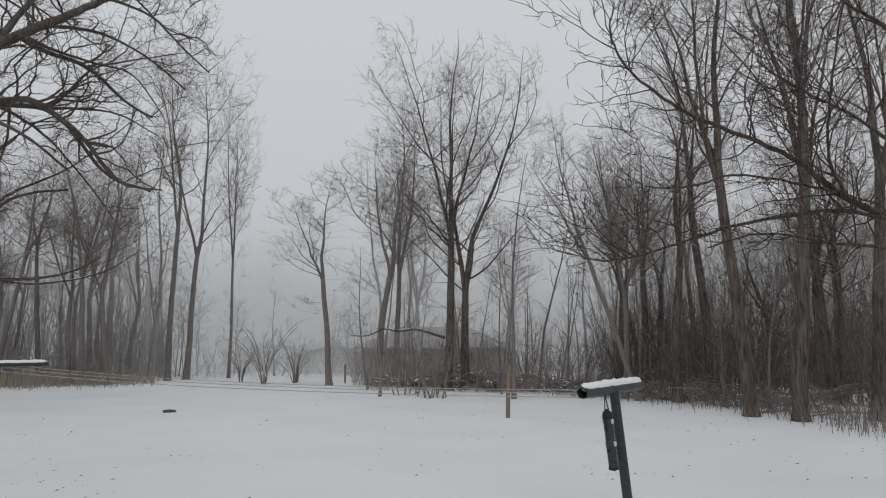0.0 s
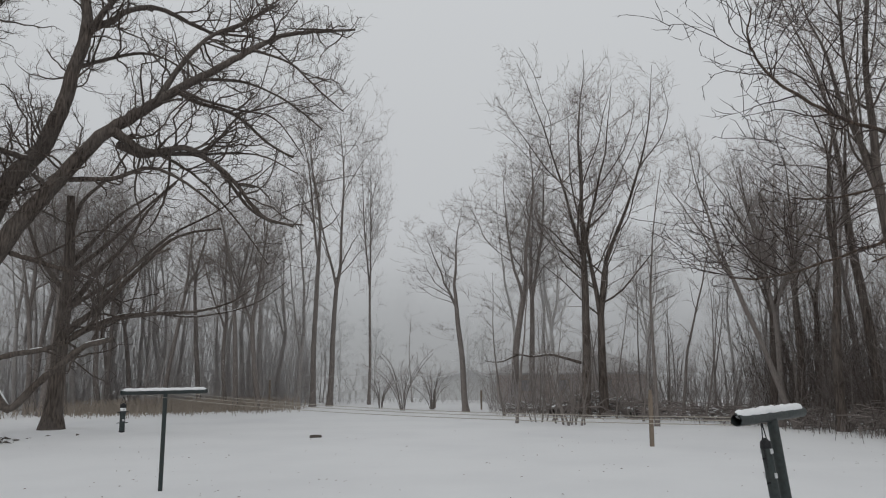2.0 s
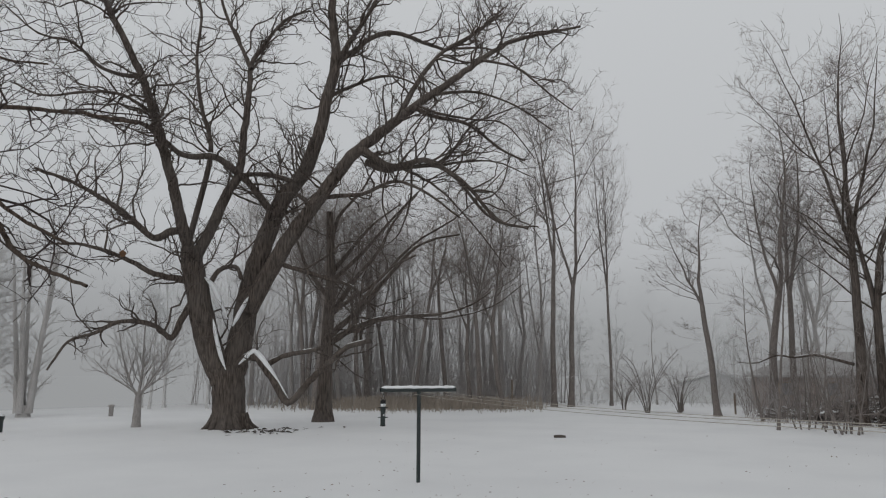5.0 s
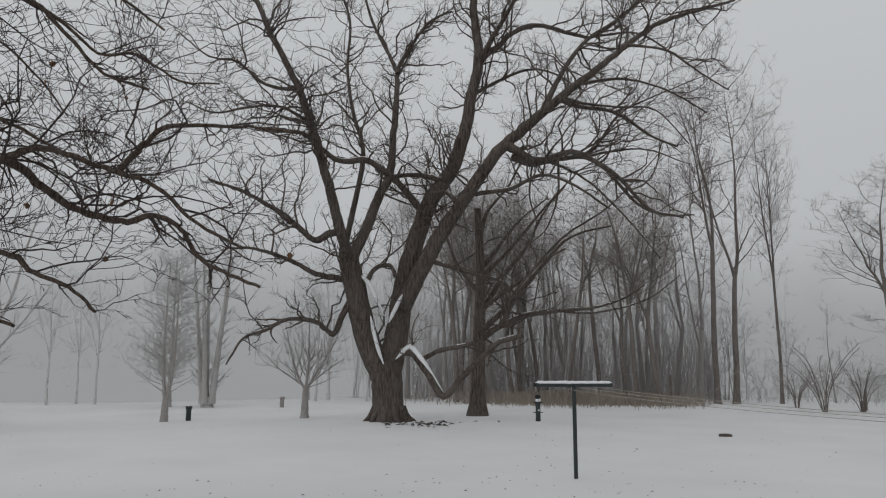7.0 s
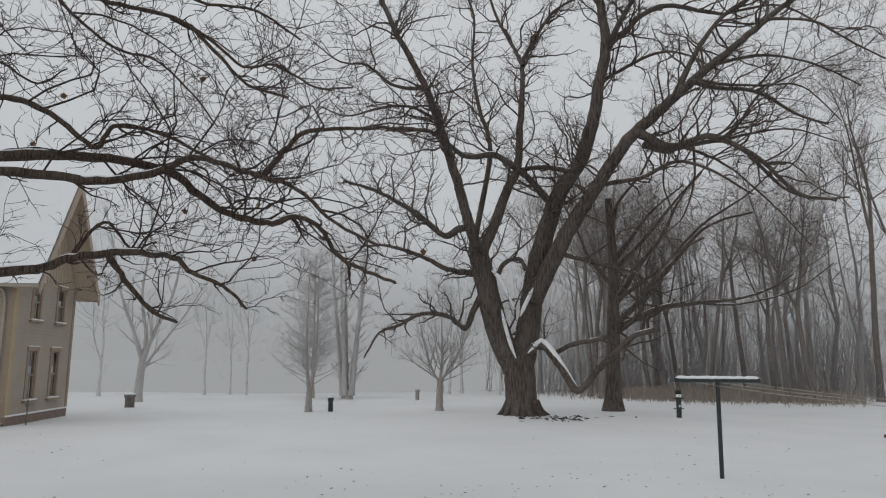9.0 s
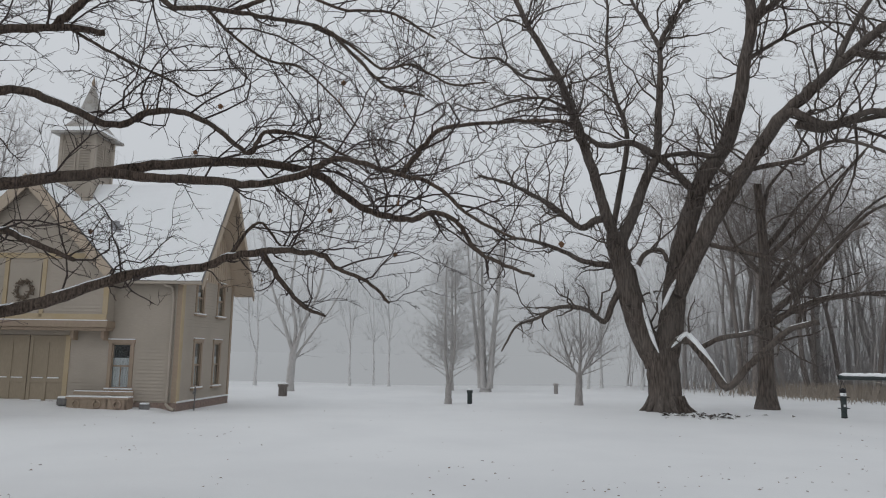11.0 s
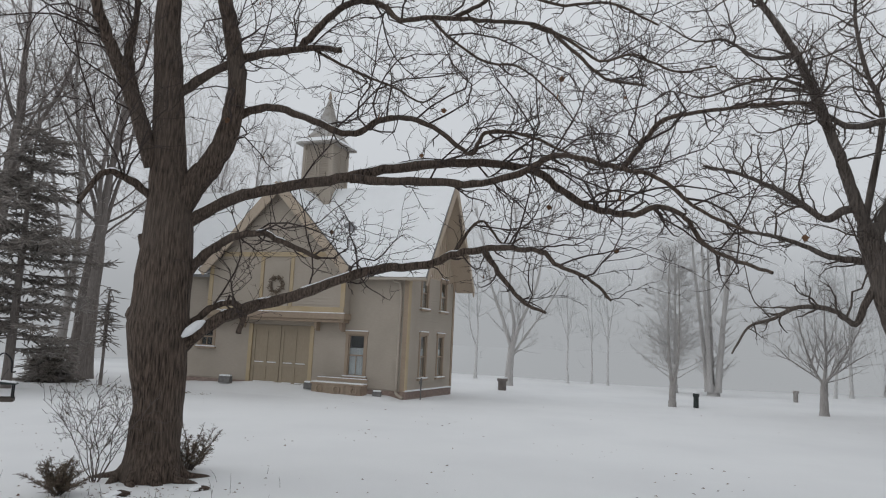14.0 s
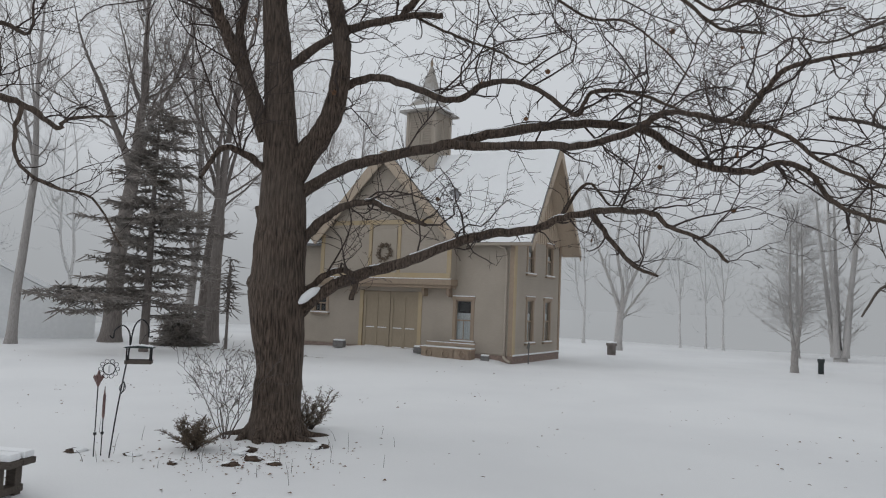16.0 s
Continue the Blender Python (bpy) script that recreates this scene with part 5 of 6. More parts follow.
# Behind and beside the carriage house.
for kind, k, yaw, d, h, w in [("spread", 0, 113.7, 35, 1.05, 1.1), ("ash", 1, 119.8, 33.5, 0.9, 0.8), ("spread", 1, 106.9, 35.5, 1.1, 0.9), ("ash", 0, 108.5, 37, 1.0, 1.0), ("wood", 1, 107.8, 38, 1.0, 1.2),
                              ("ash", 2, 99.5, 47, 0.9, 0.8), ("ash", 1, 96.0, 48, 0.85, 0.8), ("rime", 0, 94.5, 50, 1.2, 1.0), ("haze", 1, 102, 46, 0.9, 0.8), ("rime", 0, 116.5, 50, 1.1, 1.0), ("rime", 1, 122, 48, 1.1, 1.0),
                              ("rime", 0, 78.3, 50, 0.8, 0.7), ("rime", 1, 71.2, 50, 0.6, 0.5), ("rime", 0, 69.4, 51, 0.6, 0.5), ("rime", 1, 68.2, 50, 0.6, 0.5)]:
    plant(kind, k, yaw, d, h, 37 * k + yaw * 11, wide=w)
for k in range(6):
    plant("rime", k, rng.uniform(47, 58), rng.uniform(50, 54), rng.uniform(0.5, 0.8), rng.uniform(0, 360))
for group in models.values():
    for model in group:
        if model.name not in used:
            for o in (*model.children_recursive, model):
                bpy.data.objects.remove(o)

# Young trees and marks in the field.
FIELD = dict(kids=(2.6, 2.4, 2.4), length=(1.5, 0.8, 0.4), spread=0.75, up=0.10, wiggle=0.12, fine=0.0058, cap=(0.03, 0.013, 0.007), **{"from": (0.05, 0.15, 0.1)})
# Field trees carry the mist in their lightened bark and twig colours.
x, y, _ = polar(53.64, 34.4)
round_tree = planned_tree("young_tree", (x, y, 0), [
    limb(0.17, 0.13, (0, 0, -0.1), (0, 0, 0.7), (0.02, 0, 1.3)),
    limb(0.07, 0.012, (0, 0, 1.2), (-0.25, -0.3, 2.0), (-0.5, -0.6, 3.2), (-0.7, -0.8, 4.6)),
    limb(0.07, 0.012, (0, 0, 1.2), (0.3, 0.35, 2.0), (0.6, 0.9, 3.0), (0.9, 1.3, 4.2)),
    limb(0.08, 0.012, (0, 0, 1.3), (0.05, 0.1, 2.4), (0.0, 0.1, 3.8), (-0.1, 0.2, 5.4)),
    limb(0.05, 0.01, (0, 0, 1.4), (-0.8, -0.9, 2.2), (-1.3, -1.4, 2.9)),
    limb(0.05, 0.01, (0, 0, 1.4), (0.8, 0.7, 2.2), (1.3, 1.4, 2.8)),
], dict(FIELD, kids=(4.5, 3.5, 3.0)), BARK_HAZE_THIN, TWIG_HAZE_THIN, 31, "young round-crowned bare tree on the snowy lawn", 1.4, 8, snow=False)
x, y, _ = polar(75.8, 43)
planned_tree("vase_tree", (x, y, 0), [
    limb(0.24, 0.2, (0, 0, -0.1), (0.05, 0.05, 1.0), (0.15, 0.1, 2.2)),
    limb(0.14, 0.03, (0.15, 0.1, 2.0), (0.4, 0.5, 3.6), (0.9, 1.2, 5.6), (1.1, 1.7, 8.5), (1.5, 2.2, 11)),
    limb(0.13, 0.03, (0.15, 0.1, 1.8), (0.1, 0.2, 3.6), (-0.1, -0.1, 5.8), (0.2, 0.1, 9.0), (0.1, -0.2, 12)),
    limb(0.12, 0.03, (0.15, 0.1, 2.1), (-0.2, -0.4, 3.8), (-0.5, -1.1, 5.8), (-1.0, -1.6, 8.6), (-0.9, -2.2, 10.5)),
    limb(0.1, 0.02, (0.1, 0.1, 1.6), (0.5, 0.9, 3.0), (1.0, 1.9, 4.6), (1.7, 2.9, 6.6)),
], dict(FIELD, kids=(2.2, 2.6, 2.6), length=(1.6, 0.8, 0.4)), BARK_HAZE, TWIG_HAZE, 34, "vase-shaped bare tree paled by painted haze", 1.5, 8, snow=False)
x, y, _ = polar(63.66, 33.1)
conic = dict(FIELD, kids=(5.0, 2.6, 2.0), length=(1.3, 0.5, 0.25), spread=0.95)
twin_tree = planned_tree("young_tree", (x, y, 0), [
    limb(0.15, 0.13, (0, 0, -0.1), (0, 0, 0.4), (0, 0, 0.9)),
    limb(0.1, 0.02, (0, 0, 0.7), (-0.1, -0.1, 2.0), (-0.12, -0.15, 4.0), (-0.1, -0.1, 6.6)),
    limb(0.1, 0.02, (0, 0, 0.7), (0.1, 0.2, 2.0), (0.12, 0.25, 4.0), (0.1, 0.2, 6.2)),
], conic, BARK_HAZE_THIN, TWIG_HAZE, 32, "young twin-stemmed bare tree on the snowy lawn", 1.4, 8, snow=False)
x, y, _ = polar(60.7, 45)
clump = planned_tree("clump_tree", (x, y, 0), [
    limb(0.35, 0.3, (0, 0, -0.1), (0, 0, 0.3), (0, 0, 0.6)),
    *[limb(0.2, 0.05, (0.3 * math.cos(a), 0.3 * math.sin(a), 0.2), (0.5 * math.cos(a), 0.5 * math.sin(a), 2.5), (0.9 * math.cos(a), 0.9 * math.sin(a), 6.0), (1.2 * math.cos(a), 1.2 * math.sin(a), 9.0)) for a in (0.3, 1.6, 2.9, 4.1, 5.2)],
], dict(conic, kids=(3.4, 2.6, 2.2)), BARK_HAZE, TWIG_HAZE, 33, "many-stemmed tree paled by painted haze", 1.2, 8, snow=False)


def conifer(name, place, height, width, seed, mats, label, start=0.12, density=1.0, droop=-0.12):
    """An evergreen: a straight stem with whorls of boughs made of many small needle sprays."""
    rng = random.Random(seed)
    tree = thing(name, pose(*place), label, "tree")
    stem, boughs = Wood(), Wood()
    stem.tube([(0, 0, -0.1), (0, 0, height * 0.3), (0.05, 0, height * 0.7), (0, 0, height)], [0.2 * height / 10, 0.15 * height / 10, 0.08, 0.02], 8)
    z = height * start
    lobe = rng.uniform(0, 50)
    while z < height * 0.98:
        k = 1 - (z - height * start) / (height * (1 - start))
        for _ in range(rng.randint(5, 8)):
            a, L = rng.random() * 6.28, width * (0.12 + 0.88 * k**0.6) * rng.uniform(0.5, 1.1)
            L *= 0.85 + 0.9 * noise.noise((math.cos(a) * 1.6 + lobe, math.sin(a) * 1.6, z * 0.55))
            d = np.array((math.cos(a), math.sin(a), rng.uniform(-0.1, 0.15)))
            pts = [np.array((0, 0, z + rng.uniform(-0.4, 0.4)))]
            for _s in range(6):
                d = d + np.array((rng.gauss(0, 0.08), rng.gauss(0, 0.08), droop * 0.5 + 0.02 * _s))
                d /= np.linalg.norm(d)
                pts.append(pts[-1] + d * L / 6)
            pts = np.array(pts)
            stem.tube(pts, np.linspace(0.03, 0.008, 7), 4)
            for _n in range(int(L * 56 * density)):
                f = rng.uniform(0.12, 1) * 6
                i = min(int(f), 5)
                p = pts[i] + (pts[i + 1] - pts[i]) * (f - i)
                w = np.array((rng.gauss(0, 1), rng.gauss(0, 1), rng.gauss(-0.3, 0.5))) * 0.24 + d * 0.15
                boughs.tube([p, p + w * 0.6, p + w], [0.014, 0.024, 0.004], 3, tip=True)
        z += height * 0.035 / density**0.3
    part("trunk", stem.mesh("trunk", mats[0]), None, tree)
    part("crown", boughs.mesh("crown", mats[1]), None, tree)
    return tree


spruce = conifer("spruce_tree", polar(111.5, 29.5), 9.4, 3.5, 41, (BARK_WOOD, NEEDLE), "shaggy dark spruce dusted with snow", 0.18, 0.75, -0.05)
conifer("young_spruce", polar(105.8, 31.5), 3.7, 0.42, 42, (BARK_WOOD, NEEDLE), "thin leaning young spruce in the snow", 0.5, 0.3)
conifer("low_yew", polar(109.2, 33), 1.2, 1.1, 47, (BARK_WOOD, NEEDLE), "low evergreen shrub bowed under snow", 0.05, 0.8)
x, y, _ = polar(63.4, 46)
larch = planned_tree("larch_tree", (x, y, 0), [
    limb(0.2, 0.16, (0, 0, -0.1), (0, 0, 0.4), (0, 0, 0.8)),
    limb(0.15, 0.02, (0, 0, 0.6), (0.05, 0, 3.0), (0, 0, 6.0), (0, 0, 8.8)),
], dict(conic, kids=(24.0, 5.2, 4.0), length=(2.5, 0.9, 0.4), spread=1.2, up=0.02, fine=0.006, cap=(0.02, 0.009, 0.0065), steps=(4, 3, 1)), BARK_HAZE, TWIG_HAZE, 46, "conical larch paled by painted haze", 1.3, 8, snow=False)


def post(name, yaw, d, r, h, mat, label, category, cap=True):
    ob = thing(name, pose(*polar(yaw, d)), label, category)
    w = Wood()
    w.tube([(0, 0, -0.1), (0, 0, h * 0.75), (0, 0, h * 0.8), (0, 0, h), (0, 0, h + 0.01)], [r, r, r * 1.25, r * 1.25, 0.01], 10)
    part("post", w.mesh("post", mat), None, ob)
    if cap:
        c = Wood()
        c.tube([(0, 0, h - 0.01), (0, 0, h + 0.05), (0, 0, h + 0.09)], [r * 1.2, r * 1.1, 0.02], 10)
        part("snow", c.mesh("snow", SNOW_CAP), None, ob)
    return ob


post("bollard_lamp", 62.0, 33.4, 0.11, 0.62, STEEL, "short dark bollard lamp capped with snow", "lamp")
post("stump", 76.28, 37.9, 0.22, 0.6, BARK_WOOD, "cut tree stump capped with snow", "stump")
post("far_post", 55.3, 44, 0.12, 0.6, BARK_HAZE_THIN, "short post far off in the mist", "post", False)

# ---- clothes line: two steel T posts joined by cords, feeders hung from them ----
LINE = Vector((9.75, -6.75, 0)).normalized()
ACROSS = Vector((-LINE.y, LINE.x, 0))


def t_post(x, y, h, length, lean, label):
    ob = thing("clothesline_post", pose(x, y, 0, lean[0], lean[1], math.degrees(math.atan2(ACROSS.y, ACROSS.x))), label, "post", "clothesline posts")
    w = Wood()
    w.tube([(0, 0, -0.15), (0, 0, h * 0.5), (0, 0, h - 0.02)], [0.042, 0.042, 0.042], 12)
    part("upright", w.mesh("upright", STEEL), None, ob)
    w = Wood()
    k = length / 2
    w.tube([(-k, 0, h), (-k / 2, 0, h), (k / 2, 0, h), (k, 0, h)], [0.045] * 4, 12)
    w.tube([(-k, 0, h), (-k + 0.05, 0, h)], [0.036, 0.036], 12)
    part("crossbar", w.mesh("crossbar", STEEL), None, ob)
    s = Wood()
    rng = random.Random(int(h * 100))
    xs = np.linspace(-k + 0.01, k - 0.01, 24)
    s.tube([(x, 0, h + 0.034 + 0.012 * rng.random()) for x in xs], [0.012, *[0.036 + 0.01 * rng.random() for _ in range(22)], 0.012], 8)
    part("snow", s.mesh("snow", SNOW_CAP), None, ob, "ridge of snow along the crossbar")
    return ob


def feeder(name, m, h, r, label, snowy=False):
    ob = thing(name, m, label, "bird feeder")
    w = Wood()
    w.tube([(0, 0, -h), (0, 0, -h * 0.5), (0, 0, -0.1)], [r, r, r], 12)
    part("tube", w.mesh("tube", STEEL), None, ob)
    w = Wood()
    w.tube([(0, 0, -0.11), (0, 0, -0.1), (0, 0, -0.05), (0, 0, -0.02)], [r * 0.2, r * 1.15, r * 1.0, 0.01], 12)
    part("lid", w.mesh("lid", IRON), None, ob)
    if snowy:
        w = Wood()
        w.tube([(0, 0, -0.17), (0, 0, -0.165), (0, 0, -0.115), (0, 0, -0.11)], [r * 0.9, r * 1.08, r * 1.1, r * 0.9], 12)
        part("snow_collar", w.mesh("snow_collar", SNOW_CAP), None, ob, "white collar of snow")
    w = Wood()
    w.tube([(0, 0, -h - 0.03), (0, 0, -h - 0.02), (0, 0, -h), (0, 0, -h + 0.01)], [0.01, r * 1.1, r * 1.1, 0.02], 12)
    part("base", w.mesh("base", IRON), None, ob)
    for z in (0.35, 0.72):
        w = Wood()
        w.tube([(-r * 2.1, 0, -h * z), (0, 0, -h * z), (r * 2.1, 0, -h * z)], [0.008] * 3, 6)
        part("perch", w.mesh("perch", IRON), None, ob)
        for s in (-1, 1):
            part("seed_hole", boxes((-0.018, 0.018, s * r - 0.006, s * r + 0.006, -h * z + 0.03, -h * z + 0.07), bevel=0.004), CURTAIN, ob)
    w = Wood()
    w.tube([(-r, 0, -h * 0.5), (-r * 1.1, 0, -0.06), (-r * 0.3, 0, 0.06), (0, 0, 0.1)], [0.005] * 4, 5)
    w.tube([(r, 0, -h * 0.5), (r * 1.1, 0, -0.06), (r * 0.3, 0, 0.06), (0, 0, 0.1)], [0.005] * 4, 5)
    part("hanger", w.mesh("hanger", IRON), None, ob)
    return ob


TL, TR, TH = (-8.6, 13.1), (1.43, 6.44), 1.9
left_t = t_post(*TL, TH, 1.72, (0, 0), "dark green steel clothesline post with snowy crossbar")
right_t = t_post(*TR, 1.85, 1.25, (-5.5, -0.8), "leaning dark green steel clothesline post with snow")
cords = thing("clothesline", pose(0, 0, 0), "thin sagging clothesline cords between the posts", "clothesline")
a0 = [left_t.matrix_world @ Vector((s, 0, TH - 0.05)) for s in (-0.4, 0.1, 0.55)]
b0 = [right_t.matrix_world @ Vector((s, 0, 1.85 - 0.05)) for s in (-0.4, 0.1, 0.55)]
for p, q in zip(a0, b0):
    w = Wood()
    w.tube([np.array(p.lerp(q, t)) - np.array((0, 0, 4 * 0.10 * t * (1 - t))) for t in np.linspace(0, 1, 24)], [0.0045] * 24, 5)
    part("cord", w.mesh("cord", CORD), None, cords)
feeder("tube_feeder", left_t.matrix_world @ pose(-0.8, 0, TH - 0.17), 0.54, 0.05, "dark tube feeder with snowy cap hung from the clothesline post", True)
feeder("tube_feeder", right_t.matrix_world @ pose(-0.2, 0, 1.85 - 0.14), 0.5, 0.04, "dark green tube bird feeder hung from the crossbar")

# Wooden stake out on the lawn.
stake = thing("wooden_stake", pose(1.22, 23.16, 0, 0, 1.0, 20), "weathered squared wooden stake standing in snow", "stake")
part("shaft", boxes((-0.055, 0.055, -0.055, 0.055, -0.15, 1.55), bevel=0.012), OLD_WOOD, stake)
part("tip", boxes((-0.045, 0.045, -0.045, 0.045, 1.55, 1.68), bevel=0.03), OLD_WOOD, stake)
for yaw, d, h in ((9.6, 46, 1.2), (13.2, 49, 1.1), (25.8, 52, 1.9)):
    s = thing("garden_stake", pose(*polar(yaw, d)), "thin grey garden stake at the lawn's edge", "stake")
    part("shaft", boxes((-0.05, 0.05, -0.05, 0.05, -0.1, h), bevel=0.01), OLD_WOOD, s)

# ---- bird corner by the maple ----
HOOK = pose(-10.07, -4.4, 0, 0, 0, 105) @ Matrix.Scale(0.87, 4)
hook = thing("shepherds_hook", HOOK, "black twisted iron double shepherd's hook in the snow", "hook")
w = Wood()
w.tube(smooth_path([(0, 0, -0.1), (0.06, 0, 0.6), (0.13, 0, 1.2), (0.2, 0, 1.75)], 4), [0.011] * 13, 8)
part("shaft", w.mesh("shaft", IRON), None, hook)
for s in (-1, 1):
    w = Wood()
    w.tube(smooth_path([(0.19, 0, 1.65), (0.2 + 0.03 * s, 0, 1.93 + 0.04 * s), (0.2 + 0.13 * s, 0, 2.05 + 0.05 * s), (0.2 + 0.24 * s, 0, 1.96 + 0.04 * s), (0.2 + 0.255 * s, 0, 1.82 + 0.02 * s), (0.2 + 0.31 * s, 0, 1.84)], 5), [0.012] * 26, 6)
    part("arm", w.mesh("arm", IRON), None, hook)
w = Wood()
for k in range(6):
    a = k * math.pi / 3
    w.tube(smooth_path([(0.12 - 0.005, 0, 0.95), (0.125 + 0.045 * math.cos(a), 0.045 * math.sin(a), 1.04), (0.14, 0, 1.14)], 5), [0.005] * 11, 4)
part("basket_twist", w.mesh("basket_twist", IRON), None, hook)
tray = thing("tray_feeder", HOOK @ pose(0.33, 0.03, 1.43) @ Matrix.Scale(0.85, 4), "hanging roofed tray bird feeder with a little snow", "bird feeder")
part("tray", boxes((-0.23, 0.23, -0.15, 0.15, -0.02, 0.02), (-0.23, 0.23, -0.15, -0.13, 0.02, 0.05), (-0.23, 0.23, 0.13, 0.15, 0.02, 0.05), bevel=0.006), BENCH_WOOD, tray)
bm = bmesh.new()
prism(bm, [(-0.26, 0.27), (0.26, 0.27), (0.22, 0.295), (0.0, 0.315), (-0.22, 0.295)], -0.17, 0.17)
part("roof", bm, STEEL, tray)
bm = bmesh.new()
prism(bm, [(-0.235, 0.29), (0.235, 0.29), (0.2, 0.308), (0.0, 0.326), (-0.2, 0.308)], -0.155, 0.155)
part("snow", bm, SNOW_CAP, tray)
for sx in (-0.2, 0.2):
    for sy in (-0.13, 0.13):
        part("corner_post", boxes((sx - 0.012, sx + 0.012, sy - 0.012, sy + 0.012, 0.0, 0.28)), IRON, tray)
w = Wood()
w.tube([(0, 0, 0.3), (0.04, 0, 0.42), (0.1, -0.03, 0.52)], [0.004] * 3, 5)
part("hanger", w.mesh("hanger", IRON), None, tray)
ring = thing("suet_ring", HOOK @ pose(-0.08, -0.02, 1.33), "scrolled black iron ornament ring hung on the hook", "ornament")
w = Wood()
w.tube([(0.085 * math.cos(a), 0, 0.085 * math.sin(a)) for a in np.linspace(0, 6.283, 25)], [0.007] * 25, 6)
part("hoop", w.mesh("hoop", IRON), None, ring)
for k in range(10):
    a = k * 0.628
    c = (0.12 * math.cos(a), 0.12 * math.sin(a))
    w = Wood()
    w.tube([(c[0] + 0.03 * math.cos(b), 0, c[1] + 0.03 * math.sin(b)) for b in np.linspace(0, 6.283, 11)], [0.005] * 11, 5)
    part("scroll", w.mesh("scroll", IRON), None, ring)
part("suet_cage", boxes((-0.012, 0.012, -0.012, 0.012, -0.06, 0.06), bevel=0.004), CURTAIN, ring, "pale suet block")
for x, y, h, top in ((-10.11, -4.62, 1.03, True), (-10.17, -4.55, 0.88, False)):
    s = thing("garden_torch", pose(x, y, 0, 0, 1), "slim metal garden stake with a faded copper flower" if top else "slim metal garden stake with a glass rod", "garden stake")
    w = Wood()
    w.tube([(0, 0, -0.1), (0, 0, h * 0.5), (0, 0, h - 0.08)], [0.008] * 3, 6)
    part("stem", w.mesh("stem", IRON), None, s)
    w = Wood()
    w.tube([(0, 0, 0.27), (0, 0, 0.3)], [0.022, 0.022], 8)
    part("foot_ring", w.mesh("foot_ring", IRON), None, s)
    w = Wood()
    if top:
        w.tube([(0, 0, h - 0.12), (0, 0, h - 0.07), (0, 0, h + 0.0), (0, 0, h + 0.05), (0, 0, h + 0.1)], [0.01, 0.032, 0.045, 0.02, 0.006], 8)
        for k in range(6):
            a = k * 1.047
            w.tube([(0.028 * math.cos(a), 0.028 * math.sin(a), h - 0.05), (0.055 * math.cos(a), 0.055 * math.sin(a), h + 0.01), (0.048 * math.cos(a), 0.048 * math.sin(a), h + 0.04)], [0.014, 0.015, 0.003], 4)
        part("flower", w.mesh("flower", COPPER), None, s, "faded copper flower head")
    else:
        w.tube([(0, 0, h - 0.4), (0, 0, h - 0.36), (0, 0, h - 0.1), (0, 0, h - 0.06), (0, 0, h + 0.03)], [0.01, 0.02, 0.02, 0.01, 0.004], 8)
        part("rod", w.mesh("rod", COPPER), None, s)

# Timber bench end at the terrace.
bench = thing("timber_bench", pose(-8.2, -5.18, 0, 0, 0, 80), "dark timber bench with a thick cap of snow", "bench")
for k in range(2):
    part("plank", boxes((-0.75, 0.75, -0.19 + 0.2 * k, 0.0 + 0.2 * k, 0.31, 0.38), bevel=0.012), BENCH_WOOD, bench)
    part("snow", boxes((-0.74, 0.74, -0.18 + 0.2 * k, -0.01 + 0.2 * k, 0.38, 0.46), bevel=0.03), SNOW_CAP, bench)
for sx in (-0.55, 0.55):
    for sy in (-0.13, 0.13):
        part("leg", boxes((sx - 0.06, sx + 0.06, sy - 0.05, sy + 0.05, -0.05, 0.31), bevel=0.012), BENCH_WOOD, bench)
    part("foot_rail", boxes((sx - 0.07, sx + 0.07, -0.2, 0.2, 0.0, 0.08), bevel=0.012), BENCH_WOOD, bench)

# Bush, junipers, stones, roots and dry stalks round the maple.
BUSH = dict(kids=(7.5, 7.0, 6.0), length=(0.5, 0.24, 0.12), spread=0.8, up=0.04, wiggle=0.2, fine=0.0035, cap=(0.008, 0.005, 0.004), **{"from": (0.25, 0.1, 0.1)})
rng = random.Random(51)
stems = []
for k in range(9):
    a, o = k * 0.7, rng.uniform(0.35, 0.62)
    stems.append(limb(0.009, 0.0035, (0.03 * math.cos(a), 0.03 * math.sin(a), -0.05), (0.35 * o * math.cos(a + 0.5), 0.35 * o * math.sin(a + 0.5), rng.uniform(0.25, 0.4)), (0.75 * o * math.cos(a), 0.75 * o * math.sin(a), 0.75), (1.35 * o * math.cos(a), 1.35 * o * math.sin(a), 1.0 + 0.25 * rng.random())))
planned_tree("bare_bush", (-11.65, -3.3, 0), stems, BUSH, TWIG_BROWN, TWIG_BROWN, 52, "rounded bare garden bush in the snow", 0, 5, snow=False)
for yaw, d, k in ((15.7, 46, 3.1), (13.4, 47, 2.2), (17.4, 50, 1.8)):
    big = []
    for s in range(13):
        a, o, top = s * 2.4 + rng.random(), rng.uniform(0.1, 0.75), rng.uniform(0.7, 1.2)
        big.append(limb(0.028, 0.01, (0.1 * math.cos(a), 0.1 * math.sin(a), -0.05), (0.22 * o * k * math.cos(a), 0.22 * o * k * math.sin(a), 0.35 * k * top), (0.6 * o * k * math.cos(a + 0.2), 0.6 * o * k * math.sin(a + 0.2), 0.75 * k * top), (1.1 * o * k * math.cos(a + 0.1), 1.1 * o * k * math.sin(a + 0.1), k * top)))
    planned_tree("bare_bush", polar(yaw, d), big, dict(BUSH, kids=(2.0, 2.2, 2.4), length=(1.0, 0.5, 0.28), spread=0.75, fine=0.008, cap=(0.014, 0.01, 0.009)), BARK_WOOD, TWIG_HAZE_THIN, 53 + int(yaw), "wide many-stemmed bare bush at the lawn's edge", 0, 5, snow=False)


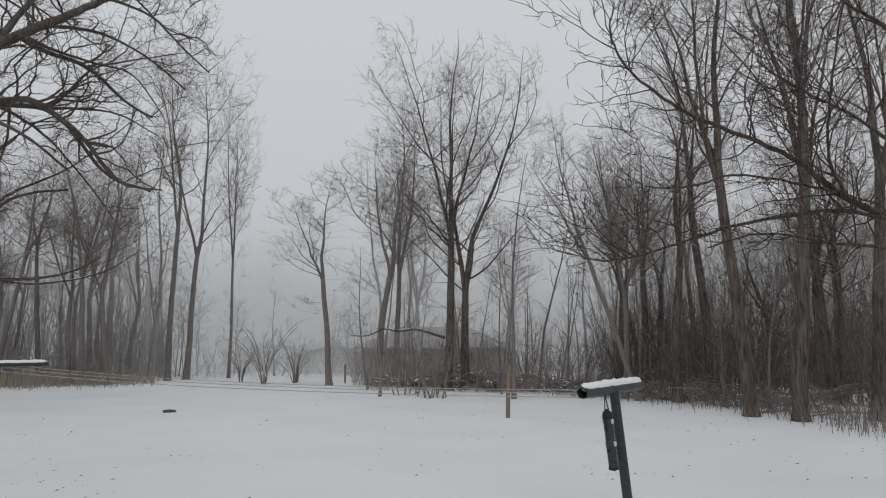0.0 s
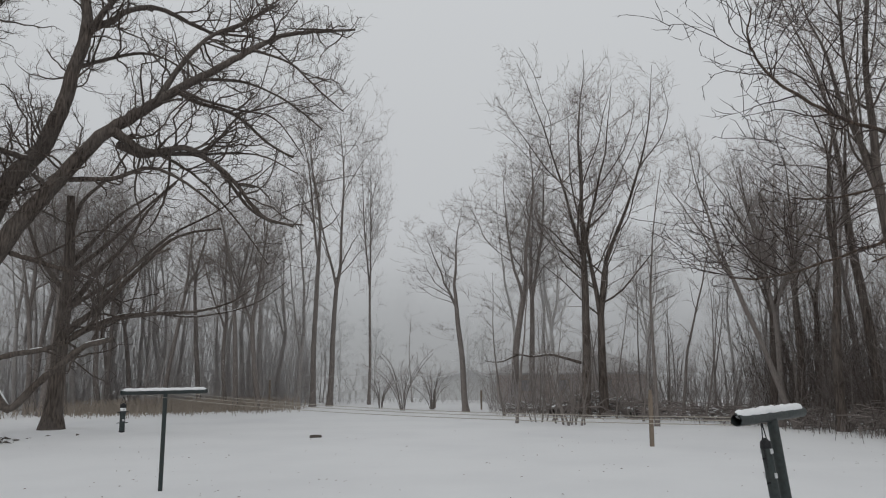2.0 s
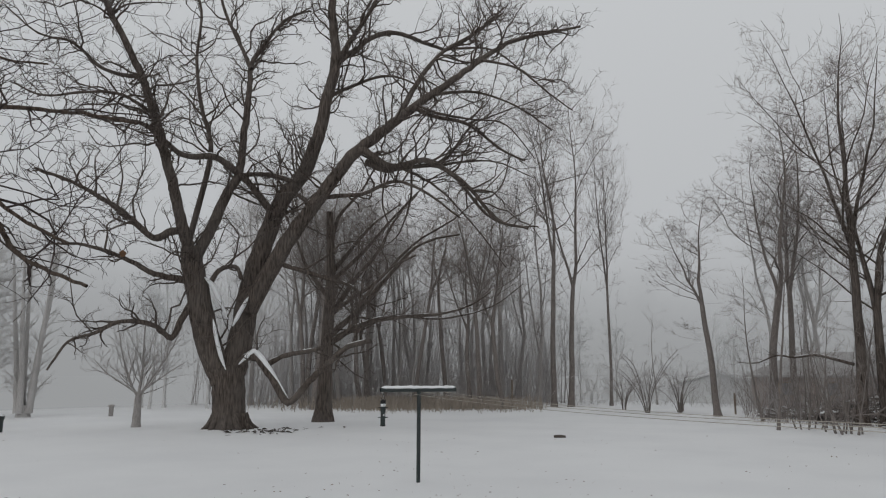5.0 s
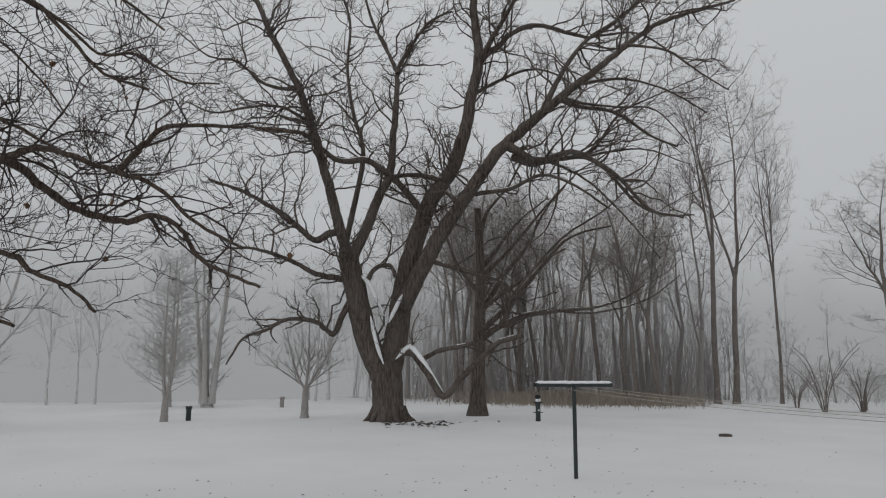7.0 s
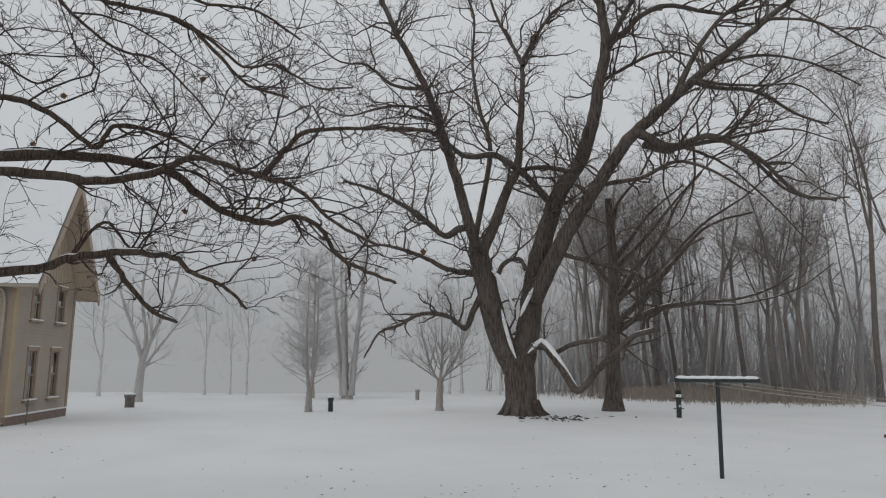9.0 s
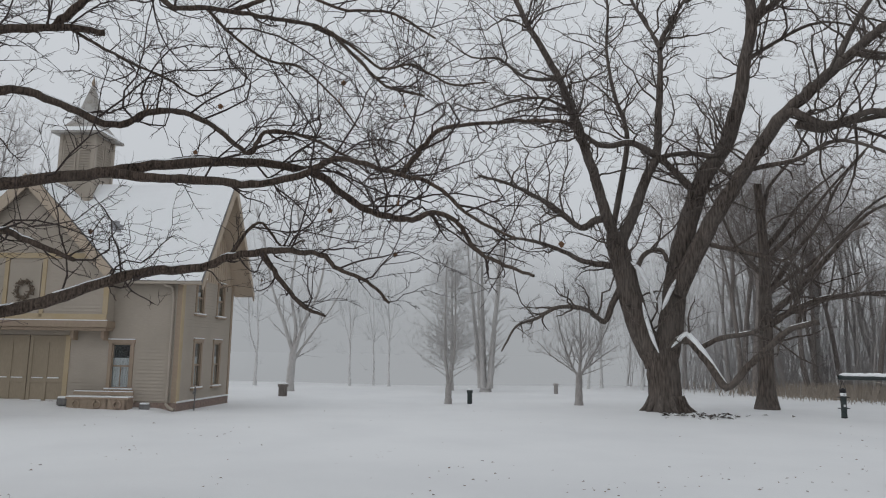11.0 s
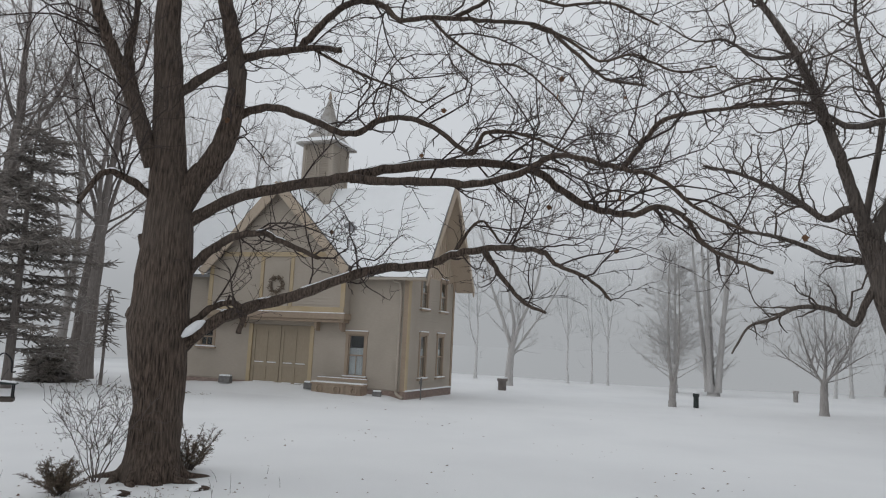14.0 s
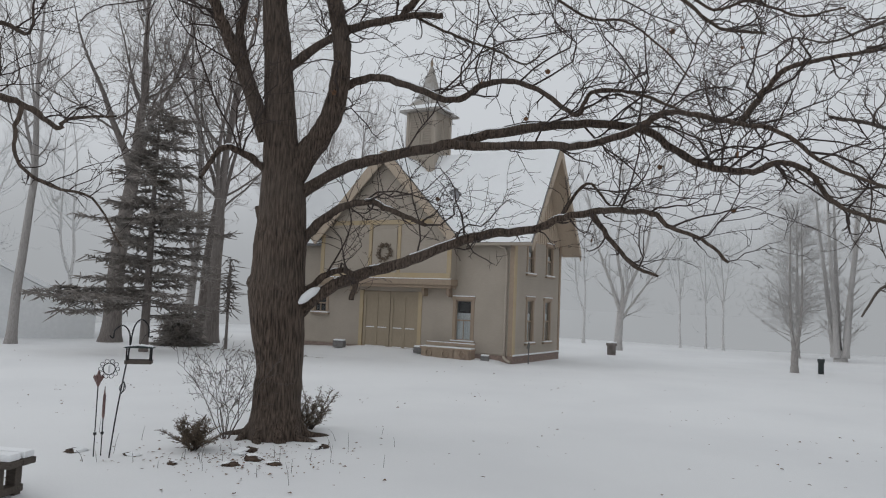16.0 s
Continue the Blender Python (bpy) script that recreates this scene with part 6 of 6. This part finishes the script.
def juniper(place, h, wide, seed, boughs=26):
    """A small loose juniper: arching boughs set with short feathery sprays, gaps between them."""
    rng = random.Random(seed)
    ob = thing("juniper_shrub", pose(*place), "small brown-green juniper with snow at its foot", "shrub")
    w, b = Wood(), Wood()
    for _ in range(boughs):
        a, L = rng.random() * 6.28, h * rng.uniform(0.45, 1.15)
        pts = wander(rng, (0.16 * h * math.cos(a) * rng.random(), 0.16 * h * math.sin(a) * rng.random(), -0.02), (math.cos(a) * wide * rng.uniform(0.2, 1.3), math.sin(a) * wide * rng.uniform(0.2, 1.3), 1.0), L, 5, 0.17, 0.0)
        b.tube(pts, np.linspace(0.008, 0.003, 6), 4)
        for _n in range(40):
            f = rng.uniform(1.0, 5) ** 0.95
            i = min(int(f), 4)
            d = pts[i + 1] - pts[i]
            p = pts[i] + d * (f - i)
            q = p + np.array((rng.gauss(0, 1), rng.gauss(0, 1), rng.gauss(0.2, 0.6))) * 0.045 + d / (np.linalg.norm(d) + 1e-9) * 0.04
            w.tube([p, q], [0.0035, 0.002], 3, tip=True)
            for _t in range(5):
                o = p + (q - p) * rng.uniform(0.3, 1)
                e = o + np.array((rng.gauss(0, 1), rng.gauss(0, 1), rng.gauss(0.1, 0.7))) * 0.02
                w.tube([o, e], [0.0045, 0.002], 3, tip=True)
    part("stem", b.mesh("stem", BENCH_WOOD), None, ob)
    part("foliage", w.mesh("foliage", JUNIPER), None, ob)
    return ob


juniper((-10.75, -3.5, 0), 0.5, 0.7, 61, 30)
juniper(polar(99.9, 12.9), 0.85, 0.75, 62, 26)
rng = random.Random(63)


EARTH = material("dark leafy earth", (0.06, 0.043, 0.034), 0.95, 25, 0.6, 0.8, second=(0.11, 0.075, 0.05), patch=9)


def clod(x, y, s):
    """A ragged clod of earth with snow drifted over its far side."""
    ob = thing("earth_clod", pose(x, y, ground_height(x, y), 0, 0, rng.uniform(0, 360)), "ragged brown clod of leafy earth in the snow", "clod", "clods round the maple")
    for nm, k, mat in (("earth", 1.0, EARTH), ("snow", 0.95, SNOW_CAP)):
        bm = bmesh.new()
        bmesh.ops.create_icosphere(bm, subdivisions=3, radius=s * k)
        for v in bm.verts:
            v.co.x *= 1.5
            v.co *= 1 + 0.45 * noise.noise(v.co * 1.3 / s + Vector((x, y, 0))) + 0.2 * noise.noise(v.co * 4 / s + Vector((y, x, 0)))
            v.co.z = v.co.z * 0.38 + 0.01
        if nm == "snow":
            bmesh.ops.translate(bm, verts=bm.verts, vec=(-s * 0.55, s * 0.3, s * 0.1))
        part(nm, bm, mat, ob)


for x, y, s in ((-11.25, -1.75, 0.1), (-9.95, -2.75, 0.08), (-10.35, -5.0, 0.09), (-10.75, -2.75, 0.13), (-10.35, -2.55, 0.11), (-10.3, -4.2, 0.07), (-9.9, -3.5, 0.06), (-10.1, -2.2, 0.07)):
    clod(x, y, s)
for k in range(9):
    roots = Wood()
    a = k * 0.7 + 0.3
    L = rng.uniform(0.7, 1.25)
    roots.tube(smooth_path([(0.34 * math.cos(a), 0.34 * math.sin(a), 0.2), (0.5 * math.cos(a), 0.5 * math.sin(a), 0.03), (0.68 * L * math.cos(a + 0.15), 0.68 * L * math.sin(a + 0.15), -0.02), (0.85 * L * math.cos(a + 0.25), 0.85 * L * math.sin(a + 0.25), -0.1)], 4), np.linspace(0.10, 0.03, 13), 7)
    part("root", roots.mesh("root", BARK_DARK), None, near_tree, m=pose(-0.25, -0.1, 0))
for k in range(10):
    roots = Wood()
    a = k * 0.63 + 0.2
    L = rng.uniform(0.95, 1.2)
    roots.tube(smooth_path([(0.55 * math.cos(a), 0.55 * math.sin(a), 0.6), (0.8 * math.cos(a), 0.8 * math.sin(a), 0.2), (L * math.cos(a + 0.1), L * math.sin(a + 0.1), -0.05)], 4), np.linspace(0.19, 0.07, 9), 7)
    part("root", roots.mesh("root", BARK_WALNUT), None, big_tree)


def scatter(name, mat, count, where, size, label, category, seed):
    """Small dead leaves and bits lying on the snow, as one thing that cannot be counted."""
    rng = random.Random(seed)
    v, f = [], []
    for _ in range(count):
        x, y = where(rng)
        z = ground_height(x, y) + 0.012
        s, a = size * rng.uniform(0.4, 1.3), rng.random() * 6.28
        c, q = math.cos(a) * s, math.sin(a) * s
        h = s * rng.uniform(0.2, 0.7)
        n = len(v)
        v += [(x - c, y - q, z), (x + q * 0.5, y - c * 0.5, z + h * 0.6), (x + c, y + q, z + h * 0.3), (x - q * 0.5, y + c * 0.5, z + h)]
        f += [(n, n + 1, n + 2), (n, n + 2, n + 3)]
    return tagged(new(name, mesh_of(name, v, f, mat)), label, category, kind="stuff")


def over_lawn(rng):
    yaw, d = rng.uniform(-32, 122), rng.uniform(3.5**0.5, 30**0.5) ** 2
    return polar(yaw, d)[:2]


def clumps(rng, centres=[(rng.uniform(-30, 120), rng.uniform(8, 26)) for _ in range(60)]):
    yaw, d = centres[rng.randrange(len(centres))]
    x, y, _ = polar(yaw, d)
    return x + rng.gauss(0, 0.5), y + rng.gauss(0, 0.5)


scatter("fallen_leaves", LEAF, 420, over_lawn, 0.034, "scattered dead brown leaves on the snow", "leaves", 71)
scatter("fallen_leaves", LEAF, 320, clumps, 0.03, "loose patches of dead leaves on the snow", "leaves", 72)
scatter("leaf_litter", LEAF, 300, lambda r: (-10.3 + r.gauss(0, 0.55), -2.7 + r.gauss(0, 0.75)), 0.028, "dead leaves and crumbs round the maple's foot", "leaves", 73)
scatter("bare_ground", OLD_WOOD, 150, lambda r: (lambda s: tuple((HOUSE @ Vector((s, -3.4 + 0.12 * s + r.gauss(0, 0.35), 0)))[:2]))(r.uniform(-12, -6)), 0.06, "thin dark streaks of ground showing through the snow", "ground", 75)
scatter("twig_litter", BENCH_WOOD, 90, lambda r: (-21.3 + r.gauss(0, 0.7), 21.6 + r.gauss(0, 0.9)), 0.14, "fallen twigs under the great tree", "twigs", 74)


def tufts(name, mat, count, where, h, label, seed, r=0.006):
    rng = random.Random(seed)
    w = Wood()
    for _ in range(count):
        x, y = where(rng)
        L = h * rng.uniform(0.4, 1.2)
        dx, dy = rng.gauss(0, 0.25) * L, rng.gauss(0, 0.25) * L
        z = ground_height(x, y) - 0.02
        w.tube([(x, y, z), (x + dx * 0.4, y + dy * 0.4, z + L * 0.6), (x + dx, y + dy, z + L)], [r, r * 0.8, r * 0.3], 3)
    return tagged(new(name, w.mesh(name, mat)), label, "grass", kind="stuff")


tufts("dry_grass", GRASS, 3600, lambda r: polar(r.uniform(23, 36) + abs(r.gauss(0, 4)), 51 + r.gauss(0, 2.5))[:2], 0.8, "band of dry straw grass along the wood's edge", 81, 0.02)
tufts("dry_stalks", TWIG_WOOD, 1500, lambda r: (lambda q: polar(q, 41 - max(0, -q) * 0.62 + r.gauss(0, 1.5))[:2])(r.uniform(-30, 8)), 0.8, "dry weed stalks along the thicket's foot", 82, 0.01)
tufts("dry_stalks", TWIG_BROWN, 34, lambda r: (-10.7 + r.gauss(0, 0.8), -2.6 + r.gauss(0, 1.6)), 0.24, "a few dry stalks poking through the snow", 83, 0.004)
BRUSH = Wood()
rng = random.Random(84)
for _ in range(420):
    yaw = rng.uniform(-26, 4)
    d = 39 - max(0, -yaw) * 0.42 + rng.gauss(0, 1.2)
    p = np.array(polar(yaw, d, rng.uniform(0, 0.7)))
    a, L = rng.random() * 6.28, rng.uniform(0.6, 2.2)
    q = p + np.array((math.cos(a) * L, math.sin(a) * L, rng.gauss(0, 0.25)))
    q[2] = max(q[2], 0.02)
    BRUSH.tube([p, (p + q) / 2 + np.array((0, 0, rng.uniform(0, 0.2))), q], [0.03, 0.025, 0.01], 4)
tagged(new("brushwood", BRUSH.mesh("brushwood", TWIG_WOOD)), "tangled fallen brushwood along the edge of the wood", "brushwood", kind="stuff")



def brush_pile(yaw, d, wide, high, sticks, seed):
    """A heap of cut limbs with snow lying on the upper ones."""
    rng = random.Random(seed)
    ob = thing("brush_pile", pose(*polar(yaw, d), 0, 0, rng.uniform(0, 180)), "heap of cut limbs and brush under snow", "brush pile")
    w, c = Wood(), Wood()
    for _ in range(sticks):
        a, q, t = rng.random() * 6.28, rng.random() ** 0.7 * wide / 2, rng.random() * 6.28
        z = high * max(0.05, 1 - (2 * q / wide) ** 2) * rng.uniform(0.3, 1.0)
        L, r = rng.uniform(0.5, 1.6), rng.uniform(0.012, 0.05)
        m = np.array((q * math.cos(a), q * math.sin(a), z))
        e = np.array((math.cos(t), math.sin(t), rng.gauss(0, 0.25))) * L / 2
        line = np.array([m - e, m + np.array((0, 0, rng.gauss(0, 0.06))), m + e])
        line[:, 2] = np.maximum(line[:, 2], 0.03)
        w.tube(line, [r, r, r * 0.5], 5)
        if rng.random() < 0.5:
            c.tube(line * 0.98 + np.array((0, 0, r * 0.9)), [0.01, r + 0.012, 0.008], 5)
    part("limbs", w.mesh("limbs", BARK_WOOD), None, ob)
    tagged(part("snow", c.mesh("snow", SNOW_CAP), None, ob, "snow lying on the limbs"), kind="stuff")


for yaw, d, wide, high, sticks, seed in ((1.3, 42.5, 3.4, 1.3, 110, 1), (-0.6, 41, 2.4, 0.9, 70, 2), (5.8, 43.5, 3.6, 0.7, 80, 3), (3.6, 43, 2.6, 0.6, 60, 4), (-7.5, 37, 3.0, 0.6, 60, 5)):
    brush_pile(yaw, d, wide, high, sticks, 300 + seed)

# A dark log end in the lawn, and low logs under snow by the thicket.
log = thing("fallen_log", pose(*polar(22.33, 27.1), 0, 0, 30), "short dark log lying half sunk in snow", "log")
w = Wood()
w.tube([(-0.22, 0, 0.02), (-0.21, 0, 0.02), (0, 0, 0.03), (0.2, 0, 0.02), (0.21, 0, 0.02)], [0.02, 0.07, 0.075, 0.06, 0.02], 8)
part("wood", w.mesh("wood", BENCH_WOOD), None, log)
for yaw, d, L, turn in ((3.5, 40.5, 2.6, 70), (1.0, 41.5, 2.0, 30), (-1.5, 38, 2.4, 100)):
    lg = thing("fallen_log", pose(*polar(yaw, d), 0, 0, turn), "rotting log under snow at the thicket", "log")
    w, s = Wood(), Wood()
    w.tube([(-L / 2, 0, 0.25), (-L / 4, 0, 0.28), (L / 4, 0, 0.26), (L / 2, 0, 0.24)], [0.2, 0.22, 0.2, 0.17], 9)
    s.tube([(-L / 2, 0, 0.42), (-L / 4, 0, 0.44), (L / 4, 0, 0.42), (L / 2, 0, 0.38)], [0.05, 0.13, 0.12, 0.04], 8)
    part("wood", w.mesh("wood", BARK_WOOD), None, lg)
    part("snow", s.mesh("snow", SNOW_CAP), None, lg)


# ---- far buildings ----
def far_house(name, yaw, d, turn, w, deep, h, peak, wall, label, windows=2):
    ob = thing(name, pose(*polar(yaw, d), 0, 0, turn), label, "house")
    bm = boxes((-w / 2, w / 2, -deep / 2, deep / 2, -0.1, h))
    bm2 = prism(bm, [(-w / 2, h), (w / 2, h), (0, peak)], -deep / 2, deep / 2)
    part("wall", bm2, wall, ob)
    for s in (-1, 1):
        bm = bmesh.new()
        k = Vector((-(peak - h) * -s, 0, w / 2)).normalized()
        c = [Vector((s * (w / 2 + 0.3), y, h - 0.3 * (peak - h) / (w / 2))) for y in (-deep / 2 - 0.3, deep / 2 + 0.3)] + [Vector((0, y, peak)) for y in (deep / 2 + 0.3, -deep / 2 - 0.3)]
        vs = [bm.verts.new(p + Vector((0, 0, q))) for q in (0.02, 0.25) for p in c]
        for q in ((0, 1, 2, 3), (4, 5, 6, 7), (0, 1, 5, 4), (1, 2, 6, 5), (2, 3, 7, 6), (3, 0, 4, 7)):
            bm.faces.new([vs[i] for i in q])
        bmesh.ops.recalc_face_normals(bm, faces=bm.faces)
        part("roof", bm, SNOW_CAP, ob)
    for i in range(windows):
        x = -w / 4 + i * w / 2
        wn = part("window", boxes((x - 0.5, x + 0.5, -deep / 2 - 0.04, -deep / 2, 0.9, 2.0), bevel=0.01), BROWN_TRIM, ob)
        part("pane", boxes((x - 0.42, x + 0.42, -deep / 2 - 0.05, -deep / 2 - 0.041, 0.98, 1.92)), INTERIOR_SHADE, wn)
    return ob


def hipped_house(yaw, d, turn, w, deep, eave, peak, ridge):
    """A low house under a hipped roof."""
    ob = thing("neighbour_house", pose(*polar(yaw, d), 0, 0, turn), "low brown house with a hipped roof, half hidden by trees", "house")
    part("wall", boxes((-w / 2, w / 2, -deep / 2, deep / 2, -0.1, eave)), BARN_FAR, ob)
    x, y, o = w / 2 + 0.5, deep / 2 + 0.5, 0.14
    v = [(-x, -y, eave), (x, -y, eave), (x, y, eave), (-x, y, eave), (-x, -y, eave + o), (x, -y, eave + o), (x, y, eave + o), (-x, y, eave + o), (-ridge / 2, 0, peak), (ridge / 2, 0, peak)]
    f = [(3, 2, 1, 0), (0, 1, 5, 4), (1, 2, 6, 5), (2, 3, 7, 6), (3, 0, 4, 7), (4, 5, 9, 8), (5, 6, 9), (6, 7, 8, 9), (7, 4, 8)]
    part("roof", mesh_of("roof", v, f, HAZED_ROOF, False), None, ob, "hipped roof paled for mist")
    for k in (-3.4, -0.6, 2.6):
        wn = part("window", boxes((k - 0.5, k + 0.5, -deep / 2 - 0.04, -deep / 2, 0.8, 1.8), bevel=0.01), BROWN_TRIM, ob)
        part("pane", boxes((k - 0.42, k + 0.42, -deep / 2 - 0.05, -deep / 2 - 0.041, 0.88, 1.72)), SHINGLE, wn)
    return ob


hipped_house(2.7, 60, 3, 11.2, 8, 2.1, 3.9, 5.4)
far_house("shed", 10.6, 66, 10, 6.0, 4, 1.6, 2.4, SHED, "pale shed with snow roof in the mist", 0)
far_house("garage", 121.6, 41, 121, 9.0, 8, 1.1, 3.4, SHED, "pale garage with a snowy roof in the mist", 0)


# ---- undergrowth that fills the woods ----
def undergrowth(name, mat, count, yaw0, yaw1, d0, d1, h, label, seed):
    """Bare brush: leaning crooked stems, each with forked side shoots."""
    rng = random.Random(seed)
    w = Wood()
    for _ in range(count):
        yaw = rng.uniform(yaw0, yaw1)
        d = rng.uniform(d0, d1) - max(0, -yaw - 8) * 0.4
        x, y, _ = polar(yaw, d)
        L = h * rng.uniform(0.25, 1.0) ** 1.4
        pts = wander(rng, (x, y, -0.05), (rng.gauss(0, 0.4), rng.gauss(0, 0.4), 1.0), L, 4, 0.22, 0.04)
        r = 0.005 + 0.003 * L
        w.tube(pts, [r, r * 0.9, r * 0.75, r * 0.5, 0.003], 3, tip=True)
        for _b in range(6):
            i = rng.randint(1, 3)
            q = pts[i] + (pts[i + 1] - pts[i]) * rng.random()
            v = np.array((rng.gauss(0, 0.8), rng.gauss(0, 0.8), 0.6)) * L * 0.22
            m = q + v * 0.55 + np.array((0, 0, 0.04 * L))
            w.tube([q, m, q + v], [r * 0.45, r * 0.35, 0.003], 3, tip=True)
            for _t in range(3):
                e = m + np.array((rng.gauss(0, 0.5), rng.gauss(0, 0.5), 0.5)) * L * 0.12
                w.tube([m, e], [r * 0.28, 0.003], 3, tip=True)
    return tagged(new(name, w.mesh(name, mat)), label, "undergrowth", kind="stuff")


undergrowth("undergrowth", TWIG_BROWN, 500, -40, -11, 33, 48, 6.5, "tall dark bare growth of the near wood", 94)
undergrowth("undergrowth", TWIG_WOOD, 700, -36, 9, 38, 50, 4.0, "dense bare undergrowth of the near wood", 91)
undergrowth("undergrowth", TWIG_HAZE_THIN, 380, 23, 48, 51, 60, 5.0, "dense grey undergrowth of the far wood", 92)
# This brush takes the lightened twig colour as painted haze.
undergrowth("undergrowth", TWIG_HAZE, 420, 6, 24, 56, 68, 4.0, "brush beyond the lawn, paled by painted haze", 93)


def deep_wood(name, mat, count, yaw0, yaw1, d0, d1, h, label, seed, r=0.03):
    """The depth of a wood: a great many slender stems with rising shoots, one behind the other."""
    rng = random.Random(seed)
    w = Wood()
    for _ in range(count):
        x, y, _ = polar(rng.uniform(yaw0, yaw1), rng.uniform(d0, d1))
        L = h * rng.uniform(0.3, 1.0) ** 1.3
        pts = wander(rng, (x, y, -0.1), (rng.gauss(0, 0.16), rng.gauss(0, 0.16), 1.0), L, 3, 0.1, 0.03)
        b = r * rng.uniform(0.5, 1.5)
        w.tube(pts, [b, b * 0.8, b * 0.5, 0.005], 3, tip=True)
        for _b in range(8):
            i = rng.randint(0, 2)
            q = pts[i] + (pts[i + 1] - pts[i]) * rng.random()
            e = q + np.array((rng.gauss(0, 0.7), rng.gauss(0, 0.7), 0.8)) * L * 0.16
            w.tube([q, e], [b * 0.4, 0.004], 3, tip=True)
    return tagged(new(name, w.mesh(name, mat)), label, "woodland", kind="stuff")


deep_wood("deep_wood", TWIG_HAZE_THIN, 1800, 22.5, 50, 57, 68, 13.0, "grey depth of the far wood, stem behind stem", 96, 0.02)
deep_wood("deep_wood", TWIG_BROWN, 1700, -42, -10, 42, 58, 10.0, "dark depth of the near wood, stem behind stem", 97, 0.02)
deep_wood("deep_wood", TWIG_WOOD, 900, -42, -14, 44, 60, 17.0, "tall grey stems deep in the near wood", 99, 0.02)
deep_wood("deep_wood", TWIG_HAZE_THIN, 800, -12, 9, 40, 52, 5.5, "thin brush before the low brown house", 98, 0.014)

# Snow caught in forks and on the elbow of the great tree, and in the maple's lowest fork.
TO_EYE = np.array((0.734, -0.679, 0.0))
SNOW_FORKS = [
    ("fork_snow", None, big_tree, [(-0.21, -0.97, 4.46), (-0.09, -0.86, 3.73), (0.06, -0.72, 3.01), (0.23, -0.56, 2.41)], 0.085),
    ("fork_snow", None, big_tree, [(0.28, -0.36, 4.18), (0.43, -0.2, 4.67), (0.57, -0.05, 5.09), (0.67, 0.06, 5.41)], 0.09),
    ("elbow_snow", None, big_tree, [(0.5, -0.13, 2.63), (1.04, 0.08, 3.13), (1.44, 0.12, 2.96), (2, 0.34, 2.19), (2.6, 0.61, 1.27)], 0.115),
    ("stub_snow", None, big_tree, [(-0.62, -1.18, 6.19), (-0.35, -0.92, 5.82), (-0.22, -0.8, 5.45), (0.11, -0.47, 4.47)], 0.1),
    ("fork_snow", None, near_tree, [(-0.02, 0.2, 2.12), (-0.08, 0.36, 2.28), (-0.14, 0.5, 2.38)], 0.07),
]
for name, _, owner, line, r in SNOW_FORKS:
    w = Wood()
    line = [np.array(p) + (0.28 * TO_EYE if owner is big_tree else 0) for p in line]
    w.tube(smooth_path(line, 4), np.interp(np.linspace(0, 1, 4 * (len(line) - 1) + 1), (0, 0.2, 0.7, 1), (0.02, r, r, 0.02)), 7)
    part(name, w.mesh(name, SNOW_CAP), None, owner, "snow packed in the fork")

# Dead leaves still clinging to the maple.
rng = random.Random(95)
crown = [c for c in near_tree.children if c.name.startswith("crown")][0].data
for _ in range(26):
    c = crown.vertices[rng.randrange(len(crown.vertices))].co
    v, f = [], []
    for _k in range(1):
        s = rng.uniform(0.03, 0.055)
        o = c + Vector((rng.gauss(0, 0.04), rng.gauss(0, 0.04), -0.04 + rng.gauss(0, 0.03)))
        a, n = rng.random() * 6.28, len(v)
        x, y = math.cos(a) * s, math.sin(a) * s
        v += [o + Vector((0, 0, s)), o + Vector((x, y, s * 0.2)), o + Vector((x * 0.5, y * 0.3, -s)), o + Vector((-x * 0.6, -y * 0.6, -s * 0.7)), o + Vector((-x, -y, s * 0.3))]
        f += [(n, n + 1, n + 2), (n, n + 2, n + 3), (n, n + 3, n + 4)]
    part("leaf", mesh_of("leaf", v, f, LEAF, False), None, near_tree, "curled dead brown leaf")

# Broken stubs and a burl on the maple's trunk.
for name, line, radii in (("stub", [(-0.28, -0.34, 3.2), (-0.26, -0.5, 3.45), (-0.25, -0.57, 3.66)], (0.13, 0.085, 0.07)),
                          ("burl", [(-0.28, -0.42, 2.2), (-0.24, -0.58, 2.42), (-0.26, -0.44, 2.7)], (0.05, 0.12, 0.05)),
                          ("stub", [(-0.26, 0.35, 4.85), (-0.2, 0.42, 5.1), (-0.18, 0.46, 5.2)], (0.12, 0.1, 0.08))):
    w = Wood()
    w.tube(smooth_path(line, 5), np.interp(np.linspace(0, 1, 11), (0, 0.5, 1), radii), 9)
    w.tube([line[-1], np.array(line[-1]) + np.array((0, 0, 0.02))], [radii[-1], 0.01], 9)
    part(name, w.mesh(name, BARK_DARK), None, near_tree, "broken limb stub" if name == "stub" else "swollen burl")
